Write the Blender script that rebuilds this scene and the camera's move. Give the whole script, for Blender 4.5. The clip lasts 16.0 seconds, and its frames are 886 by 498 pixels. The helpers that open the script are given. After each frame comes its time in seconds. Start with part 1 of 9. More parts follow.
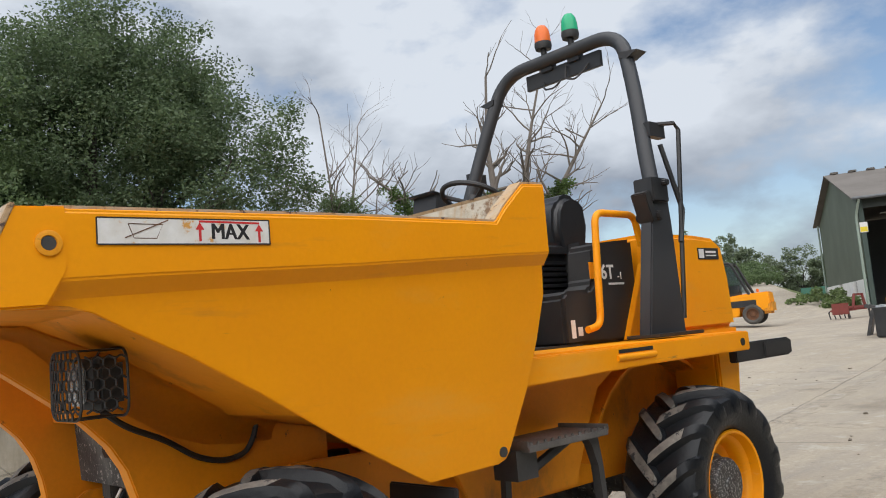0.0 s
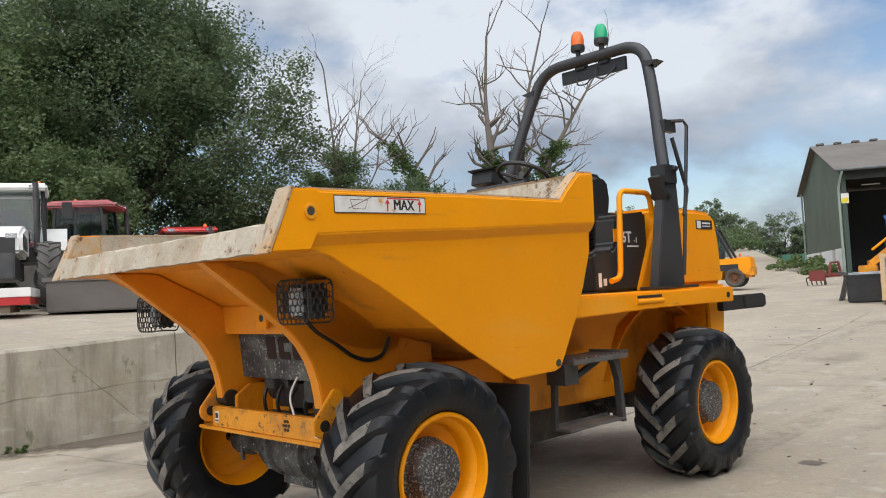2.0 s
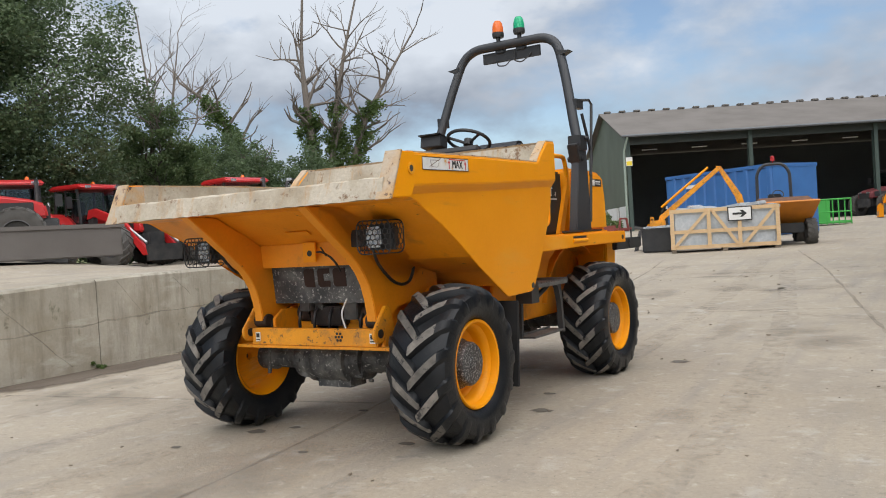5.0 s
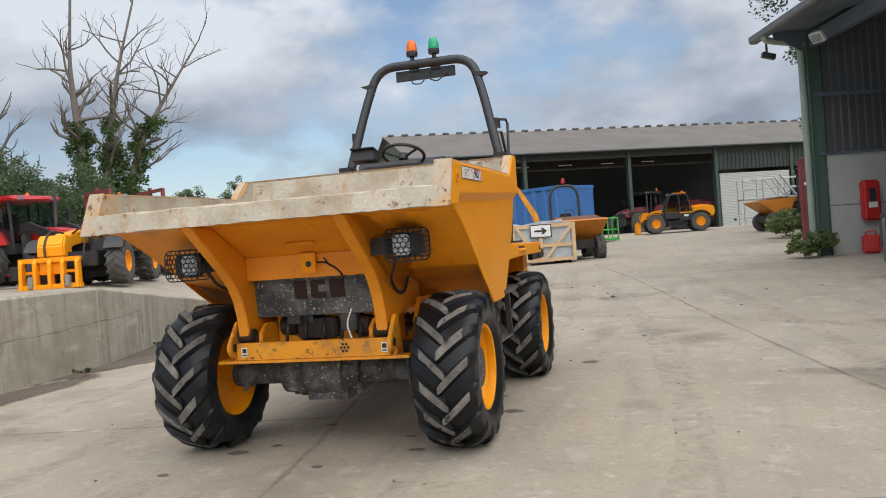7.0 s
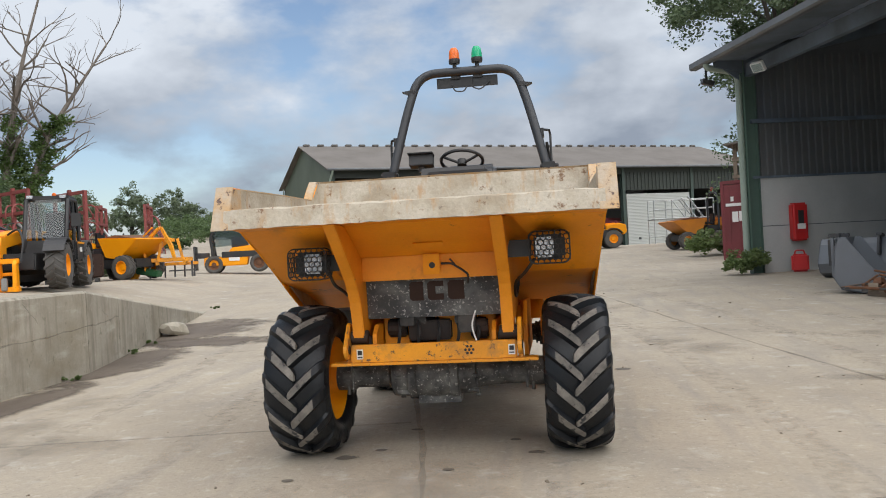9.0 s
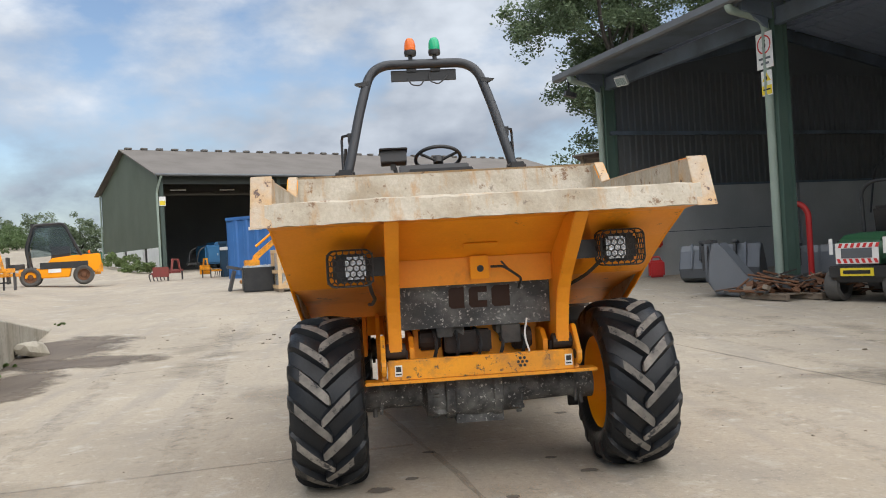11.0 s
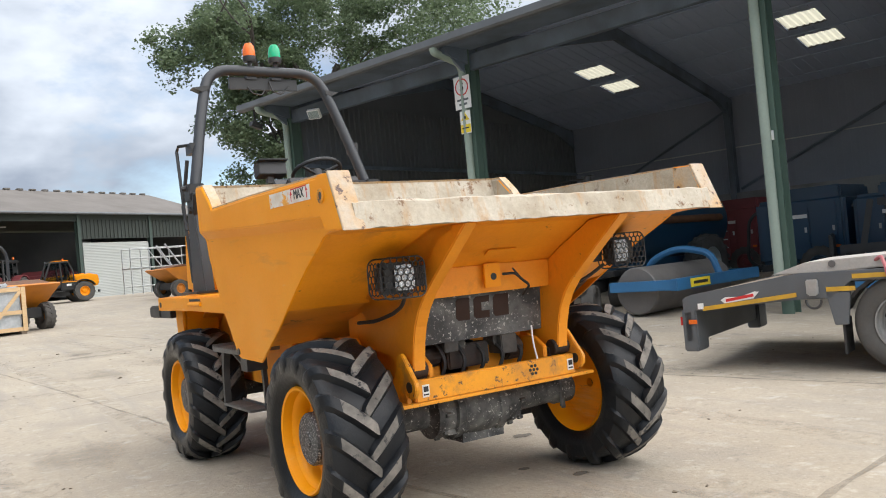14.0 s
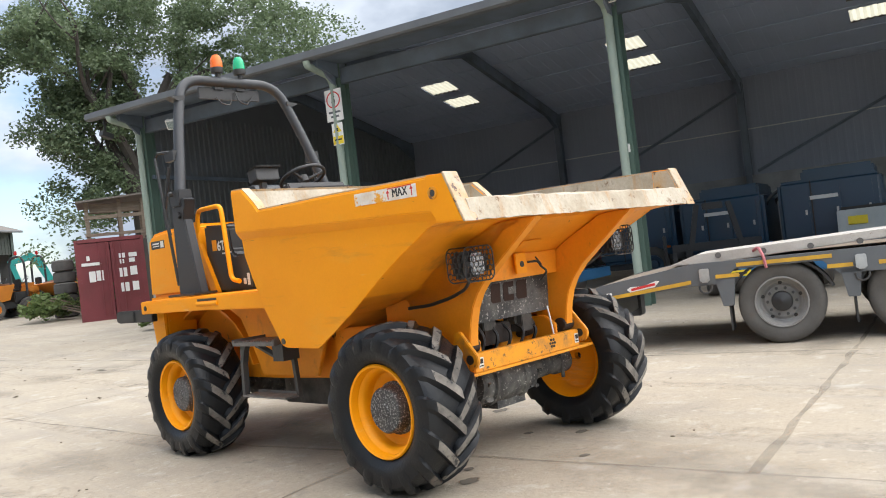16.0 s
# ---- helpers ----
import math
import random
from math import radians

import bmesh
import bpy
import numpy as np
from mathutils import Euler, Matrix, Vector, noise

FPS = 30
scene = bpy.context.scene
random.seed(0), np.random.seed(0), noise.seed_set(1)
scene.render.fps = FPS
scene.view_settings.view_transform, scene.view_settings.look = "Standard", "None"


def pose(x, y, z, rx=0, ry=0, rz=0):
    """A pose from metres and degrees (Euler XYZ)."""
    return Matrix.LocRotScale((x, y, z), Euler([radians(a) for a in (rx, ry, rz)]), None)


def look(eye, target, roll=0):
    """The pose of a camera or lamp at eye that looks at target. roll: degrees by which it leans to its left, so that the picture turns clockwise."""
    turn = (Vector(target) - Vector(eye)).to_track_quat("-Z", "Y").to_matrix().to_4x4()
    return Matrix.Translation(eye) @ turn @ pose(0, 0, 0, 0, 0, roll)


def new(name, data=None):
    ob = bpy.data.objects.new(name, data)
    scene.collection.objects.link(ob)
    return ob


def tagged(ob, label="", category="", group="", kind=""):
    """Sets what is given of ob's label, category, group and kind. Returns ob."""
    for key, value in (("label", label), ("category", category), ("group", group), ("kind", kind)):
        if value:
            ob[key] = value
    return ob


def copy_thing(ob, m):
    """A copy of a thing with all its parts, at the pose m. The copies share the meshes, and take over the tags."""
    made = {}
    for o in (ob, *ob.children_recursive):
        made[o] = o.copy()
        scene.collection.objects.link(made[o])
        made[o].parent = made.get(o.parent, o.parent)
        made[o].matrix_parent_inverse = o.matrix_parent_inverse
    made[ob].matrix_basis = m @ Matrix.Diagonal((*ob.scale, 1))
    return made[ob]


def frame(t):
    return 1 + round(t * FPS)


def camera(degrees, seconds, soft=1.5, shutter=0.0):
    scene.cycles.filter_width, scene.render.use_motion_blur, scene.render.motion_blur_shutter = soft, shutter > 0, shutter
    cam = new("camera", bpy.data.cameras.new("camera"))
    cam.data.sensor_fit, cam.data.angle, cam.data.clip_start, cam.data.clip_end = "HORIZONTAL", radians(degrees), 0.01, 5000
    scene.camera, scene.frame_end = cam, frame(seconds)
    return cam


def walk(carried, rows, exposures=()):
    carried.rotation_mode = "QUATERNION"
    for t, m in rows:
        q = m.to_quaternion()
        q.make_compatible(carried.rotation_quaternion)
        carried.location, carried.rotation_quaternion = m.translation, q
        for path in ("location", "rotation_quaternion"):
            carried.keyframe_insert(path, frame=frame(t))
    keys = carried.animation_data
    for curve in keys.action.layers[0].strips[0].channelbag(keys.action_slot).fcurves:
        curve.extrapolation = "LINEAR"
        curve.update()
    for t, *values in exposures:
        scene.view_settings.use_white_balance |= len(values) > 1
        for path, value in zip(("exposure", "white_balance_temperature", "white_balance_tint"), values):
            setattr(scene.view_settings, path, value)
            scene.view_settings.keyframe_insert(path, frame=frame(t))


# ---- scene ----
cam = camera(56.4, 16.0, soft=1.0)
PATH = [
    (0, (3.472, -1.201, 1.447), (2.02, 0.157, 1.664), -5.0),
    (0.5, (3.642, -1.523, 1.423), (2.172, -0.179, 1.614), -4.3),
    (1, (3.843, -1.826, 1.428), (2.37, -0.482, 1.583), -3.8),
    (1.5, (4.031, -2.113, 1.429), (2.568, -0.756, 1.558), -3.4),
    (2, (4.097, -2.492, 1.415), (2.657, -1.108, 1.519), -3.0),
    (2.5, (4.161, -2.808, 1.421), (2.753, -1.39, 1.503), -2.5),
    (3, (4.209, -3.121, 1.419), (2.841, -1.663, 1.483), -2.2),
    (5.5, (3.583, -4.662, 1.368), (2.671, -2.882, 1.34), -3.9),
    (6, (3.22, -4.889, 1.379), (2.48, -3.031, 1.364), -4.4),
    (6.5, (2.849, -5.134, 1.382), (2.232, -3.232, 1.37), -4.6),
    (7, (2.429, -5.22, 1.386), (1.894, -3.292, 1.376), -4.2),
    (7.5, (2.086, -5.445, 1.4), (1.608, -3.503, 1.387), -4.0),
    (8, (1.71, -5.578, 1.389), (1.294, -3.622, 1.389), -3.4),
    (10.5, (-0.312, -5.314, 1.436), (-0.279, -3.315, 1.439), -3.4),
    (11, (-0.628, -5.006, 1.433), (-0.455, -3.013, 1.441), -3.3),
    (11.5, (-0.94, -4.751, 1.429), (-0.617, -2.777, 1.449), -3.1),
    (12, (-1.277, -4.534, 1.425), (-0.797, -2.592, 1.46), -3.1),
    (12.5, (-1.553, -4.298, 1.438), (-0.92, -2.401, 1.49), -3.6),
    (13, (-1.967, -4.19, 1.414), (-1.176, -2.354, 1.471), -4.2),
    (13.5, (-2.354, -4.005, 1.409), (-1.419, -2.238, 1.456), -4.5),
    (14, (-2.789, -3.971, 1.428), (-1.725, -2.278, 1.461), -5.2),
    (14.5, (-3.273, -4.011, 1.432), (-2.094, -2.395, 1.448), -5.6),
    (15, (-3.607, -3.868, 1.451), (-2.329, -2.33, 1.456), -6.3),
    (15.5, (-4.027, -3.76, 1.443), (-2.665, -2.296, 1.449), -6.5),
    (16, (-4.376, -3.625, 1.442), (-2.952, -2.22, 1.458), -6.7),
]
walk(cam, [(t, look(eye, target, roll)) for t, eye, target, roll in PATH],
     exposures=[(0.0, 0.46), (3.0, 0.55), (6.5, 0.48), (8.0, 0.50), (10.5, 0.60), (12.5, 0.83), (14.5, 1.05), (16.0, 1.23)])

# ---- daylight: broken cloud, a veiled sun ----
SUN_DIR = Vector((0.27, -0.36, 0.89)).normalized()
world = bpy.data.worlds.new("sky")
scene.world = world
world.use_nodes = True
wn, wl = world.node_tree.nodes, world.node_tree.links
wn.clear()


def wnode(kind, **values):
    n = wn.new(kind)
    for key, value in values.items():
        n.inputs[key].default_value = value
    return n


sky = wn.new("ShaderNodeTexSky")
sky.sky_type, sky.sun_disc = "NISHITA", False
sky.sun_elevation = math.asin(SUN_DIR.z)
sky.sun_rotation = math.atan2(SUN_DIR.x, SUN_DIR.y)
coord = wn.new("ShaderNodeTexCoord")
shift = wn.new("ShaderNodeMapping")
shift.inputs["Location"].default_value, shift.inputs["Scale"].default_value = (3.1, 1.7, 0.4), (1.0, 1.0, 1.9)
wl.new(coord.outputs["Generated"], shift.inputs[0])
lift = wn.new("ShaderNodeVectorMath"); lift.operation = "ADD"
lift.inputs[1].default_value = (0.03, -0.04, 0.12)
wl.new(shift.outputs[0], lift.inputs[0])
big = wnode("ShaderNodeTexNoise", Scale=2.7, Detail=8.0, Roughness=0.55)
above = wnode("ShaderNodeTexNoise", Scale=2.7, Detail=4.0, Roughness=0.5)
dark = wnode("ShaderNodeTexNoise", Scale=1.6, Detail=6.0, Roughness=0.55)
wl.new(shift.outputs[0], big.inputs["Vector"]); wl.new(lift.outputs[0], above.inputs["Vector"]); wl.new(shift.outputs[0], dark.inputs["Vector"])
cover = wn.new("ShaderNodeValToRGB")
cover.color_ramp.elements[0].position, cover.color_ramp.elements[1].position = 0.388, 0.51
wl.new(big.outputs["Fac"], cover.inputs[0])
# cloud is bright where it thins towards the light and grey beneath its own mass
relief = wn.new("ShaderNodeMath"); relief.operation = "SUBTRACT"
wl.new(big.outputs["Fac"], relief.inputs[0]); wl.new(above.outputs["Fac"], relief.inputs[1])
thick = wn.new("ShaderNodeMath"); thick.operation = "MULTIPLY_ADD"; thick.inputs[1].default_value = 0.85
wl.new(relief.outputs[0], thick.inputs[0]); wl.new(dark.outputs["Fac"], thick.inputs[2])
shade = wn.new("ShaderNodeValToRGB")
shade.color_ramp.elements[0].position, shade.color_ramp.elements[0].color = 0.41, (0.37, 0.43, 0.53, 1)
shade.color_ramp.elements[1].position, shade.color_ramp.elements[1].color = 0.66, (0.90, 0.97, 1.07, 1)
wl.new(thick.outputs[0], shade.inputs[0])
sky_bg = wn.new("ShaderNodeBackground"); sky_bg.inputs["Strength"].default_value = 0.10
wl.new(sky.outputs[0], sky_bg.inputs["Color"])
cloud_bg = wn.new("ShaderNodeBackground"); cloud_bg.inputs["Strength"].default_value = 0.57
wl.new(shade.outputs[0], cloud_bg.inputs["Color"])
mixs = wn.new("ShaderNodeMixShader")
wl.new(cover.outputs[0], mixs.inputs[0]); wl.new(sky_bg.outputs[0], mixs.inputs[1]); wl.new(cloud_bg.outputs[0], mixs.inputs[2])
wout = wn.new("ShaderNodeOutputWorld")
wl.new(mixs.outputs[0], wout.inputs[0])

sun_data = bpy.data.lights.new("sun", "SUN")
sun_data.energy, sun_data.angle, sun_data.color = 2.9, radians(105), (1.0, 0.965, 0.925)
sun = new("sun", sun_data)
sun.matrix_world = look(SUN_DIR * 50, (0, 0, 0))


# ---- materials ----
def surface(name, base, rough=0.6, metal=0.0, second=None, patch=1.2, amount=0.5, grain=40.0, grain_amount=0.12, bump=0.15,
            bump_scale=None, spots=None, spot_scale=9.0, spot_cut=0.66, each=0.0, coat=0.0, stretch=(1, 1, 1)):
    """Base colour broken by large patches (second), fine grain and, where given, chips or stains (spots)."""
    m = bpy.data.materials.new(name)
    m.use_nodes = True
    nt = m.node_tree
    n, l = nt.nodes, nt.links
    b = n["Principled BSDF"]
    tc = n.new("ShaderNodeTexCoord")
    mp = n.new("ShaderNodeMapping"); mp.inputs["Scale"].default_value = stretch
    l.new(tc.outputs["Object"], mp.inputs[0])

    def tex(scale, detail=5.0, roughness=0.55):
        t = n.new("ShaderNodeTexNoise")
        t.inputs["Scale"].default_value, t.inputs["Detail"].default_value, t.inputs["Roughness"].default_value = scale, detail, roughness
        l.new(mp.outputs[0], t.inputs["Vector"])
        return t

    def ramp(source, low, high):
        r = n.new("ShaderNodeMapRange")
        r.inputs[1].default_value, r.inputs[2].default_value = low, high
        l.new(source, r.inputs[0])
        return r.outputs[0]

    def mix(fac, a, c):
        x = n.new("ShaderNodeMix"); x.data_type = "RGBA"
        for socket, value in ((x.inputs[0], fac), (x.inputs[6], a), (x.inputs[7], c)):
            if hasattr(value, "is_linked"):
                l.new(value, socket)
            else:
                socket.default_value = value
        return x.outputs[2]

    base4 = (*base, 1)
    second4 = (*(second or tuple(c * 0.72 for c in base)), 1)
    large = tex(patch)
    scaled = n.new("ShaderNodeMath"); scaled.operation = "MULTIPLY"; scaled.inputs[1].default_value = amount
    l.new(ramp(large.outputs["Fac"], 0.38, 0.68), scaled.inputs[0])
    col = mix(scaled.outputs[0], base4, second4)
    fine = tex(grain, 4.0, 0.65)
    g = n.new("ShaderNodeMath"); g.operation = "MULTIPLY"; g.inputs[1].default_value = grain_amount
    l.new(ramp(fine.outputs["Fac"], 0.35, 0.75), g.inputs[0])
    col = mix(g.outputs[0], col, (*(c * 0.35 for c in base), 1))
    if spots:
        chips = tex(spot_scale, 8.0, 0.7)
        col = mix(ramp(chips.outputs["Fac"], spot_cut, spot_cut + 0.05), col, (*spots, 1))
    if each:
        info = n.new("ShaderNodeNewGeometry")
        hsv = n.new("ShaderNodeHueSaturation")
        val = n.new("ShaderNodeMapRange")
        val.inputs[3].default_value, val.inputs[4].default_value = 1 - each, 1 + each
        l.new(info.outputs["Random Per Island"], val.inputs[0])
        l.new(val.outputs[0], hsv.inputs["Value"])
        l.new(col, hsv.inputs["Color"])
        col = hsv.outputs[0]
    l.new(col, b.inputs["Base Color"])
    rr = n.new("ShaderNodeMapRange")
    rr.inputs[3].default_value, rr.inputs[4].default_value = max(rough - 0.12, 0.03), min(rough + 0.14, 1)
    l.new(large.outputs["Fac"], rr.inputs[0])
    l.new(rr.outputs[0], b.inputs["Roughness"])
    b.inputs["Metallic"].default_value = metal
    b.inputs["Coat Weight"].default_value = coat
    b.inputs["Coat Roughness"].default_value = 0.25
    if bump:
        bp = n.new("ShaderNodeBump")
        bp.inputs["Strength"].default_value, bp.inputs["Distance"].default_value = bump, 0.01
        source = tex(bump_scale or grain, 6.0, 0.6)
        l.new(source.outputs["Fac"], bp.inputs["Height"])
        l.new(bp.outputs[0], b.inputs["Normal"])
    return m


def scuffed(m, tint, scale, stretch, low, high, most):
    """Adds pale or dark rubbed streaks with a shape of their own."""
    n, l = m.node_tree.nodes, m.node_tree.links
    b = n["Principled BSDF"]
    tc, mp, t = n.new("ShaderNodeTexCoord"), n.new("ShaderNodeMapping"), n.new("ShaderNodeTexNoise")
    mp.inputs["Scale"].default_value, mp.inputs["Rotation"].default_value = stretch, (radians(8), radians(17), radians(5))
    t.inputs["Scale"].default_value, t.inputs["Detail"].default_value, t.inputs["Roughness"].default_value = scale, 8.0, 0.66
    l.new(tc.outputs["Object"], mp.inputs[0]); l.new(mp.outputs[0], t.inputs["Vector"])
    r = n.new("ShaderNodeMapRange")
    r.inputs[1].default_value, r.inputs[2].default_value, r.inputs[4].default_value = low, high, most
    l.new(t.outputs["Fac"], r.inputs[0])
    x = n.new("ShaderNodeMix"); x.data_type = "RGBA"
    l.new(r.outputs[0], x.inputs[0]); l.new(b.inputs["Base Color"].links[0].from_socket, x.inputs[6]); x.inputs[7].default_value = (*tint, 1)
    l.new(x.outputs[2], b.inputs["Base Color"])
    return m


YELLOW = surface("yellow_paint", (0.93, 0.350, 0.001), 0.46, second=(0.87, 0.310, 0.001), patch=1.6, amount=0.6, grain=55, grain_amount=0.06,
                 bump=0.06, spots=(0.30, 0.15, 0.05), spot_scale=9, spot_cut=0.70, coat=0.0)
scuffed(YELLOW, (0.78, 0.44, 0.10), 2.2, (1, 0.5, 1.6), 0.58, 0.76, 0.3)
scuffed(YELLOW, (0.74, 0.60, 0.44), 3.4, (1, 0.45, 2.6), 0.66, 0.76, 0.35)
scuffed(YELLOW, (0.62, 0.25, 0.03), 5.0, (1, 0.25, 2.2), 0.60, 0.72, 0.55)
scuffed(YELLOW, (0.07, 0.04, 0.025), 21.0, (1, 1, 1), 0.715, 0.735, 0.85)
scuffed(YELLOW, (0.33, 0.17, 0.06), 11.0, (1, 0.18, 3.0), 0.68, 0.73, 0.8)
YELLOW.node_tree.nodes["Principled BSDF"].inputs["Specular IOR Level"].default_value = 0.3
YELLOW_DIRTY = surface("chipped_yellow_paint", (0.90, 0.365, 0.010), 0.45, second=(0.58, 0.23, 0.02), patch=3.5, amount=0.7, grain=70,
                       grain_amount=0.15, bump=0.15, spots=(0.10, 0.06, 0.035), spot_scale=22, spot_cut=0.585)
scuffed(YELLOW_DIRTY, (0.36, 0.17, 0.05), 6.0, (1, 1, 1), 0.52, 0.66, 0.7)
YELLOW_UNDER = surface("yellow_paint_scorched", (0.92, 0.330, 0.008), 0.5, second=(0.72, 0.250, 0.010), patch=1.5, amount=0.75, grain=50,
                       grain_amount=0.12, bump=0.1, spots=(0.10, 0.055, 0.025), spot_scale=4.5, spot_cut=0.645)
scuffed(YELLOW_UNDER, (0.30, 0.135, 0.03), 3.2, (1, 1, 0.6), 0.56, 0.70, 0.6)
scuffed(YELLOW_UNDER, (0.06, 0.035, 0.02), 17.0, (1, 1, 1), 0.69, 0.72, 0.85)
SKIP_LINER = surface("cement_crusted_steel", (0.53, 0.475, 0.385), 0.85, second=(0.33, 0.265, 0.18), patch=4.0, amount=0.8, grain=45,
                     grain_amount=0.3, bump=0.6, bump_scale=22, spots=(0.20, 0.12, 0.07), spot_scale=7, spot_cut=0.60)
scuffed(SKIP_LINER, (0.42, 0.22, 0.07), 5.0, (2.2, 2.2, 0.35), 0.54, 0.68, 0.6)
scuffed(SKIP_LINER, (0.16, 0.12, 0.09), 14.0, (1, 1, 0.7), 0.62, 0.68, 0.7)
WORN_EDGE = surface("worn_edge", (0.46, 0.37, 0.27), 0.5, second=(0.52, 0.29, 0.09), patch=9, amount=0.9, grain=60, grain_amount=0.25,
                    bump=0.3, spots=(0.10, 0.06, 0.05), spot_scale=18, spot_cut=0.58)
BLACK = surface("black_paint", (0.018, 0.019, 0.021), 0.45, second=(0.05, 0.048, 0.045), patch=2.5, amount=0.5, grain=60, grain_amount=0.1,
                bump=0.1, spots=(0.22, 0.21, 0.19), spot_scale=14, spot_cut=0.73)
ROPS_PAINT = surface("dark_grey_paint", (0.026, 0.029, 0.034), 0.5, second=(0.045, 0.047, 0.05), patch=3, amount=0.6, grain=70, grain_amount=0.1, bump=0.08)
CUTOUT = surface("brown_shadowed_steel", (0.035, 0.015, 0.009), 0.8, patch=5, amount=0.5, bump=0.2)
SPECKLED = surface("splashed_black_steel", (0.022, 0.023, 0.026), 0.5, second=(0.085, 0.085, 0.082), patch=6, amount=0.9, grain=50, grain_amount=0.2,
                   bump=0.5, bump_scale=40, spots=(0.34, 0.34, 0.33), spot_scale=80, spot_cut=0.535)
SPLASHED_PLATE = surface("cement_splashed_plate", (0.040, 0.043, 0.046), 0.6, second=(0.20, 0.205, 0.20), patch=5, amount=0.9, grain=60, grain_amount=0.3,
                         bump=0.4, bump_scale=40, spots=(0.42, 0.42, 0.40), spot_scale=46, spot_cut=0.575)
GREASE = surface("greasy_cast_iron", (0.035, 0.034, 0.033), 0.65, second=(0.14, 0.13, 0.115), patch=5, amount=0.8, grain=30, grain_amount=0.3,
                 bump=0.5, bump_scale=18, spots=(0.28, 0.26, 0.23), spot_scale=13, spot_cut=0.63)
RUSTY_GREASE = surface("rusty_grease", (0.022, 0.015, 0.012), 0.7, second=(0.065, 0.034, 0.020), patch=7, amount=0.8, grain=30, grain_amount=0.3, bump=0.5, bump_scale=20)
AXLE_IRON = surface("splashed_cast_iron", (0.030, 0.030, 0.031), 0.6, second=(0.17, 0.168, 0.155), patch=9, amount=0.9, grain=26, grain_amount=0.35, bump=0.9, bump_scale=22, spots=(0.42, 0.41, 0.38), spot_scale=40, spot_cut=0.59)
RUBBER = surface("tyre_rubber", (0.0105, 0.0122, 0.0150), 0.34, second=(0.020, 0.021, 0.022), patch=6, amount=0.6, grain=50, grain_amount=0.15, bump=0.25)
RUBBER.node_tree.nodes["Principled BSDF"].inputs["Specular IOR Level"].default_value = 0.28
LUG_TOP = surface("dusty_tread", (0.235, 0.215, 0.188), 0.88, second=(0.12, 0.112, 0.10), patch=14, amount=0.9, grain=45, grain_amount=0.4, bump=0.35, each=0.3, spots=(0.035, 0.035, 0.037), spot_scale=16, spot_cut=0.56)
RUBBER_GREY = surface("dusty_rubber", (0.10, 0.095, 0.088), 0.85, second=(0.06, 0.056, 0.05), patch=4, amount=0.6, grain=50, grain_amount=0.2, bump=0.2)
VINYL = surface("black_vinyl", (0.016, 0.017, 0.019), 0.38, patch=4, amount=0.3, grain=120, bump=0.15)
PLASTIC = surface("black_plastic", (0.022, 0.022, 0.023), 0.5, second=(0.045, 0.044, 0.042), patch=3, amount=0.5, grain=80, bump=0.08)
STEP_STEEL = surface("scuffed_steel", (0.24, 0.23, 0.22), 0.5, 0.6, second=(0.10, 0.095, 0.09), patch=5, amount=0.7, grain=60, grain_amount=0.25, bump=0.3)
GALV = surface("galvanised_steel", (0.55, 0.57, 0.57), 0.42, 0.8, second=(0.40, 0.42, 0.43), patch=5, amount=0.6, grain=40, bump=0.08)
CHROME = surface("lamp_reflector", (0.72, 0.73, 0.74), 0.22, 0.85, second=(0.30, 0.30, 0.31), patch=22, amount=0.8, grain=70, grain_amount=0.4, bump=0.5, bump_scale=45)
WHITE_STICKER = surface("white_sticker", (0.80, 0.80, 0.78), 0.45, second=(0.62, 0.58, 0.50), patch=14, amount=0.6, grain=60, grain_amount=0.1, bump=0.05,
                        spots=(0.66, 0.34, 0.08), spot_scale=14, spot_cut=0.61)
WHITE = surface("white_paint", (0.78, 0.78, 0.76), 0.5, second=(0.66, 0.65, 0.62), patch=3, amount=0.5, grain=60, grain_amount=0.06, bump=0.05)
INK = surface("black_ink", (0.02, 0.02, 0.02), 0.5, patch=10, amount=0.3, bump=0.0)
RED_INK = surface("red_ink", (0.62, 0.035, 0.035), 0.5, patch=10, amount=0.3, bump=0.0)
YELLOW_INK = surface("yellow_sign", (0.80, 0.62, 0.03), 0.5, patch=8, amount=0.3, bump=0.0)
RUST = surface("rust", (0.17, 0.075, 0.035), 0.85, second=(0.08, 0.045, 0.03), patch=6, amount=0.7, grain=40, grain_amount=0.25, bump=0.3)
RED = surface("red_paint", (0.52, 0.022, 0.022), 0.35, second=(0.40, 0.018, 0.02), patch=1.5, amount=0.5, grain=60, grain_amount=0.05, bump=0.03, coat=0.2)
RED_FADED = surface("faded_red_paint", (0.46, 0.15, 0.16), 0.5, second=(0.36, 0.10, 0.11), patch=1.5, amount=0.5, grain=60, grain_amount=0.05, bump=0.03)
MAROON = surface("maroon_container_paint", (0.20, 0.038, 0.045), 0.6, second=(0.13, 0.035, 0.035), patch=1.2, amount=0.7, grain=30, grain_amount=0.15, bump=0.1)
BLUE = surface("blue_paint", (0.045, 0.16, 0.42), 0.45, second=(0.035, 0.12, 0.33), patch=1.0, amount=0.6, grain=40, grain_amount=0.08, bump=0.05)
DEEP_BLUE = surface("deep_blue_paint", (0.011, 0.052, 0.105), 0.35, second=(0.016, 0.058, 0.098), patch=1.0, amount=0.6, grain=40, bump=0.05, coat=0.2)
MID_BLUE = surface("mid_blue_paint", (0.03, 0.15, 0.32), 0.45, patch=1.4, amount=0.5, grain=40, bump=0.05)
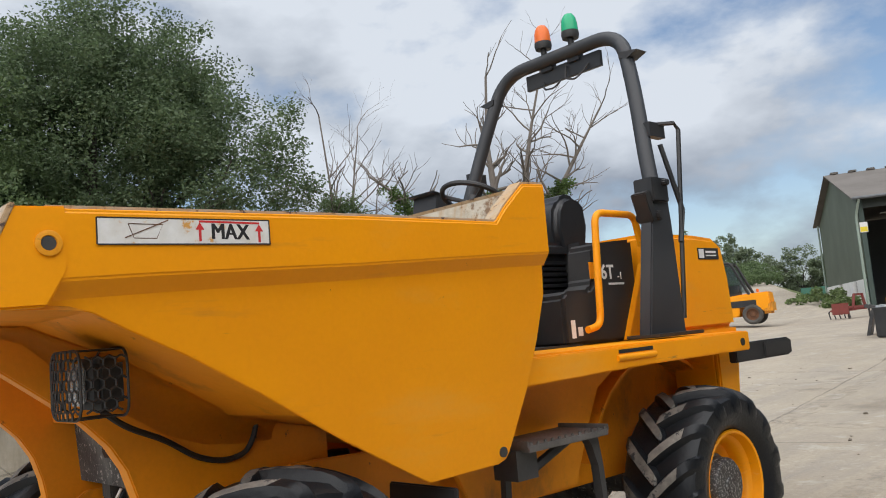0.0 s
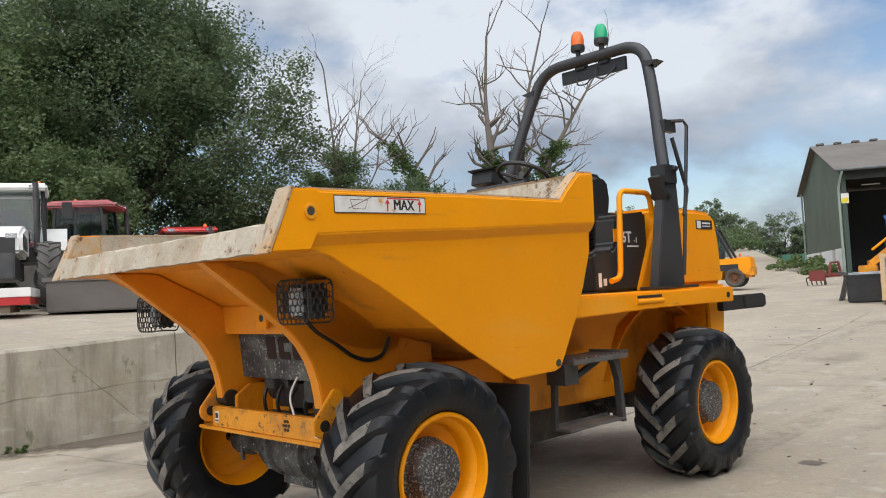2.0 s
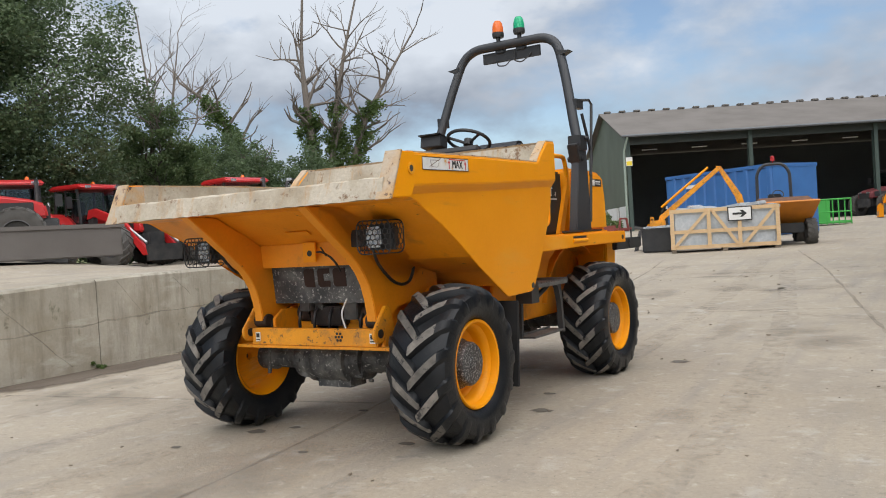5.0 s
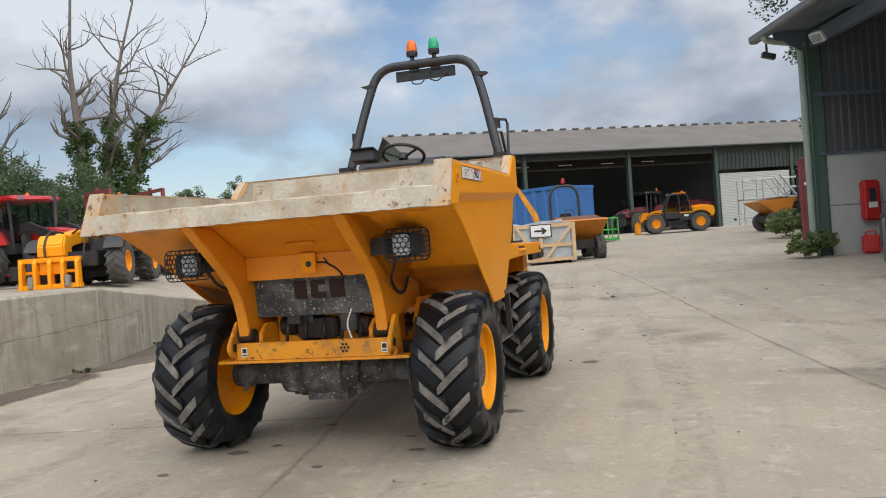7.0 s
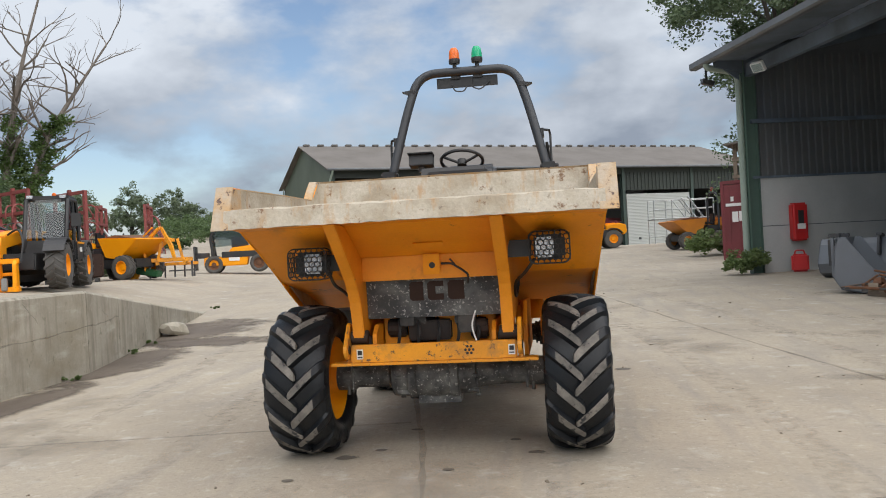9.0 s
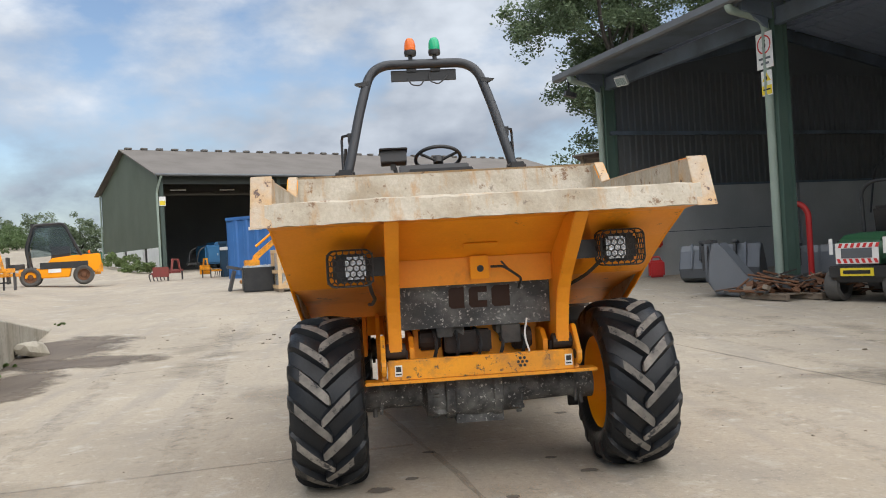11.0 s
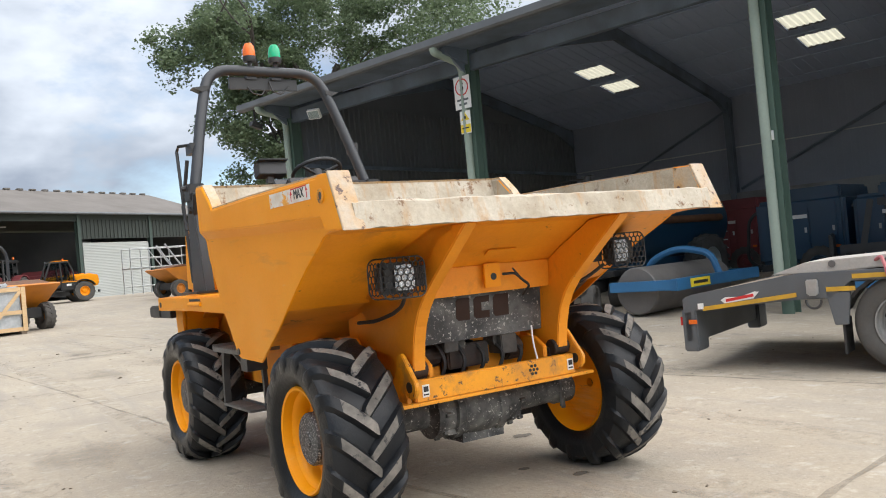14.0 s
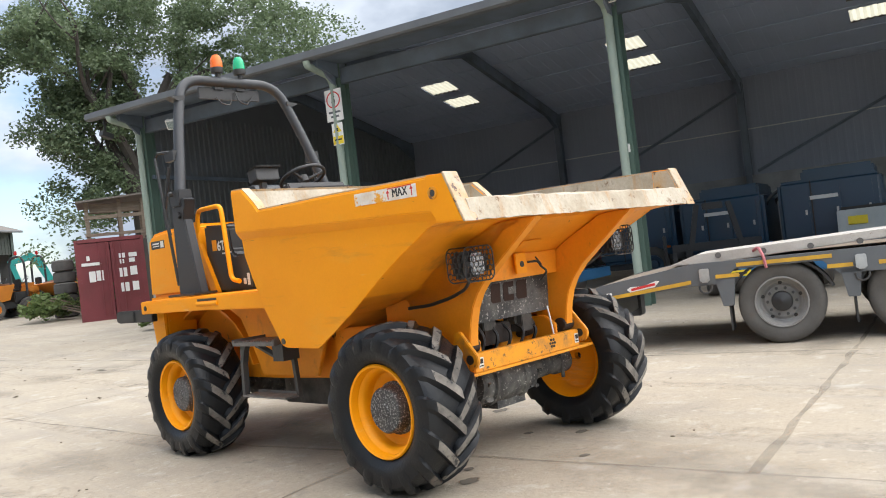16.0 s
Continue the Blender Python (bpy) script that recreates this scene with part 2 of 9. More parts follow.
GREEN = surface("green_paint", (0.025, 0.09, 0.04), 0.4, second=(0.015, 0.10, 0.035), patch=2, amount=0.5, grain=50, bump=0.05)
LIGHT_GREEN = surface("light_green_paint", (0.06, 0.42, 0.07), 0.5, patch=2, amount=0.4, bump=0.05)
TEAL = surface("teal_paint", (0.03, 0.33, 0.30), 0.45, patch=2, amount=0.4, bump=0.05)
ORANGE = surface("orange_paint", (0.62, 0.22, 0.02), 0.5, second=(0.42, 0.15, 0.03), patch=2, amount=0.6, grain=40, grain_amount=0.15, bump=0.1)
STEEL_GREY = surface("grey_paint", (0.115, 0.125, 0.135), 0.45, second=(0.085, 0.09, 0.095), patch=1.6, amount=0.6, grain=50, grain_amount=0.1, bump=0.08)
DARK_STEEL = surface("worn_dark_steel", (0.05, 0.052, 0.055), 0.45, 0.3, second=(0.11, 0.105, 0.10), patch=3, amount=0.7, grain=40, grain_amount=0.2, bump=0.15)
TIMBER = surface("pale_timber", (0.62, 0.44, 0.25), 0.75, second=(0.50, 0.34, 0.18), patch=5, amount=0.6, grain=60, grain_amount=0.15, bump=0.2, stretch=(1, 1, 6), each=0.12)
OLD_TIMBER = surface("weathered_timber", (0.25, 0.20, 0.15), 0.85, second=(0.16, 0.13, 0.10), patch=4, amount=0.7, grain=50, grain_amount=0.25, bump=0.3, stretch=(1, 1, 5))
WRAP = surface("clear_film_wrap", (0.55, 0.58, 0.60), 0.22, second=(0.38, 0.42, 0.45), patch=5, amount=0.8, grain=14, grain_amount=0.3, bump=0.9, bump_scale=7)
def yard_material():
    """Dusty concrete: broad tone, washed stains, rubbed streaks along the traffic, pitting and pale specks."""
    m = surface("yard_concrete", (0.415, 0.360, 0.280), 0.92, second=(0.325, 0.277, 0.210), patch=0.35, amount=0.8, grain=26, grain_amount=0.28,
                bump=0.8, bump_scale=34, spots=(0.25, 0.22, 0.18), spot_scale=1.7, spot_cut=0.62)
    n, l = m.node_tree.nodes, m.node_tree.links
    b = n["Principled BSDF"]
    col = b.inputs["Base Color"].links[0].from_socket
    tc = n.new("ShaderNodeTexCoord")
    for scale, stretch, low, high, tint, turn in ((0.9, (1, 1, 1), 0.47, 0.72, (0.27, 0.24, 0.198), 0), (1.6, (2.2, 0.22, 1), 0.50, 0.70, (0.28, 0.253, 0.215), 12), (2.6, (1, 1, 1), 0.58, 0.70, (0.44, 0.405, 0.352), 0),
                                                  (9.0, (1, 1, 1), 0.60, 0.70, (0.24, 0.21, 0.17), 0), (75.0, (1, 1, 1), 0.63, 0.69, (0.56, 0.51, 0.43), 0), (38.0, (1, 1, 1), 0.63, 0.70, (0.15, 0.13, 0.105), 0)):
        mp = n.new("ShaderNodeMapping")
        mp.inputs["Scale"].default_value, mp.inputs["Rotation"].default_value, mp.inputs["Location"].default_value = stretch, (0, 0, radians(turn)), (scale, 2 * scale, 0)
        l.new(tc.outputs["Object"], mp.inputs[0])
        t = n.new("ShaderNodeTexNoise")
        t.inputs["Scale"].default_value, t.inputs["Detail"].default_value, t.inputs["Roughness"].default_value = scale, 6.0, 0.62
        l.new(mp.outputs[0], t.inputs["Vector"])
        r = n.new("ShaderNodeMapRange")
        r.inputs[1].default_value, r.inputs[2].default_value, r.inputs[4].default_value = low, high, 0.75
        l.new(t.outputs["Fac"], r.inputs[0])
        x = n.new("ShaderNodeMix"); x.data_type = "RGBA"
        l.new(r.outputs[0], x.inputs[0]); l.new(col, x.inputs[6]); x.inputs[7].default_value = (*tint, 1)
        col = x.outputs[2]
    l.new(col, b.inputs["Base Color"])
    return m


def thinned(m, radius=None, low=0.42, high=0.60, scale=5.0, most=0.85):
    """Thins a stain or a dirt line: broken by noise and, with a radius, fading out from its middle."""
    n, l = m.node_tree.nodes, m.node_tree.links
    b, out = n["Principled BSDF"], n["Material Output"]
    tc = n.new("ShaderNodeTexCoord")
    t = n.new("ShaderNodeTexNoise")
    t.inputs["Scale"].default_value, t.inputs["Detail"].default_value, t.inputs["Roughness"].default_value = scale, 7.0, 0.65
    geo = n.new("ShaderNodeNewGeometry")
    l.new(geo.outputs["Position"], t.inputs["Vector"])
    fac = t.outputs["Fac"]
    if radius:
        ln = n.new("ShaderNodeVectorMath"); ln.operation = "LENGTH"
        l.new(tc.outputs["Object"], ln.inputs[0])
        fall = n.new("ShaderNodeMapRange"); fall.inputs[1].default_value, fall.inputs[2].default_value = 0.25, radius
        fall.inputs[3].default_value, fall.inputs[4].default_value = 0.22, -0.30
        l.new(ln.outputs["Value"], fall.inputs[0])
        add = n.new("ShaderNodeMath"); l.new(fac, add.inputs[0]); l.new(fall.outputs[0], add.inputs[1])
        fac = add.outputs[0]
    r = n.new("ShaderNodeMapRange")
    r.inputs[1].default_value, r.inputs[2].default_value, r.inputs[4].default_value = low, high, most
    l.new(fac, r.inputs[0])
    clear = n.new("ShaderNodeBsdfTransparent")
    x = n.new("ShaderNodeMixShader")
    l.new(r.outputs[0], x.inputs[0]); l.new(clear.outputs[0], x.inputs[1]); l.new(b.outputs[0], x.inputs[2]); l.new(x.outputs[0], out.inputs[0])
    return m


CONCRETE = yard_material()
scuffed(CONCRETE, (0.25, 0.215, 0.17), 24.0, (1, 1, 1), 0.55, 0.72, 0.5)
scuffed(CONCRETE, (0.62, 0.57, 0.49), 9.0, (1, 1, 1), 0.58, 0.70, 0.35)
OLD_CONCRETE = surface("stained_concrete", (0.42, 0.385, 0.315), 0.92, second=(0.27, 0.245, 0.19), patch=0.9, amount=0.8, grain=30, grain_amount=0.2,
                       bump=0.5, bump_scale=24, spots=(0.17, 0.155, 0.115), spot_scale=2.6, spot_cut=0.62)
scuffed(OLD_CONCRETE, (0.19, 0.17, 0.13), 2.4, (2.0, 2.0, 0.28), 0.48, 0.66, 0.75)
scuffed(OLD_CONCRETE, (0.52, 0.48, 0.41), 3.0, (1, 1, 1), 0.60, 0.70, 0.5)
scuffed(OLD_CONCRETE, (0.11, 0.11, 0.065), 6.0, (1, 1, 0.6), 0.62, 0.70, 0.7)
scuffed(OLD_CONCRETE, (0.21, 0.175, 0.115), 1.3, (1, 0.6, 0.9), 0.50, 0.66, 0.55)
scuffed(OLD_CONCRETE, (0.52, 0.50, 0.43), 2.6, (1, 0.4, 1.6), 0.58, 0.70, 0.5)
WORN_STICKER = surface("rubbed_sticker", (0.80, 0.78, 0.74), 0.5, second=(0.66, 0.52, 0.36), patch=9, amount=0.8, grain=60, grain_amount=0.15, bump=0.05, spots=(0.82, 0.36, 0.02), spot_scale=11, spot_cut=0.545)
JOINT = thinned(surface("dirt_filled_joint", (0.21, 0.178, 0.138), 0.95, second=(0.27, 0.235, 0.185), patch=1.5, amount=0.8, grain=40, grain_amount=0.3, bump=0.5), None, 0.28, 0.75, 1.6, 0.52)
MUD = thinned(surface("damp_mud", (0.115, 0.09, 0.068), 0.75, second=(0.19, 0.155, 0.12), patch=2.0, amount=0.8, grain=30, grain_amount=0.3, bump=0.5), 1.0, 0.30, 0.55, 1.4, 0.92)
CRUMB = surface("dry_crumbs", (0.15, 0.12, 0.09), 0.9, second=(0.26, 0.21, 0.15), patch=2.0, amount=0.8, grain=30, grain_amount=0.3, bump=0.3)
OIL = thinned(surface("dried_oil", (0.13, 0.115, 0.095), 0.7, second=(0.18, 0.155, 0.125), patch=8, amount=0.8, grain=30, grain_amount=0.2, bump=0.1), 1.0, 0.35, 0.55, 9.0, 0.85)
STAIN = thinned(surface("washed_stain", (0.24, 0.21, 0.17), 0.9, second=(0.29, 0.25, 0.205), patch=3, amount=0.8, grain=30, grain_amount=0.2, bump=0.2), 1.0, 0.40, 0.95, 2.6, 0.36)
EARTH = surface("field_grass", (0.085, 0.12, 0.035), 0.95, second=(0.14, 0.14, 0.06), patch=0.15, amount=0.8, grain=9, grain_amount=0.4, bump=0.6)
CLAD_GREEN = surface("green_sheet_cladding", (0.088, 0.108, 0.072), 0.6, second=(0.072, 0.088, 0.06), patch=0.4, amount=0.6, grain=20, grain_amount=0.08, bump=0.05)
CLAD_GREY = surface("grey_fibre_cement_roof", (0.165, 0.15, 0.135), 0.9, second=(0.12, 0.108, 0.095), patch=0.6, amount=0.7, grain=15, grain_amount=0.2, bump=0.2)
SMEAR = thinned(surface("tyre_smear", (0.235, 0.205, 0.168), 0.9, second=(0.29, 0.255, 0.21), patch=3, amount=0.8, grain=30, grain_amount=0.25, bump=0.2), None, 0.44, 0.74, 7.0, 0.26)
# green cladding with the shade of the eaves overhang put into its colour
CLAD_EAVE_SHADE = surface("eave_shaded_green_cladding", (0.030, 0.038, 0.032), 0.6, second=(0.024, 0.030, 0.025), patch=0.5, amount=0.6, grain=20, bump=0.05)
CLAD_INSIDE = surface("dim_inner_cladding", (0.115, 0.12, 0.122), 0.85, second=(0.09, 0.094, 0.096), patch=0.5, amount=0.6, grain=20, bump=0.1)
PANEL_GREY = surface("precast_wall_panel", (0.47, 0.48, 0.47), 0.85, second=(0.38, 0.385, 0.37), patch=0.8, amount=0.6, grain=20, grain_amount=0.1, bump=0.15)
POST_GREEN = surface("green_post_paint", (0.075, 0.125, 0.10), 0.5, second=(0.095, 0.145, 0.118), patch=1.5, amount=0.6, grain=40, bump=0.08)
POST_PALE = surface("pale_green_pipe", (0.30, 0.365, 0.31), 0.5, second=(0.23, 0.29, 0.245), patch=1.5, amount=0.6, grain=40, bump=0.06)
SHUTTER = surface("grey_shutter", (0.42, 0.44, 0.42), 0.55, second=(0.36, 0.375, 0.355), patch=0.8, amount=0.5, grain=30, grain_amount=0.06, bump=0.05)
BARK = surface("grey_bark", (0.085, 0.075, 0.066), 0.95, second=(0.055, 0.049, 0.043), patch=3, amount=0.7, grain=25, grain_amount=0.3, bump=0.8, bump_scale=14, stretch=(1, 1, 0.3))
DEAD_BARK = surface("bleached_dead_wood", (0.20, 0.172, 0.147), 0.95, second=(0.135, 0.115, 0.098), patch=2, amount=0.7, grain=25, grain_amount=0.25, bump=0.6)


def leaf_material(name, base, second):
    """Leaves reflect and let some daylight through."""
    m = surface(name, base, 0.55, second=second, patch=0.8, amount=0.9, grain=6, grain_amount=0.2, bump=0.0, each=0.25)
    n, l = m.node_tree.nodes, m.node_tree.links
    b, out = n["Principled BSDF"], n["Material Output"]
    lit = n.new("ShaderNodeBsdfTranslucent")
    l.new(b.inputs["Base Color"].links[0].from_socket, lit.inputs["Color"])
    blend = n.new("ShaderNodeMixShader")
    blend.inputs[0].default_value = 0.45
    l.new(b.outputs[0], blend.inputs[1]); l.new(lit.outputs[0], blend.inputs[2]); l.new(blend.outputs[0], out.inputs[0])
    return m


LEAF = leaf_material("broad_leaves", (0.138, 0.195, 0.092), (0.080, 0.124, 0.060))
LEAF_FAR = leaf_material("hedgerow_leaves", (0.200, 0.245, 0.150), (0.140, 0.180, 0.105))
LEAF_SHED = leaf_material("pale_backed_leaves", (0.165, 0.220, 0.120), (0.100, 0.145, 0.076))
LEAF_LIGHT = leaf_material("light_leaves", (0.135, 0.195, 0.078), (0.085, 0.130, 0.052))
LEAF_IVY = leaf_material("ivy_leaves", (0.115, 0.175, 0.050), (0.070, 0.115, 0.032))
WEED = leaf_material("weed_leaves", (0.18, 0.25, 0.09), (0.14, 0.18, 0.07))


def glassy(name, colour, rough=0.05, transmission=1.0, ior=1.45):
    m = bpy.data.materials.new(name)
    m.use_nodes = True
    b = m.node_tree.nodes["Principled BSDF"]
    b.inputs["Base Color"].default_value = (*colour, 1)
    b.inputs["Roughness"].default_value, b.inputs["Transmission Weight"].default_value, b.inputs["IOR"].default_value = rough, transmission, ior
    return m


GLASS = bpy.data.materials.new("cab_glass")
GLASS.use_nodes = True
_n, _l = GLASS.node_tree.nodes, GLASS.node_tree.links
_clear, _gloss, _mix = _n.new("ShaderNodeBsdfTransparent"), _n.new("ShaderNodeBsdfGlossy"), _n.new("ShaderNodeMixShader")
_clear.inputs["Color"].default_value, _gloss.inputs["Roughness"].default_value, _mix.inputs[0].default_value = (0.74, 0.79, 0.80, 1), 0.05, 0.05
_l.new(_clear.outputs[0], _mix.inputs[1]); _l.new(_gloss.outputs[0], _mix.inputs[2]); _l.new(_mix.outputs[0], _n["Material Output"].inputs[0])
RIM_GREY = surface("dusty_grey_rim", (0.30, 0.295, 0.285), 0.6, 0.3, second=(0.22, 0.215, 0.205), patch=6, amount=0.7, grain=40, grain_amount=0.2, bump=0.1)
LENS_ORANGE = glassy("orange_lens", (0.95, 0.20, 0.03), 0.25, 0.25)
LENS_GREEN = glassy("green_lens", (0.02, 0.50, 0.24), 0.25, 0.25)
LENS_RED = glassy("red_lens", (0.60, 0.03, 0.03), 0.25, 0.3)
SKYLIGHT = bpy.data.materials.new("translucent_roof_sheet")
SKYLIGHT.use_nodes = True
_n, _l = SKYLIGHT.node_tree.nodes, SKYLIGHT.node_tree.links
_t = _n.new("ShaderNodeBsdfTranslucent")
_t.inputs["Color"].default_value = (0.40, 0.38, 0.29, 1)
_l.new(_t.outputs[0], _n["Material Output"].inputs[0])


# ---- mesh helpers ----
def thing(name, label, category, m=None, group="", kind=""):
    ob = new(name)
    ob.matrix_basis = m or Matrix.Identity(4)
    return tagged(ob, label, category, group, kind)


def part(name, bm, material, parent, label="", smooth=False, bevel=0.0, segments=2):
    """Links a bmesh as one mesh object under a thing or a part; material may be a list."""
    if bevel:
        edges = [e for e in bm.edges if len(e.link_faces) == 2 and e.calc_face_angle(0) > 0.5]
        bmesh.ops.bevel(bm, geom=edges, offset=bevel, segments=segments, affect="EDGES", clamp_overlap=True)
    me = bpy.data.meshes.new(name)
    bm.normal_update()
    bm.to_mesh(me)
    bm.free()
    for mt in (material if isinstance(material, (list, tuple)) else [material]):
        me.materials.append(mt)
    if smooth:
        me.shade_smooth()
        me.set_sharp_from_angle(angle=radians(40))
    ob = new(name, me)
    ob.parent = parent
    if label:
        tagged(ob, label)
    return ob


def single(name, bm, material, label, category, m=None, group="", kind="", **how):
    ob = part(name, bm, material, None, **how)
    ob.matrix_basis = m or Matrix.Identity(4)
    return tagged(ob, label, category, group, kind)


def box(bm, c, s, rot=None):
    m = Matrix.Translation(c) @ (rot or Matrix.Identity(4)) @ Matrix.Diagonal((*s, 1))
    return bmesh.ops.create_cube(bm, size=1, matrix=m)["verts"]


def rot(rx=0, ry=0, rz=0):
    return pose(0, 0, 0, rx, ry, rz)


def prism(bm, poly, a, b, axis="x", taper=None):
    """A polygon in the plane across an axis, drawn out from a to b along it. poly: (y, z) for x, (x, z) for y, (x, y) for z."""
    def at(p, v):
        return {"x": (v, p[0], p[1]), "y": (p[0], v, p[1]), "z": (p[0], p[1], v)}[axis]
    first = [bm.verts.new(at(p, a(p) if callable(a) else a)) for p in poly]
    last = [bm.verts.new(at(p, b(p) if callable(b) else b)) for p in poly]
    n = len(poly)
    faces = [bm.faces.new(first[::-1]), bm.faces.new(last)]
    faces += [bm.faces.new((first[i], first[(i + 1) % n], last[(i + 1) % n], last[i])) for i in range(n)]
    bmesh.ops.recalc_face_normals(bm, faces=faces)
    return faces


def rod(bm, p, q, r, r2=None, seg=12, caps=True):
    p, q = Vector(p), Vector(q)
    d = q - p
    m = Matrix.Translation((p + q) / 2) @ d.to_track_quat("Z", "Y").to_matrix().to_4x4()
    bmesh.ops.create_cone(bm, cap_ends=caps, segments=seg, radius1=r, radius2=r if r2 is None else r2, depth=d.length, matrix=m)


def tube(bm, points, r, seg=10, caps=True):
    """A round tube along points; r may be a list."""
    pts = [Vector(p) for p in points]
    radii = r if isinstance(r, (list, tuple)) else [r] * len(pts)
    rings, up = [], None
    for i, p in enumerate(pts):
        d = (pts[min(i + 1, len(pts) - 1)] - pts[max(i - 1, 0)]).normalized()
        if up is None:
            up = d.orthogonal().normalized()
        up = (up - d * up.dot(d)).normalized()
        side = d.cross(up)
        rings.append([bm.verts.new(p + radii[i] * (math.cos(2 * math.pi * k / seg) * up + math.sin(2 * math.pi * k / seg) * side)) for k in range(seg)])
    for a, b in zip(rings, rings[1:]):
        for k in range(seg):
            bm.faces.new((a[k], a[(k + 1) % seg], b[(k + 1) % seg], b[k]))
    if caps:
        bm.faces.new(rings[0][::-1]); bm.faces.new(rings[-1])


def bent(points, radius, steps=6):
    """Rounds the corners of a line of points."""
    pts = [Vector(p) for p in points]
    out = [pts[0]]
    for a, b, c in zip(pts, pts[1:], pts[2:]):
        u, v = (a - b), (c - b)
        k = min(radius, u.length * 0.49, v.length * 0.49)
        p, q = b + u.normalized() * k, b + v.normalized() * k
        for i in range(steps + 1):
            f = i / steps
            out.append(p.lerp(b, f).lerp(b.lerp(q, f), f))
    return out + [pts[-1]]


def lathe(bm, profile, seg=32, axis="x", centre=(0, 0, 0), closed=False, caps=(True, True)):
    """Turns (along, radius) pairs round an axis."""
    c = Vector(centre)
    rings = []
    for h, r in profile:
        ring = []
        for k in range(seg):
            a = 2 * math.pi * k / seg
            u, v = r * math.cos(a), r * math.sin(a)
            ring.append(bm.verts.new(c + Vector({"x": (h, u, v), "y": (v, h, u), "z": (u, v, h)}[axis])))
        rings.append(ring)
    pairs = list(zip(rings, rings[1:])) + ([(rings[-1], rings[0])] if closed else [])
    faces = []
    for a, b in pairs:
        for k in range(seg):
            faces.append(bm.faces.new((a[k], b[k], b[(k + 1) % seg], a[(k + 1) % seg])))
    if not closed:
        for ring, wanted in zip((rings[0], rings[-1]), caps):
            if wanted and (ring[0].co - ring[seg // 2].co).length > 1e-4:
                faces.append(bm.faces.new(ring))
    bmesh.ops.remove_doubles(bm, verts=[v for ring in rings for v in ring], dist=1e-6)
    bmesh.ops.recalc_face_normals(bm, faces=[f for f in faces if f.is_valid])


def B():
    return bmesh.new()


def boxes(*items):
    bm = B()
    for item in items:
        box(bm, *item)
    return bm


def lettering(name, text, size, m, material, parent, label="", bold=0.0):
    """Raised writing in the built-in font, turned into a mesh."""
    cu = bpy.data.curves.new(name, "FONT")
    cu.body, cu.size, cu.extrude, cu.align_x, cu.align_y, cu.offset = text, size, 0.001, "CENTER", "CENTER", bold
    tmp = bpy.data.objects.new(name, cu)
    scene.collection.objects.link(tmp)
    me = bpy.data.meshes.new_from_object(tmp.evaluated_get(bpy.context.evaluated_depsgraph_get()))
    bpy.data.objects.remove(tmp)
    me.materials.append(material)
    ob = new(name, me)
    ob.parent = parent
    ob.matrix_basis = m
    if label:
        tagged(ob, label)
    return ob


# ---- the ground ----
def smooth(v):
    v = min(max(v, 0.0), 1.0)
    return v * v * (3 - 2 * v)


def ground_z(x, y):
    rise = 0.03 * 1.5 * math.log1p(math.exp(min((y - 3.5) / 1.5, 40)))
    return (min(rise, 1.25) if y < 46 else 1.25) + hill_z(x, y)


def hill_z(x, y):
    """The land climbs past the far shed's gable, along the track."""
    if y < 36:
        return 0.0
    beyond = 0.5 * (-9 - x) + 0.6 * (y - 38)
    outside = -0.864 * (x + 12) - 0.503 * (y - 41.3)
    return 0.1 * min(max(beyond, 0.0), 33.0) * smooth(outside / 2.5) * smooth((y - 36) / 6.0)


def wall_x(y):
    return -5.28 - 0.03 * (min(y, 4.6) - 2.5) - 0.245 * max(0.0, y - 4.6) - 1.25 * max(0.0, -0.6 - y)


def edge_z(y):
    if y < 4.6:
        return 1.03 + 0.09 * smooth(y / 3.0)
    return max(1.12 - 0.106 * (y - 4.6), ground_z(0, y) + 0.004)


def apron_z(x, y):
    f = smooth((wall_x(y) - x) / 4.0)
    e = edge_z(y)
    rise = 0.45 * smooth((wall_x(y) - x - 1.0) / 5.0) * smooth((8.0 - y) / 4.0)
    return max(e + (1.04 - e) * f, ground_z(x, y) + 0.004) + rise


def sheet(name, xs, ys, height, material, label, category):
    verts = [(x, y, height(x, y)) for y in ys for x in xs]
    w = len(xs)
    faces = [(j * w + i, j * w + i + 1, (j + 1) * w + i + 1, (j + 1) * w + i) for j in range(len(ys) - 1) for i in range(w - 1)]
    me = bpy.data.meshes.new(name)
    me.from_pydata(verts, [], faces)
    me.materials.append(material)
    me.shade_smooth()
    return tagged(new(name, me), label, category, kind="structure")


def bumpy(x, y):
    return ground_z(x, y) + 0.006 * noise.noise((x * 0.5, y * 0.5, 0)) * min(1, max(0, (abs(x) + abs(y - 1.5)) / 4 - 0.5))


XS = [-900, -400, -180, -90, -60] + list(np.arange(-45, 45.1, 1.0)) + [60, 90, 180, 400, 900]
YS = [-900, -400, -180, -90, -60, -30] + list(np.arange(-15, 75.1, 1.0)) + [90, 130, 250, 500, 900]
sheet("ground", XS, YS, bumpy, CONCRETE, "pale dusty concrete yard rising gently to the sheds", "ground")


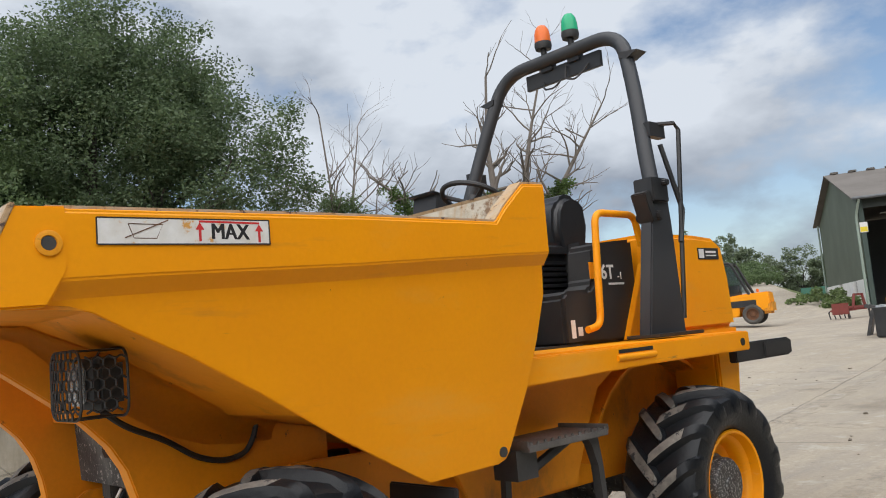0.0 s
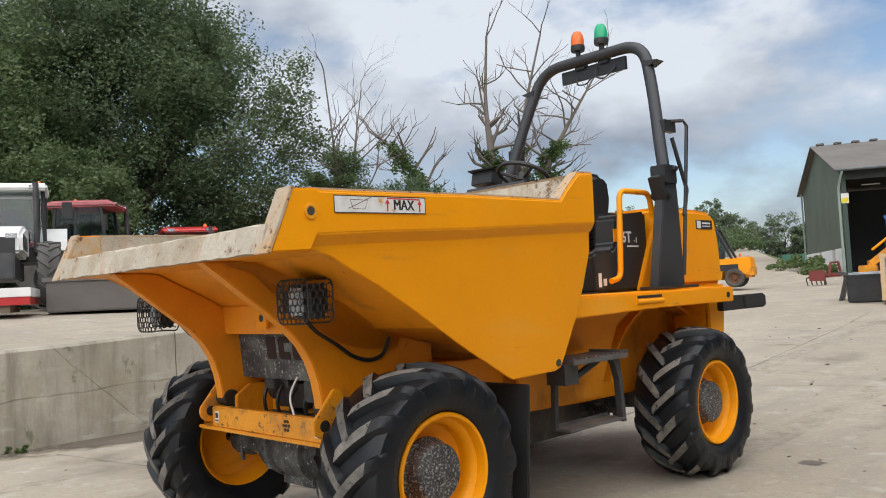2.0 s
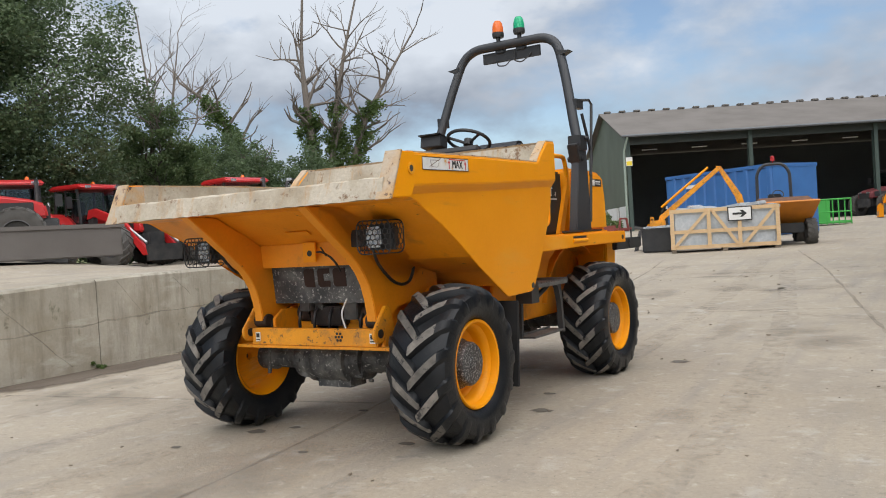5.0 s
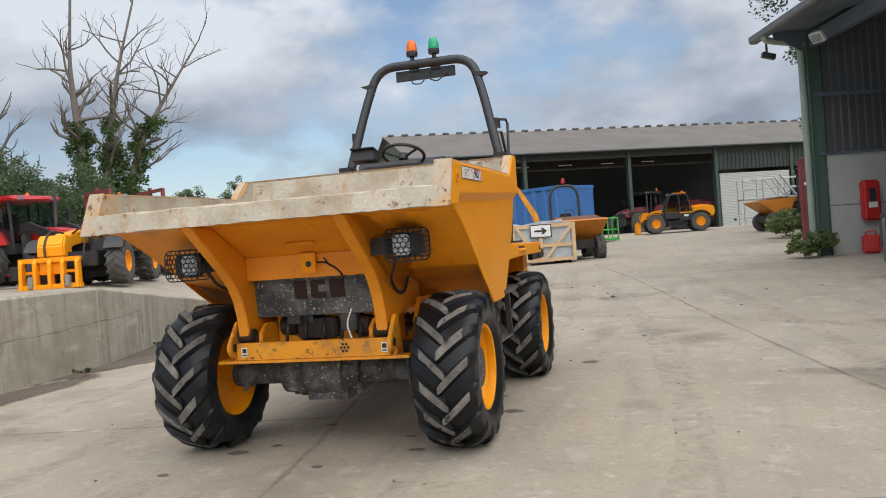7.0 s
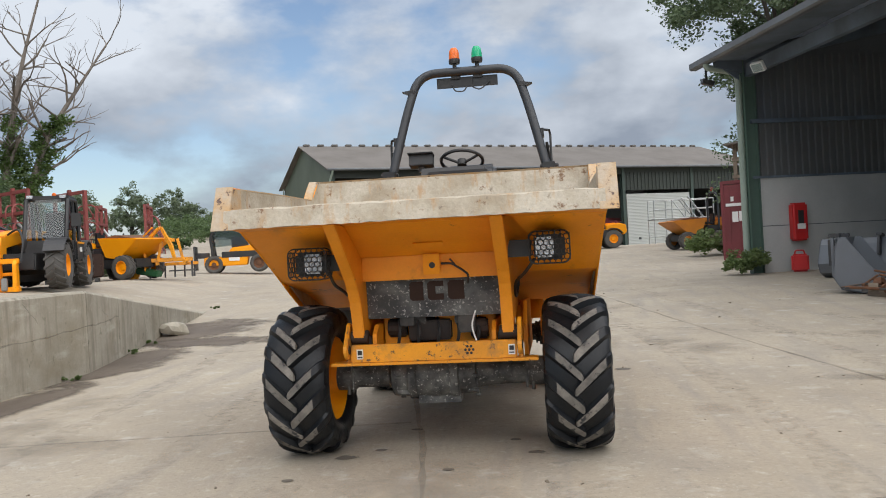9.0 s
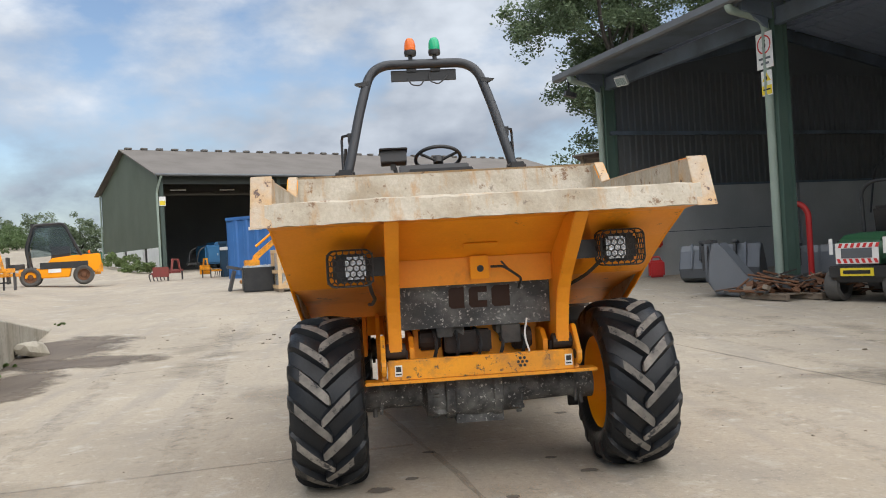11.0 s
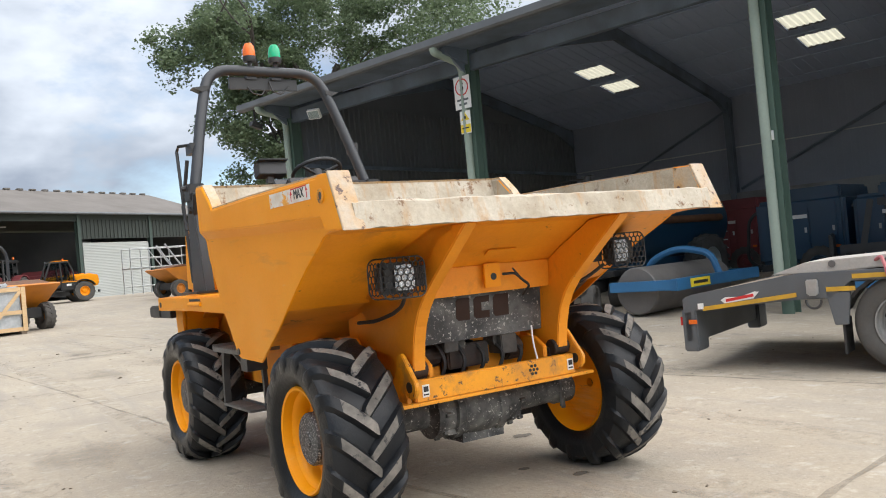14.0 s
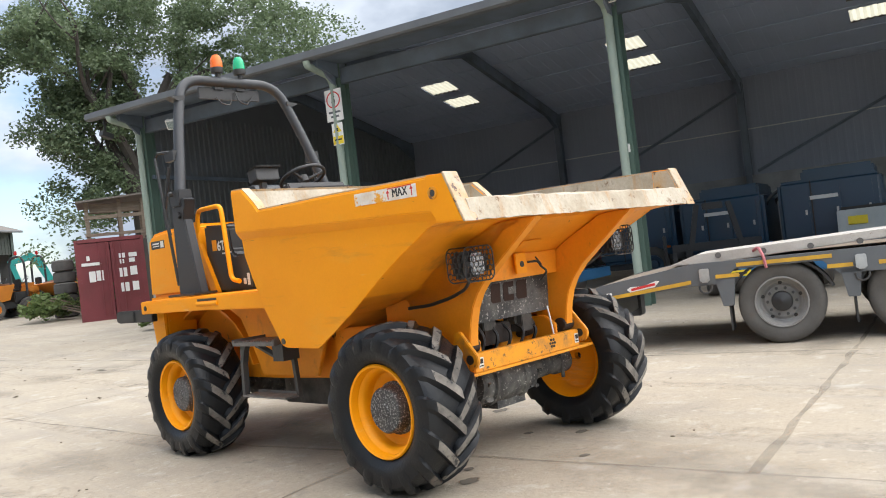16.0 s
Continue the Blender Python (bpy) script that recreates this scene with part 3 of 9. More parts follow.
def joint(points, width, seed):
    """A wandering dirt-filled joint laid just above the slab."""
    bm = B()
    rnd = random.Random(seed)
    rows = []
    for (x0, y0), (x1, y1) in zip(points, points[1:]):
        n = max(2, int(math.hypot(x1 - x0, y1 - y0) / 0.25))
        for k in range(n):
            f = k / n
            rows.append((x0 + (x1 - x0) * f, y0 + (y1 - y0) * f))
    rows.append(points[-1])
    d = Vector((points[-1][0] - points[0][0], points[-1][1] - points[0][1])).normalized()
    side = Vector((-d.y, d.x))
    prev = None
    for x, y in rows:
        s = rnd.uniform(-0.012, 0.012)
        w = width * rnd.uniform(0.35, 1.0) / 2
        a, b = Vector((x, y)) + side * (s + w), Vector((x, y)) + side * (s - w)
        pair = [bm.verts.new((p.x, p.y, bumpy(p.x, p.y) + 0.004)) for p in (a, b)]
        if prev:
            bm.faces.new((prev[0], prev[1], pair[1], pair[0]))
        prev = pair
    bm.normal_update()
    for f in bm.faces:
        if f.normal.z < 0:
            f.normal_flip()
    return single("slab_joint", bm, JOINT, "dirt-filled joint between the yard's concrete slabs", "joint", kind="structure")


def blot(name, x, y, rx, ry, material, seed, label, lift_by=0.005, ragged=0.35):
    """A stain lying on the slab; its mesh is a unit disc scaled to rx, ry."""
    bm = B()
    rings = [[bm.verts.new((0, 0, bumpy(x, y) + lift_by))]]
    for f in (0.35, 0.7, 1.0):
        ring = []
        for k in range(28):
            u, v = f * math.cos(2 * math.pi * k / 28), f * math.sin(2 * math.pi * k / 28)
            ring.append(bm.verts.new((u, v, bumpy(x + u * rx, y + v * ry) + lift_by)))
        rings.append(ring)
    for k in range(28):
        bm.faces.new((rings[0][0], rings[1][k], rings[1][(k + 1) % 28]))
        for p, q in zip(rings[1:], rings[2:]):
            bm.faces.new((p[k], q[k], q[(k + 1) % 28], p[(k + 1) % 28]))
    return single(name, bm, material, label, "stain", Matrix.Translation((x, y, 0)) @ Matrix.Diagonal((rx, ry, 1, 1)), kind="structure")


def strip(bm, line, off, half):
    """A folded plate across x along a line of (y, z), off thick, as one closed shell."""
    n = len(line)
    rows = []
    for i, (y, z) in enumerate(line):
        d = Vector((line[min(i + 1, n - 1)][0] - line[max(i - 1, 0)][0], line[min(i + 1, n - 1)][1] - line[max(i - 1, 0)][1])).normalized()
        ny, nz = -d.y * off, d.x * off
        h = half(z)
        rows.append([bm.verts.new(p) for p in ((-h, y, z), (h, y, z), (h, y + ny, z + nz), (-h, y + ny, z + nz))])
    for p, q in zip(rows, rows[1:]):
        for i in range(4):
            bm.faces.new((p[i], p[(i + 1) % 4], q[(i + 1) % 4], q[i]))
    bm.faces.new(rows[0]); bm.faces.new(rows[-1])
    bmesh.ops.recalc_face_normals(bm, faces=bm.faces[:])


# ---- raised apron on the yard's edge, with its retaining wall ----
def build_apron():
    ys = sorted(list(np.arange(-14, 40.1, 0.5)) + [4.6])
    verts, faces, cols = [], [], [0, 0.35, 1, 1.8, 2.8, 4, 7, 14, 28, 60]
    for y in ys:
        for c in cols:
            x = wall_x(y) - c
            verts.append((x, y, apron_z(x, y)))
    w = len(cols)
    for j in range(len(ys) - 1):
        for i in range(w - 1):
            faces.append((j * w + i, (j + 1) * w + i, (j + 1) * w + i + 1, j * w + i + 1))
    me = bpy.data.meshes.new("pavement")
    me.from_pydata(verts, [], faces)
    me.materials.append(CONCRETE)
    me.shade_smooth()
    tagged(new("pavement", me), "raised pale concrete apron behind a retaining wall", "apron", kind="structure")
    wall = thing("retaining_wall", "low stained concrete retaining wall with cracked panels", "wall", kind="structure")
    cuts = [-14, -10.8, -7.4, -4.1, -0.6, 2.0, 4.6, 6.0, 8.4, 10.8, 13.0]
    for a, b in zip(cuts, cuts[1:]):
        bm = B()
        n = 6
        rows = []
        for k in range(n + 1):
            y = a + 0.006 + (b - a - 0.012) * k / n
            x, z0, z1 = wall_x(y), ground_z(0, y) - 0.2, edge_z(y) + 0.02
            rows.append([bm.verts.new(p) for p in ((x + 0.03, y, z0), (x + 0.02, y, max(z1 - 0.03, z0 + 0.02)), (x - 0.01, y, max(z1, z0 + 0.05)), (x - 0.34, y, max(z1 + 0.004, z0 + 0.05)), (x - 0.34, y, z0))])
        for p, q in zip(rows, rows[1:]):
            for i in range(4):
                bm.faces.new((p[i], q[i], q[i + 1], p[i + 1]))
        bm.faces.new(rows[0]); bm.faces.new(rows[-1][::-1])
        bmesh.ops.recalc_face_normals(bm, faces=bm.faces[:])
        part("panel", bm, OLD_CONCRETE, wall)
    # day-work line and hairline cracks standing in the face
    for y0, z0, y1, z1, w in ((-0.5, 0.50, 5.95, 0.71, 0.013), (0.6, 1.03, 1.6, 0.08, 0.012), (2.3, 1.06, 2.7, 0.62, 0.010), (3.2, 1.08, 3.5, 0.80, 0.010), (4.75, 1.08, 5.5, 0.70, 0.010), (7.2, 0.80, 7.5, 0.3, 0.010)):
        bm = B()
        prev = None
        rnd = random.Random(int(y0 * 10))
        n = int(abs(y1 - y0) / 0.2) + 5
        for k in range(n + 1):
            f = k / n
            y, z = y0 + (y1 - y0) * f, z0 + (z1 - z0) * f + rnd.uniform(-0.015, 0.015)
            h = w * rnd.uniform(0.3, 1)
            horizontal = abs(y1 - y0) > 4
            dy, dz = (0, h) if horizontal else (h, 0)
            pair = [bm.verts.new((wall_x(v) + 0.034, v, u)) for v, u in ((y - dy, z - dz), (y + dy, z + dz))]
            if prev:
                bm.faces.new((prev[0], pair[0], pair[1], prev[1]))
            prev = pair
        bmesh.ops.recalc_face_normals(bm, faces=bm.faces[:])
        part("crack", bm, JOINT, wall)


build_apron()


# ---- the dumper ----
def wheel_parts(parent, m, r=0.535, w=0.43, rim=0.285, lugs=15, dusty=RUBBER, lugmat=(RUBBER, LUG_TOP), rimmat=YELLOW, hubmat=SPECKLED, name="wheel", hub_r=0.15, inner=False):
    """A wheel with a bar-tread tyre, rim and hub, its axle along x and its outer side towards +x."""
    wheel = new(name)
    wheel.parent = parent
    wheel.matrix_basis = m
    h = w / 2
    bm = B()
    k = r - 0.042
    lathe(bm, [(-h * 0.70, rim), (-h * 0.96, rim + 0.05), (-h * 1.0, (rim + k) / 2), (-h * 0.95, k - 0.035), (-h * 0.80, k - 0.008), (-h * 0.4, k), (0, k + 0.004),
               (h * 0.4, k), (h * 0.80, k - 0.008), (h * 0.95, k - 0.035), (h * 1.0, (rim + k) / 2), (h * 0.96, rim + 0.05), (h * 0.70, rim)], 48, closed=True)
    part("tyre", bm, dusty, wheel, smooth=True)
    bm = B()
    pitch = 2 * math.pi / lugs
    for side in (1, -1):
        for i in range(lugs):
            a0 = i * pitch + (pitch / 2 if side < 0 else 0)
            slip, fat = 0.02 * math.sin(7.3 * i + side), 1 + 0.10 * math.sin(4.1 * i + 2 * side)
            rows = []
            # from the crown outwards and down the shoulder
            for f, drop in ((-0.14, 0.012), (-0.10, 0.001), (-0.04, 0), (0.18, 0), (0.42, 0.002), (0.64, 0.006), (0.80, 0.013), (0.93, 0.030), (1.0, 0.058), (1.015, 0.105)):
                x = side * h * f
                a = a0 + slip - 0.38 * min(f, 1.0) * (w / 0.43)
                top = r - drop - 0.02 * f * f
                base = min(k - 0.02, top - 0.025)
                half_t = (0.0275 + 0.003 * f) * fat * (0.55 if f < -0.12 else 0.85 if f < -0.06 else 0.8 if f > 0.9 else 1.0)
                half_b = half_t + 0.022
                ring = []
                # the bar runs askew, its shoulders rounded off into the gap
                for rad, w2 in ((base, -half_b), (top - 0.012, -half_t - 0.005), (top, -half_t + 0.003), (top, half_t - 0.003), (top - 0.012, half_t + 0.005), (base, half_b)):
                    ang = a + w2 / r * 1.25
                    ring.append(bm.verts.new((x if rad != base else x * 0.985, -rad * math.sin(ang), rad * math.cos(ang))))
                rows.append((f, ring))
            for (f, p), (f1, q) in zip(rows, rows[1:]):
                for j in range(5):
                    f3 = bm.faces.new((p[j], q[j], q[j + 1], p[j + 1]))
                    if j == 2 and -0.12 < f1 <= 0.82 - 0.2 * (0.5 + 0.5 * math.sin(5.7 * i + side)):
                        f3.material_index = 1
            bm.faces.new(rows[0][1]); bm.faces.new(rows[-1][1])
    bmesh.ops.recalc_face_normals(bm, faces=bm.faces[:])
    part("tread", bm, list(lugmat), wheel, "bar tread caked with pale dust", smooth=True)
    bm = B()
    s = rim
    lathe(bm, [(h * 0.80, s + 0.012), (h * 0.85, s + 0.004), (h * 0.83, s - 0.010), (h * 0.72, s - 0.016), (h * 0.60, s - 0.018), (h * 0.56, s - 0.030), (h * 0.50, s - 0.044), (h * 0.34, s - 0.048), (h * 0.20, s - 0.052), (h * 0.16, s - 0.062),
               (h * 0.14, s * 0.62), (h * 0.20, s * 0.5), (h * 0.18, 0.03), (-h * 0.05, 0.03), (-h * 0.05, s * 0.6), (-h * 0.15, s - 0.04), (-h * 0.70, s - 0.02), (-h * 0.82, s + 0.008), (-h * 0.76, s + 0.014),
               (-h * 0.6, s - 0.004), (h * 0.6, s - 0.004)], 40, closed=True)
    part("rim", bm, rimmat, wheel, smooth=True)
    bm = B()
    lathe(bm, [(h * 0.15, hub_r * 1.12), (h * 0.24, hub_r * 1.12), (h * 0.28, hub_r), (h * 0.60, hub_r * 0.96), (h * 0.66, hub_r * 0.88), (h * 0.67, hub_r * 0.3), (h * 0.70, hub_r * 0.26), (h * 0.70, 0)], 28)
    part("hub", bm, hubmat, wheel, smooth=True)
    return wheel


def build_dumper():
    d = thing("site_dumper", "yellow front-tip site dumper with grey roll bar, parked on the concrete", "dumper")
    # wheels
    first = wheel_parts(d, pose(0.965, 0.285, 0.535), w=0.445)
    for x, y, turn in ((-0.940, 0.285, 180), (0.955, 2.98, 0), (-0.905, 2.94, 180)):
        ob = copy_thing(first, pose(x, y, 0.535, 40 if y > 1 else 0, 0, 0) @ rot(0, 0, 0))
        if turn:
            # the far side is the mirror image, so the tread still runs the same way
            ob.matrix_basis = pose(x, y, 0.535, 25 if y > 1 else 7) @ Matrix.Diagonal((-1, 1, 1, 1))
    # --- skip ---
    skip = new("skip"); skip.parent = d
    tagged(skip, "yellow steel tipping skip with cement-crusted inside")

    def wx(z):
        return 1.118 + 0.085 * (z - 0.92) / 0.87

    lower = [(-0.51, 1.70), (-0.51, 1.622), (-0.44, 1.618), (-0.37, 1.598), (-0.28, 1.55), (-0.10, 1.462), (0.12, 1.338), (0.45, 1.138), (0.80, 0.946), (0.84, 0.928), (1.20, 0.936), (1.245, 0.95), (1.265, 0.975), (1.31, 1.065), (1.378, 1.211), (1.45, 1.412), (1.499, 1.60), (1.494, 1.73)]
    for s in (1, -1):
        bm = B()
        prism(bm, lower, lambda p: s * wx(p[1]), lambda p: s * (wx(p[1]) - 0.014), "x")
        part("side_plate", bm, YELLOW, skip, bevel=0.003)
        # rolled rim: an upright face, with a sloping underside folded back to the plate
        bm = B()
        stations = [(-0.50, 1.63, 1.88), (-0.2, 1.645, 1.885), (0.5, 1.67, 1.897), (1.195, 1.705, 1.900), (1.25, 1.708, 1.960), (1.375, 1.712, 2.066), (1.51, 1.718, 2.072)]
        rows = []
        for y, zb, zt in stations:
            zf = zb + 0.055
            prof = [(wx(zb) - 0.004, zb), (1.232, zf), (1.236, zt - 0.012), (1.228, zt), (1.165, zt), (1.155, zt - 0.02), (1.155, zb)]
            rows.append([bm.verts.new((s * x, y, z)) for x, z in prof])
        for p, q in zip(rows, rows[1:]):
            for i in range(7):
                f = bm.faces.new((p[i], p[(i + 1) % 7], q[(i + 1) % 7], q[i]))
                f.material_index = 1 if i in (4, 5) else 0
        bm.faces.new(rows[0]); bm.faces.new(rows[-1])
        bmesh.ops.recalc_face_normals(bm, faces=bm.faces[:])
        part("rim_rail", bm, [YELLOW, SKIP_LINER], skip, bevel=0.007)
        # worn top capping of the rail
        bm = B()
        for (y0, a, z0), (y1, b, z1) in zip(stations, stations[1:]):
            prism(bm, [(y0, z0 - 0.004), (y1, z1 - 0.004), (y1, z1 + 0.005), (y0, z0 + 0.005)], s * 1.16, s * 1.226, "x")
        part("rail_edge", bm, WORN_EDGE, skip, "paint worn to bare rusty steel")
        # front end post with lifting eye
        bm = B()
        for f in prism(bm, [(-0.70, 1.61), (-0.585, 1.878), (-0.45, 1.882), (-0.452, 1.71), (-0.505, 1.618)], s * 1.13, s * 1.2365, "x")[0:1]:
            f.material_index = 1
        part("end_post", bm, [YELLOW, WORN_EDGE], skip, bevel=0.006)
        bm = B()
        prism(bm, [(-0.715, 1.606), (-0.70, 1.606), (-0.575, 1.886), (-0.592, 1.886)], s * 1.128, s * 1.24, "x")
        part("post_edge", bm, WORN_EDGE, skip, "paint worn to bare rusty steel", bevel=0.003)
        bm = B()
        lathe(bm, [(0.0, 0.034), (0.005, 0.034), (0.006, 0.030), (0.006, 0.021), (0.002, 0.020), (0.002, 0.0)] if s > 0 else [(0.0, 0.034), (-0.005, 0.034), (-0.006, 0.030), (-0.006, 0.021), (-0.002, 0.020), (-0.002, 0.0)], 20, "x", (s * 1.238, -0.50, 1.782))
        part("lifting_eye", bm, YELLOW_DIRTY, skip, smooth=True)
        bm = B(); rod(bm, (s * 1.2405, -0.50, 1.782), (s * 1.2412, -0.50, 1.782), 0.019, seg=16)
        part("eye_bore", bm, DARK_STEEL, skip)
        bm = B()
        rod(bm, (s * (wx(0.98) - 0.01), 1.226, 0.981), (s * (wx(0.98) + 0.006), 1.226, 0.981), 0.021, seg=16)
        part("pivot_bolt", bm, DARK_STEEL, skip)
        # inner side lining
        bm = B()
        prism(bm, [(-0.60, 1.70), (-0.45, 1.875), (1.20, 1.893), (1.37, 2.058), (1.475, 2.058), (1.25, 1.04), (0.85, 0.95), (-0.30, 1.64)], lambda p: s * (wx(p[1]) - 0.030 - (0.03 if p[1] > 1.8 else 0)), lambda p: s * (wx(p[1]) - 0.018 - (0.03 if p[1] > 1.8 else 0)), "x")
        part("side_lining", bm, SKIP_LINER, skip, "bare steel crusted with dried cement")
    # underside, floor and back, as one folded plate with its inner lining
    fold = [(-0.66, 1.615), (-0.50, 1.614), (-0.38, 1.606), (-0.28, 1.554), (-0.10, 1.466), (0.29, 1.242), (0.84, 1.115), (1.20, 0.985), (1.27, 1.03), (1.512, 2.058)]
    inner = [(-0.655, 1.665), (-0.35, 1.645), (-0.09, 1.51), (0.31, 1.285), (0.86, 1.15), (1.18, 1.02), (1.25, 1.06), (1.49, 2.058)]
    for name, line, off, mats in (("floor_plate", fold, 0.014, YELLOW_UNDER), ("floor_lining", inner, 0.012, SKIP_LINER)):
        bm = B()
        strip(bm, line, off, (lambda z: wx(z) - 0.001) if name == "floor_plate" else (lambda z: wx(z) - 0.016))
        part(name, bm, mats, skip)
    bm = B()
    prism(bm, [(1.497, 2.04), (1.517, 2.04), (1.527, 2.076), (1.477, 2.076)], -1.20, 1.20, "x")
    part("back_edge", bm, WORN_EDGE, skip, "rusty, scraped top edge")
    # pouring lip: a thick crusted plate turned down at the front
    bm = B()
    n = 40
    rows = []
    rnd = random.Random(3)
    for i in range(n + 1):
        x = -1.165 + 2.33 * i / n
        j = [rnd.uniform(-0.004, 0.004) for _ in range(5)]
        rows.append([bm.verts.new(p) for p in ((x, -0.705, 1.612 + j[0]), (x, -0.672 + j[1], 1.728 + j[2] * 1.6), (x, -0.640, 1.738 + j[3]), (x, -0.36, 1.665), (x, -0.36, 1.645), (x, -0.655, 1.612))])
    for p, q in zip(rows, rows[1:]):
        for i in range(6):
            bm.faces.new((p[i], p[(i + 1) % 6], q[(i + 1) % 6], q[i]))
    bm.faces.new(rows[0]); bm.faces.new(rows[-1])
    bmesh.ops.recalc_face_normals(bm, faces=bm.faces[:])
    part("pouring_lip", bm, SKIP_LINER, skip, "front lip crusted with pale dried cement")
    # ribs under the lip
    for s in (1, -1):
        bm = B()
        rib = [(-0.64, 1.612), (-0.46, 1.475), (-0.30, 1.352), (-0.19, 1.265), (-0.11, 1.18), (-0.055, 1.09), (-0.022, 0.99), (-0.005, 0.90), (0.0, 0.84), (0.15, 0.84), (0.26, 0.92), (0.78, 0.98), (0.78, 1.125), (0.29, 1.238), (-0.10, 1.462), (-0.28, 1.548), (-0.38, 1.60), (-0.50, 1.612)]
        prism(bm, rib, s * 0.475, s * 0.555, "x")
        part("rib", bm, YELLOW_UNDER, skip, bevel=0.006)
        # hollow curve that carries the rib's outer face over into the floor
        bm = B()
        rows = []
        for y, z, rad in ((-0.52, 1.612, 0.02), (-0.38, 1.602, 0.05), (-0.28, 1.550, 0.09), (-0.10, 1.463, 0.15), (0.10, 1.348, 0.16), (0.24, 1.268, 0.13), (0.36, 1.222, 0.10), (0.52, 1.185, 0.07)):
            rows.append([bm.verts.new((s * (0.556 + rad * (1 - math.cos(a))), y, z - rad * (1 - math.sin(a)))) for a in np.linspace(0, math.pi / 2, 8)])
        for p, q in zip(rows, rows[1:]):
            for i in range(7):
                bm.faces.new((p[i], p[i + 1], q[i + 1], q[i]))
        bmesh.ops.solidify(bm, geom=bm.faces[:], thickness=0.004)
        part("rib_flare", bm, YELLOW_UNDER, skip, smooth=True)
        bm = B()
        lathe(bm, [(s * 0.455, 0), (s * 0.455, 0.048), (s * 0.575, 0.048), (s * 0.575, 0)], 18, "x", (0, 0.05, 0.845))
        box(bm, (s * 0.515, 0.09, 0.80), (0.15, 0.07, 0.09))
        part("hinge", bm, RUSTY_GREASE, skip, "greasy rust-brown hinge boss", bevel=0.004)
    bm = boxes(((0.02, -0.012, 1.330), (0.115, 0.016, 0.140)))
    part("tab", bm, YELLOW, skip, bevel=0.004)
    bm = B(); rod(bm, (0.025, -0.0225, 1.322), (0.025, -0.010, 1.322), 0.021, seg=14)
    part("tab_hole", bm, INK, skip)
    bm = boxes(((0.0, 0.030, 1.312), (0.948, 0.016, 0.165), rot(4)))
    part("cross_plate", bm, YELLOW_UNDER, skip, bevel=0.004)
    bm = B(); tube(bm, bent([(0.09, -0.02, 1.33), (0.16, -0.05, 1.33), (0.22, -0.03, 1.29), (0.27, -0.04, 1.25), (0.26, 0.02, 1.19)], 0.02), 0.008, 6)
    tube(bm, [(0.15, -0.045, 1.36), (0.20, -0.05, 1.30)], 0.006, 5)
    part("wire_tie", bm, INK, skip)
    bm = boxes(((0.02, -0.12, 1.462), (0.20, 0.05, 0.006), rot(-32)))
    part("maker_plate", bm, YELLOW_UNDER, skip)
    # decals
    for s in (1, -1):
        dec = boxes(((s * 1.2366, -0.11, 1.822), (0.002, 0.53, 0.072), rot(0.9)))
        dec = part("capacity_decal", dec, WHITE_STICKER if s > 0 else WORN_STICKER, skip, "scuffed white capacity decal with red arrows")
        face = Matrix.Translation((s * 1.2378, 0.02 if s > 0 else -0.24, 1.822)) @ (rot(90, 0, 90) if s > 0 else rot(90, 0, -90)) @ Matrix.Diagonal((0.86, 1, 0.5, 1))
        # the heavy face is laid in overlapping strokes
        for k in (-0.0022, -0.0008, 0.0008, 0.0022):
            lettering("word", "MAX", 0.068, Matrix.Translation((s * k * 0.1, k, 0.0)) @ face, INK, dec, bold=0.0)
        for k in (-0.098, 0.098):
            bm = B()
            prism(bm, [(-0.004, -0.028), (0.004, -0.028), (0.004, 0.006), (0.014, 0.006), (0, 0.028), (-0.014, 0.006), (-0.004, 0.006)], -0.0005, 0.0005, "y")
            ar = part("arrow", bm, RED_INK, dec)
            ar.matrix_basis = Matrix.Translation((s * 1.2378, (0.02 if s > 0 else -0.24) + k, 1.822)) @ rot(0, 0, 90)
        bm = boxes(((s * 1.2376, -0.11, 1.859), (0.001, 0.53, 0.004), rot(0.9)), ((s * 1.2376, -0.11, 1.785), (0.001, 0.53, 0.004), rot(0.9)), ((s * 1.2376, -0.376, 1.818), (0.001, 0.004, 0.074)), ((s * 1.2376, 0.154, 1.826), (0.001, 0.004, 0.074)))
        if s > 0:
            part("border", bm, INK, dec)
        q = -0.24 if s > 0 else 0.02
        bm = B()
        tube(bm, [(s * 1.2374, q - 0.05, 1.84), (s * 1.2374, q + 0.05, 1.84), (s * 1.2374, q + 0.03, 1.80), (s * 1.2374, q - 0.035, 1.80), (s * 1.2374, q - 0.05, 1.84)], 0.0016, 4)
        tube(bm, [(s * 1.2374, q - 0.06, 1.80), (s * 1.2374, q + 0.065, 1.853)], 0.002, 4)
        if s > 0:
            part("drawing", bm, RUST, dec)
        bm = boxes(((s * 1.2378, 0.02 if s > 0 else -0.24, 1.853), (0.001, 0.20, 0.006)))
        part("red_line", bm, RED_INK, dec)
    # --- front frame ---
    bm = boxes(((0, 0.0, 0.735), (1.14, 0.055, 0.125)))
    bar = part("cross_bar", bm, YELLOW_DIRTY, d, "chipped yellow front cross bar", bevel=0.008)
    bm = boxes(((0, 0.02, 0.667), (1.42, 0.13, 0.02)))
    part("bar_flange", bm, YELLOW_DIRTY, bar, bevel=0.004)
    bm = B()
    for k in range(7):
        a = math.pi / 3 * k
        q = (0, 0) if k == 6 else (0.026 * math.cos(a), 0.026 * math.sin(a))
        rod(bm, (0.25 + q[0], -0.032, 0.742 + q[1]), (0.25 + q[0], -0.026, 0.742 + q[1]), 0.0095, seg=8)
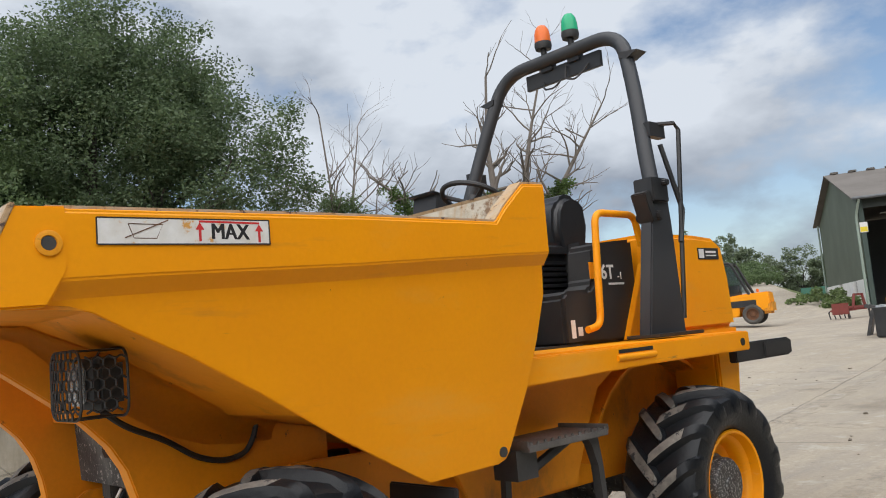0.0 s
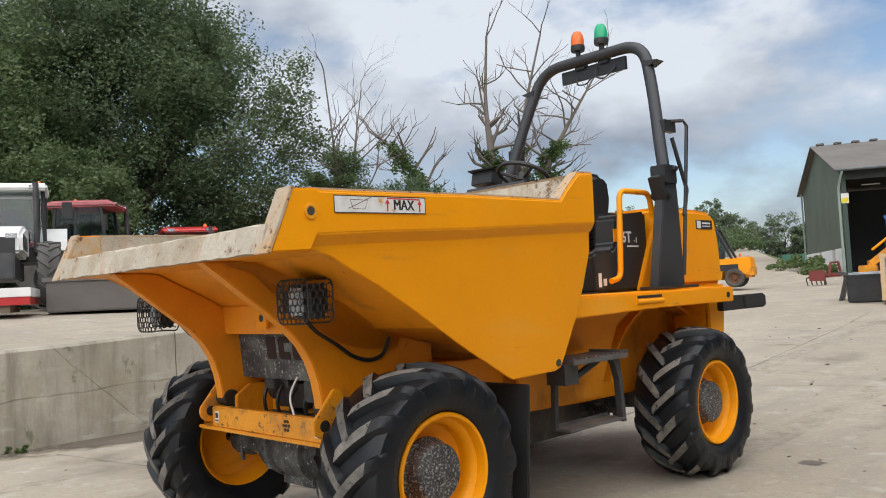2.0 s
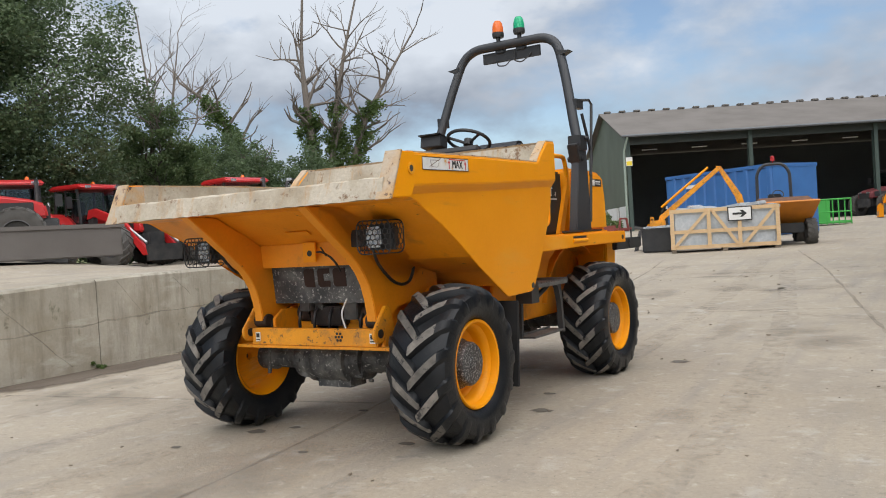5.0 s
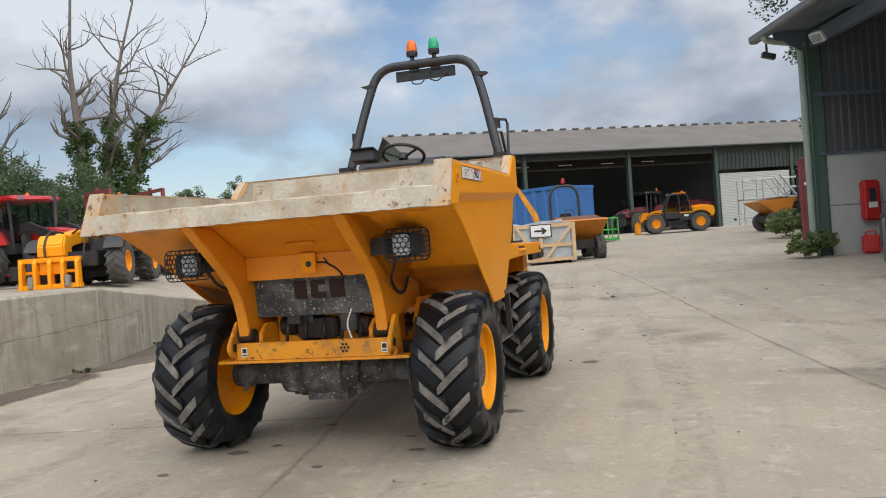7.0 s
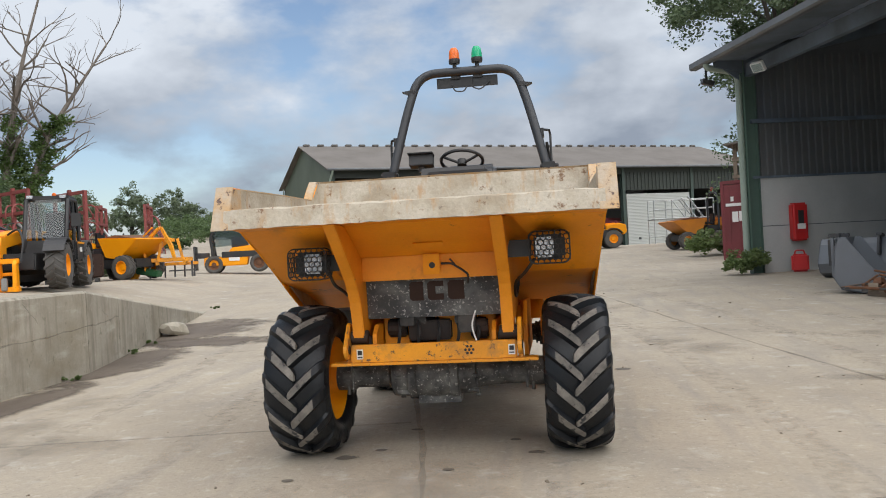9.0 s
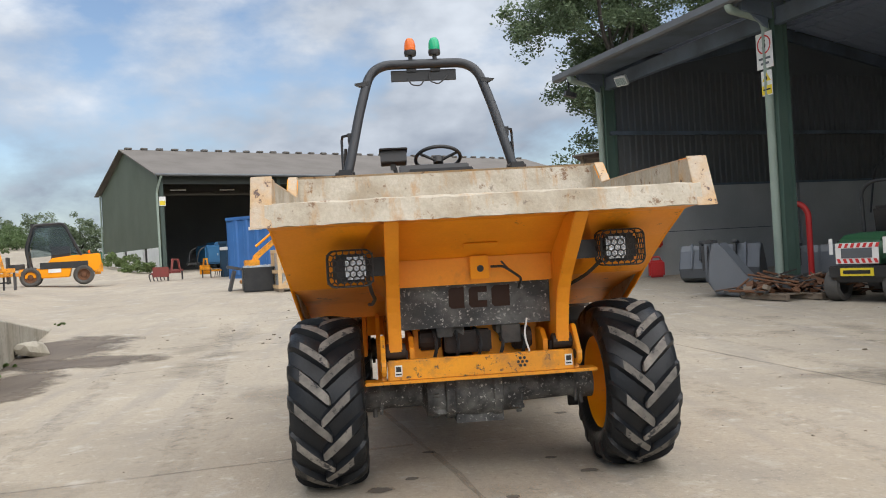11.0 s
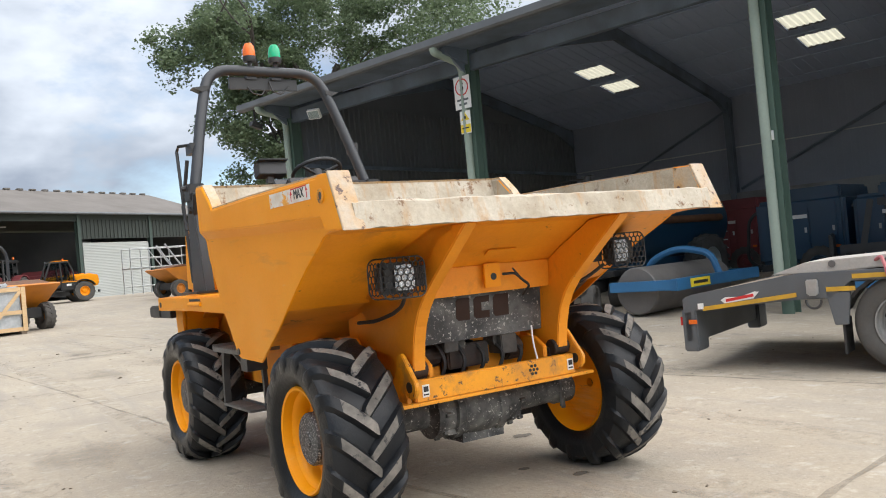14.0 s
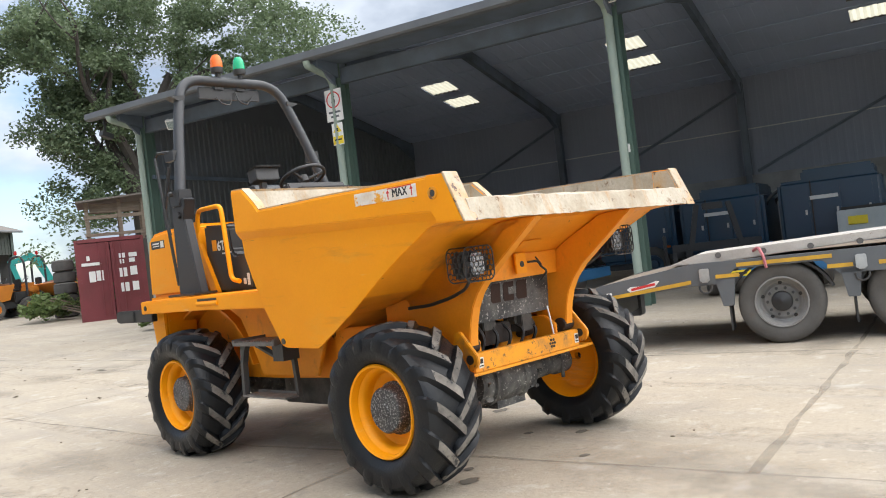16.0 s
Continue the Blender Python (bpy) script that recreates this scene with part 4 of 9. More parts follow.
    part("vent_holes", bm, INK, bar, "cluster of round holes")
    for x in (-0.505, 0.535):
        bm = boxes(((x, -0.0295, 0.735), (0.045, 0.003, 0.068)))
        st = part("sticker", bm, WHITE_STICKER, bar, "small white warning sticker")
        bm = boxes(((x, -0.0315, 0.745), (0.030, 0.002, 0.03)), ((x, -0.0315, 0.715), (0.034, 0.002, 0.008)))
        part("print", bm, INK, st)
    for s in (1, -1):
        bm = B()
        pts = [(-0.030 + 0.066 * math.cos(a), 0.768 + 0.066 * math.sin(a)) for a in np.linspace(math.pi * 1.75, math.pi * 0.86, 10)]
        pts += [(0.055 + 0.042 * math.cos(a), 0.905 + 0.042 * math.sin(a)) for a in np.linspace(math.pi * 0.86, 0.0, 7)] + [(0.15, 0.78), (0.15, 0.66), (0.0, 0.66)]
        prism(bm, pts, s * 0.578, s * 0.606, "x")
        part("bar_lug", bm, YELLOW_DIRTY, bar, bevel=0.005)
        bm = B()
        rod(bm, (s * 0.574, -0.030, 0.768), (s * 0.610, -0.030, 0.768), 0.030, seg=18)
        part("lug_hole", bm, INK, bar)
        bm = B()
        prism(bm, [(0.05, 0.70), (0.05, 0.86), (0.14, 0.92), (0.75, 0.92), (0.75, 0.70)], s * 0.40, s * 0.43, "x")
        part("frame_cheek", bm, YELLOW_UNDER, d, bevel=0.005)
    bm = boxes(((0.0, 0.55, 0.72), (0.80, 0.7, 0.05)), ((0, 0.75, 0.9), (0.8, 0.04, 0.4)), ((-0.2, 0.4, 0.95), (0.1, 0.5, 0.1)), ((0.22, 0.4, 0.9), (0.12, 0.5, 0.12)))
    part("front_frame", bm, GREASE, d, bevel=0.006)
    for s in (1, -1):
        bm = B()
        prism(bm, [(0.42, 0.62), (0.42, 0.86), (0.55, 1.02), (1.28, 1.00), (1.34, 0.62)], s * 0.60, s * 0.63, "x")
        part("frame_side", bm, YELLOW_UNDER, d, bevel=0.006)
    for x, wide in ((0.20, 0.44), (-0.30, 0.20)):
        part("inner_panel", boxes(((x, 0.30, 0.865), (wide, 0.02, 0.25))), YELLOW_UNDER, d, "grimy yellow panel behind the cross bar", bevel=0.01)
    for x in (-0.12, 0.18):
        bm = B(); rod(bm, (x, 0.2, 0.93), (x * 0.6, 0.9, 1.0), 0.05, seg=14)
        part("tipping_ram", bm, GREASE, d, smooth=True)
    bm = B()
    tube(bm, bent([(0.3, 0.02, 1.0), (0.27, -0.02, 0.90), (0.30, -0.01, 0.80)], 0.05), 0.006, 6)
    part("hose", bm, WHITE, d, smooth=True)
    bm = boxes(((0.0, 0.50, 0.93), (0.66, 0.10, 0.30)), ((-0.05, 0.33, 0.86), (0.30, 0.26, 0.14)), ((0.20, 0.30, 0.98), (0.10, 0.22, 0.10)))
    rod(bm, (-0.36, 0.30, 0.88), (-0.22, 0.30, 0.88), 0.07, seg=14); rod(bm, (0.24, 0.26, 0.86), (0.36, 0.26, 0.86), 0.075, seg=14)
    part("valve_block", bm, RUSTY_GREASE, d, "oil-blackened valve block and hoses", bevel=0.012)
    for k in range(5):
        bm = B()
        x = -0.30 + 0.14 * k
        tube(bm, bent([(x, 0.42, 0.95), (x + 0.03, 0.22, 0.97 - 0.02 * k), (x + 0.05, 0.14, 0.85), (x + 0.02, 0.18, 0.74)], 0.06), 0.012, 6)
        part("hose", bm, PLASTIC, d, smooth=True)
    bm = boxes(((0.0, 0.135, 1.098), (0.945, 0.012, 0.275), rot(5)))
    badge = part("front_plate", bm, SPLASHED_PLATE, d, "speckled black front plate with cut-out emblem", bevel=0.003)
    for x0, x1, slot in ((-0.17, -0.085, 0.0), (-0.06, 0.04, 0.05), (0.065, 0.165, 0.0)):
        bm = B()
        outline = [(x0 + 0.015, 0.055), (x1, 0.055), (x1, 0.022), (x1 - slot, 0.022), (x1 - slot, -0.022), (x1, -0.022), (x1, -0.06), (x0 + 0.015, -0.06), (x0, -0.045), (x0, 0.04)]
        prism(bm, outline, -0.002, 0.002, "y")
        e = part("emblem_shape", bm, CUTOUT, badge)
        e.matrix_basis = Matrix.Translation((0.03, 0.1245, 1.146)) @ rot(5) @ Matrix.Diagonal((1.15, 1, 1.15, 1))
    # axles
    for y in (0.285, 2.97):
        bm = B()
        lathe(bm, [(-0.74, 0.0), (-0.74, 0.10), (-0.62, 0.10), (-0.60, 0.085), (-0.36, 0.085), (-0.34, 0.12), (-0.33, 0.15), (-0.22, 0.155), (-0.21, 0.175), (-0.16, 0.175), (-0.15, 0.165), (-0.04, 0.175), (0.08, 0.17), (0.09, 0.18), (0.14, 0.18), (0.15, 0.15), (0.26, 0.145), (0.27, 0.11),
                   (0.30, 0.095), (0.60, 0.085), (0.62, 0.10), (0.74, 0.10), (0.74, 0)], 22, "x", (0, y, 0.545))
        for x in (-0.28, -0.15, -0.02, 0.12, 0.26):
            for a in range(0, 360, 45):
                rod(bm, (x - 0.012, y + 0.155 * math.cos(radians(a)), 0.545 + 0.155 * math.sin(radians(a))), (x + 0.02, y + 0.155 * math.cos(radians(a)), 0.545 + 0.155 * math.sin(radians(a))), 0.014, seg=6)
        box(bm, (-0.22, y - 0.06, 0.50), (0.10, 0.12, 0.16)); box(bm, (0.24, y - 0.05, 0.50), (0.07, 0.12, 0.14)); box(bm, (0, y, 0.38), (0.30, 0.18, 0.06))
        for s in (1, -1):
            rod(bm, (s * 0.66, y - 0.06, 0.42), (s * 0.66, y - 0.06, 0.66), 0.014, seg=8)
            rod(bm, (s * 0.62, y - 0.09, 0.44), (s * 0.62, y - 0.09, 0.66), 0.010, seg=8)
        part("axle", bm, AXLE_IRON, d, "mud-splashed cast axle", smooth=True)
    # lamps in mesh guards
    for s, cx, cz in ((-1, -0.753, 1.372), (1, 0.822, 1.405)):
        cy, hw, hh, cr = -0.285, 0.128, 0.103, 0.045
        bm = boxes(((cx, cy + 0.05, cz), (0.20, 0.09, 0.16)))
        lamp = part("work_lamp", bm, PLASTIC, d, "square work lamp in a mesh guard", bevel=0.02)
        bm = boxes(((cx - 0.030 * s, cy - 0.005, cz), (0.115, 0.03, 0.130)))
        part("lens", bm, CHROME, lamp, bevel=0.012)
        bm = B()
        rr, bar_w = 0.0200, 0.0036

        def held(u, v, wide):
            # inside the rounded outline of the cage's face
            du, dv = max(abs(u) - wide + cr, 0.0), max(abs(v) - hh + cr, 0.0)
            return math.hypot(du, dv) <= cr + 0.002

        for i in range(-5, 6):
            for j in range(-4, 5):
                hx, hz = (i + (j % 2) * 0.5) * rr * 1.80, j * rr * 1.56
                for k in range(3):
                    a0, a1 = math.pi / 3 * k + math.pi / 6, math.pi / 3 * (k + 1) + math.pi / 6
                    p0, p1 = (hx + rr * math.cos(a0), hz + rr * math.sin(a0)), (hx + rr * math.cos(a1), hz + rr * math.sin(a1))
                    if held(*p0, hw) and held(*p1, hw):
                        bulge = [0.010 * (1 - (p[0] / hw) ** 2) for p in (p0, p1)]
                        rod(bm, (cx + p0[0], cy - 0.05 - bulge[0], cz + p0[1]), (cx + p1[0], cy - 0.05 - bulge[1], cz + p1[1]), bar_w, seg=4, caps=False)
        # sides of the cage
        for side in (1, -1):
            for i in range(-2, 5):
                for j in range(-4, 5):
                    hy, hz = (i + (j % 2) * 0.5) * rr * 1.80, j * rr * 1.56
                    for k in range(3):
                        a0, a1 = math.pi / 3 * k + math.pi / 6, math.pi / 3 * (k + 1) + math.pi / 6
                        p0, p1 = (hy + rr * math.cos(a0), hz + rr * math.sin(a0)), (hy + rr * math.cos(a1), hz + rr * math.sin(a1))
                        if all(-0.05 < p[0] < 0.09 and abs(p[1]) < hh - 0.012 for p in (p0, p1)):
                            rod(bm, (cx + side * hw, cy + p0[0], cz + p0[1]), (cx + side * hw, cy + p1[0], cz + p1[1]), bar_w, seg=4, caps=False)
        rim_line = [(cx + sx * (hw - cr) + cr * math.cos(a), cy - 0.05, cz + sz * (hh - cr) + cr * math.sin(a)) for sx, sz, q in ((1, 1, 0), (-1, 1, 1), (-1, -1, 2), (1, -1, 3)) for a in np.linspace(q * math.pi / 2, (q + 1) * math.pi / 2, 5)]
        tube(bm, rim_line + rim_line[:1], 0.0045, 5)
        back_line = [(x, cy + 0.09, z) for x, y, z in rim_line]
        tube(bm, back_line + back_line[:1], 0.0045, 5)
        for z in (-hh, hh):
            box(bm, (cx, cy + 0.02, cz + z), (2 * (hw - cr), 0.14, 0.003))
        part("guard", bm, BLACK, lamp, "black hexagonal mesh guard")
        bm = boxes(((s * 0.62, cy + 0.09, cz), (0.17, 0.05, 0.11)))
        part("bracket", bm, BLACK, lamp, bevel=0.004)
    bm = B()
    tube(bm, bent([(0.72, -0.21, 1.33), (0.66, -0.10, 1.25), (0.575, 0.08, 1.178), (0.568, 0.20, 1.095), (0.568, 0.31, 1.066), (0.568, 0.40, 1.085), (0.58, 0.43, 1.15), (0.58, 0.44, 1.19)], 0.08), 0.011, 8)
    part("lamp_cable", bm, PLASTIC, d, smooth=True)
    bm = B()
    tube(bm, bent([(-0.66, -0.20, 1.34), (-0.64, -0.10, 1.22), (-0.62, 0.06, 1.17), (-0.64, 0.24, 1.13), (-0.66, 0.42, 1.12)], 0.05), 0.011, 8)
    part("lamp_cable", bm, PLASTIC, d, smooth=True)
    # mudflaps
    bm = boxes(((0.93, 0.93, 0.58), (0.40, 0.022, 0.62), rot(-5)))
    part("mudflap", bm, PLASTIC, d, bevel=0.006)
    # --- rear chassis ---
    bm = B()
    for s in (1, -1):
        prism(bm, [(1.30, 0.62), (1.25, 0.80), (1.55, 1.25), (3.40, 1.25), (4.20, 1.25), (4.20, 0.66), (3.55, 0.60), (2.2, 0.60)], s * 0.50, s * 0.56, "x")
    box(bm, (0, 1.6, 0.68), (1.0, 0.7, 0.10)); box(bm, (0, 4.19, 0.95), (1.1, 0.04, 0.6)); box(bm, (0, 2.9, 1.15), (1.0, 2.4, 0.05))
    part("rear_frame", bm, YELLOW_UNDER, d, bevel=0.008)
    bm = B()
    rod(bm, (0, 1.05, 0.66), (0, 1.5, 0.66), 0.10, seg=16); rod(bm, (0, 1.2, 0.5), (0, 1.2, 0.95), 0.07, seg=16)
    rod(bm, (-0.3, 0.85, 0.75), (-0.3, 1.7, 0.75), 0.045, seg=12); rod(bm, (0.3, 0.85, 0.75), (0.3, 1.7, 0.75), 0.045, seg=12)
    box(bm, (0, 1.95, 0.50), (0.85, 0.75, 0.26)); rod(bm, (0, 0.3, 0.58), (0, 2.9, 0.55), 0.045, seg=12)
    part("centre_joint", bm, GREASE, d, bevel=0.006)
    for s in (1, -1):
        # deck side beam: pressed edge with a slot handle
        bm = B()
        prism(bm, [(1.36, 1.215), (1.36, 1.335), (3.385, 1.345), (3.395, 1.335), (3.395, 1.235), (2.35, 1.235)], s * 1.06, s * 1.10, "x")
        beam = part("deck_beam", bm, YELLOW, d, bevel=0.006)
        bm = boxes(((s * 1.098, 2.25, 1.316), (0.008, 0.29, 0.018)))
        part("slot", bm, INK, beam)
        bm = B(); rod(bm, (s * 1.10, 2.09, 1.285), (s * 1.10, 2.41, 1.285), 0.016, seg=10)
        part("grab_bar", bm, YELLOW, beam, smooth=True)
        bm = B(); rod(bm, (s * 1.098, 3.31, 1.285), (s * 1.106, 3.31, 1.285), 0.022, seg=16)
        part("reflector", bm, INK, beam)
        # wheel-arch liner
        bm = B()
        arc = [(2.97 + 0.72 * math.cos(a), 0.60 + 0.66 * math.sin(a)) for a in np.linspace(math.pi * 0.93, math.pi * 0.09, 14)]
        inner_arc = [(2.97 + 0.70 * math.cos(a), 0.60 + 0.64 * math.sin(a)) for a in np.linspace(math.pi * 0.09, math.pi * 0.93, 14)]
        prism(bm, arc + inner_arc, s * 0.56, s * 0.74, "x")
        part("wheel_arch", bm, YELLOW_UNDER, d)
        bm = B()
        prism(bm, [(1.40, 1.235), (1.30, 0.90), (1.42, 0.66), (2.15, 0.66), (2.27, 0.90), (2.40, 1.12), (2.62, 1.235)], s * 0.70, s * 0.73, "x")
        part("side_skirt", bm, YELLOW_UNDER, d, bevel=0.005)
        bm = boxes(((s * 0.78, 3.46, 1.06), (0.22, 0.22, 0.34)))
        prism(bm, [(3.36, 0.90), (3.36, 1.235), (3.62, 1.235), (3.56, 0.88)], s * 0.60, s * 0.91, "x")
        part("rear_wing", bm, YELLOW, d, bevel=0.01)
        # tail light bracket
        bm = boxes(((s * 0.98, 3.75, 1.215), (0.05, 0.70, 0.112)), ((s * 1.01, 3.92, 1.215), (0.02, 0.36, 0.09)))
        tail = part("tail_lamp", bm, PLASTIC, d, "black tail lamp on an arm", bevel=0.006)
        # steps
        bm = boxes(((s * 0.92, 1.72, 0.955), (0.30, 0.56, 0.03)), ((s * 0.92, 1.44, 0.975), (0.30, 0.012, 0.03)), ((s * 0.92, 2.0, 0.975), (0.30, 0.012, 0.03)))
        for k in range(12):
            box(bm, (s * 1.065, 1.46 + k * 0.047, 0.975), (0.006, 0.02, 0.016))
        st = part("step", bm, STEP_STEEL, d, "serrated steel step worn bare", bevel=0.003)
        bm = B()
        box(bm, (s * 0.95, 1.475, 0.885), (0.14, 0.13, 0.125))
        tube(bm, [(s * 0.98, 1.53, 0.845), (s * 0.98, 1.80, 0.94)], 0.022, 6)
        prism(bm, [(1.905, 0.945), (1.99, 0.945), (2.012, 0.80), (2.03, 0.53), (1.995, 0.53), (1.975, 0.80), (1.94, 0.90)], s * 0.965, s * 1.01, "x")
        prism(bm, [(1.46, 0.90), (1.50, 0.90), (1.47, 0.54), (1.44, 0.54)], s * 0.87, s * 0.90, "x")
        part("bracket", bm, DARK_STEEL, st)
        bm = boxes(((s * 0.94, 1.735, 0.550), (0.15, 0.58, 0.016)), ((s * 0.87, 1.735, 0.560), (0.008, 0.58, 0.03)))
        part("lower_tread", bm, STEP_STEEL, st, bevel=0.003)
    bm = boxes(((0, 2.4, 1.335), (2.12, 2.0, 0.022)))
    part("deck_plate", bm, YELLOW, d, bevel=0.004)
    bm = boxes(((0, 2.05, 1.352), (1.2, 0.85, 0.012)))
    part("floor_mat", bm, PLASTIC, d)
    # seat box with model lettering, seat
    for s in (1, -1):
        bm = B()
        prism(bm, [(2.34, 1.35), (2.34, 1.62), (2.38, 1.65), (2.60, 1.66), (2.64, 1.70), (2.66, 1.90), (2.70, 1.925), (3.06, 1.955), (3.06, 1.35)], s * 0.40, s * 0.60, "x")
        cover = part("side_cover", bm, PLASTIC, d, "black moulded side cover", bevel=0.02)
        side = rot(90, 0, 90) if s > 0 else rot(90, 0, -90)
        lettering("model_mark", "6T", 0.115, Matrix.Translation((s * 0.604, 2.77 if s > 0 else 2.79, 1.75)) @ side, WHITE, cover, "white model lettering", bold=0.0025)
        lettering("model_suffix", "-1", 0.06, Matrix.Translation((s * 0.604, 2.78 + s * 0.11, 1.73)) @ side, WHITE, cover, bold=0.001)
        bm = boxes(((s * 0.603, 2.78 + s * 0.07, 1.685), (0.003, 0.15, 0.012)))
        part("small_print", bm, WHITE, cover)
        bm = boxes(((s * 0.603, 2.77 - s * 0.13, 1.765), (0.003, 0.075, 0.095)))
        part("emblem", bm, YELLOW, cover, "yellow emblem shape")
        bm = boxes(((s * 0.602, 2.41, 1.44), (0.003, 0.035, 0.10)), ((s * 0.602, 2.47, 1.425), (0.003, 0.04, 0.05)))
        part("sticker", bm, WHITE_STICKER, cover)
        bm = B()
        prism(bm, [(2.86, 1.35), (2.98, 1.35), (3.16, 1.78), (3.16, 2.0), (3.12, 2.0), (3.09, 1.8)], s * 0.60, s * 0.64, "x")
        part("yellow_strut", bm, YELLOW, d, bevel=0.004)
        bm = B()
        tube(bm, bent([(s * 0.66, 2.46, 1.43), (s * 0.66, 2.58, 1.45), (s * 0.66, 2.63, 2.09), (s * 0.66, 3.02, 2.09), (s * 0.66, 3.06, 1.90)], 0.07), 0.021, 10)
        part("grab_rail", bm, YELLOW, d, "yellow tubular grab rail", smooth=True)
    bm = boxes(((0, 2.95, 1.66), (0.80, 0.30, 0.60)), ((0, 2.72, 1.49), (0.78, 0.6, 0.28)))
    part("seat_box", bm, PLASTIC, d, bevel=0.02)
    bm = boxes(((0.05, 2.74, 1.92), (0.52, 0.50, 0.12)))
    seat = part("seat", bm, VINYL, d, "black vinyl driver's seat", bevel=0.04, segments=3, smooth=True)
    bm = B()
    prism(bm, [(2.76, 1.90), (2.72, 2.06), (2.74, 2.18), (2.80, 2.26), (2.88, 2.285), (2.98, 2.275), (3.04, 2.22), (3.06, 2.08), (3.02, 1.90)], -0.21, 0.30, "x")
    part("backrest", bm, VINYL, seat, bevel=0.045, segments=3, smooth=True)
    bm = B()
    for k in range(7):
        box(bm, (0.06, 2.74, 1.845 - 0.034 * k), (0.46 - 0.02 * (k % 2), 0.42, 0.024))
    part("bellows", bm, VINYL, seat, bevel=0.005)
    # engine hood
    bm = B()
    prism(bm, [(3.16, 1.36), (3.16, 1.99), (3.72, 1.985), (3.95, 1.97), (4.03, 1.92), (4.08, 1.70), (4.10, 1.36)], -0.66, 0.66, "x")
    hood = part("engine_hood", bm, YELLOW, d, bevel=0.035, segments=3, smooth=True)
    for s in (1, -1):
        bm = boxes(((s * 0.6625, 3.83, 1.86), (0.004, 0.26, 0.075)))
        pl = part("dealer_decal", bm, PLASTIC, hood)
        bm = boxes(((s * 0.6655, 3.74, 1.86), (0.003, 0.06, 0.06)), ((s * 0.6655, 3.86, 1.872), (0.003, 0.13, 0.014)), ((s * 0.6655, 3.86, 1.848), (0.003, 0.13, 0.008)))
        part("print", bm, WHITE, pl)
    bm = boxes(((0, 3.77, 1.30), (1.36, 0.72, 0.12)), ((0, 4.0, 1.0), (1.2, 0.25, 0.6)))
    part("counterweight", bm, YELLOW, d, bevel=0.03)
    # --- roll bar ---
    bm = B()
    hoop = bent([(-0.83, 3.0, 2.15), (-0.765, 3.06, 2.42), (-0.655, 3.19, 2.90), (-0.52, 3.31, 3.345), (0.52, 3.31, 3.345), (0.655, 3.19, 2.90), (0.765, 3.06, 2.42), (0.83, 3.0, 2.15)], 0.21, 9)
    tube(bm, hoop, 0.047, 16)
    rops = part("roll_bar", bm, ROPS_PAINT, d, "dark grey tubular roll-over hoop", smooth=True)
    for s in (1, -1):
        bm = B()
        prism(bm, [(2.74, 1.355), (3.11, 1.355), (3.09, 2.0), (3.07, 2.24), (2.95, 2.24), (2.88, 2.0)], s * 0.79, s * 0.87, "x")
        part("pillar", bm, ROPS_PAINT, rops, bevel=0.008)
        bm = boxes(((s * 0.83, 2.97, 2.20), (0.13, 0.16, 0.14)), ((s * 0.83, 2.88, 2.10), (0.10, 0.06, 0.18), rot(20)))
        rod(bm, (s * 0.74, 3.0, 2.24), (s * 0.93, 3.0, 2.24), 0.022, seg=10)
        rod(bm, (s * 0.74, 2.94, 2.05), (s * 0.90, 2.94, 2.05), 0.03, seg=12)
        part("hinge", bm, BLACK, rops, bevel=0.006)
        bm = boxes(((s * 0.845, 2.93, 1.365), (0.22, 0.46, 0.02)))
        part("foot", bm, BLACK, rops, bevel=0.004)
        bm = B()
        tube(bm, [(s * 0.72, 3.12, 2.64), (s * 0.85, 3.27, 2.64), (s * 0.86, 3.30, 2.60), (s * 0.86, 3.12, 1.45)], 0.014, 6)
        box(bm, (s * 0.77, 3.17, 2.60), (0.05, 0.16, 0.09))
        tube(bm, [(s * 0.82, 3.14, 2.50), (s * 0.86, 3.24, 2.10), (s * 0.86, 3.18, 1.9)], 0.016, 6)
        part("gas_strut", bm, BLACK, rops)
        bm = B()
        prism(bm, [(s * 0.56, 3.13), (s * 0.62, 3.115), (s * 0.70, 3.15), (s * 0.56, 3.17)], 3.20, 3.31, "y")
        part("cleat", bm, BLACK, rops)
    bm = boxes(((0, 3.345, 3.235), (0.66, 0.03, 0.11)), ((-0.12, 3.34, 3.30), (0.10, 0.06, 0.06)), ((0.12, 3.34, 3.30), (0.10, 0.06, 0.06)))
    rail = part("light_board", bm, BLACK, rops, "black mounting board with loose wires", bevel=0.003)
    bm = B()
    tube(bm, bent([(-0.16, 3.32, 3.20), (-0.13, 3.28, 3.13), (-0.04, 3.28, 3.12), (0.0, 3.32, 3.18)], 0.03), 0.007, 6)
    tube(bm, bent([(0.05, 3.32, 3.26), (0.06, 3.28, 3.16), (0.14, 3.28, 3.13), (0.18, 3.30, 3.16), (0.24, 3.32, 3.22)], 0.03), 0.007, 6)
    part("wires", bm, PLASTIC, rail)
    for x, lens, word in ((-0.125, LENS_ORANGE, "orange"), (0.12, LENS_GREEN, "green")):
        bm = B()
        lathe(bm, [(3.375, 0.0), (3.375, 0.022), (3.43, 0.022), (3.43, 0.056), (3.455, 0.062), (3.48, 0.060), (3.48, 0)], 24, "z", (x, 3.31, 0))
        be = part("beacon", bm, PLASTIC, d, word + " warning beacon on a black base", smooth=True)
        bm = B()
        lathe(bm, [(3.482, 0), (3.482, 0.058), (3.53, 0.057), (3.575, 0.048), (3.602, 0.030), (3.61, 0.0)], 24, "z", (x, 3.31, 0))
        part("lens", bm, lens, be, smooth=True)
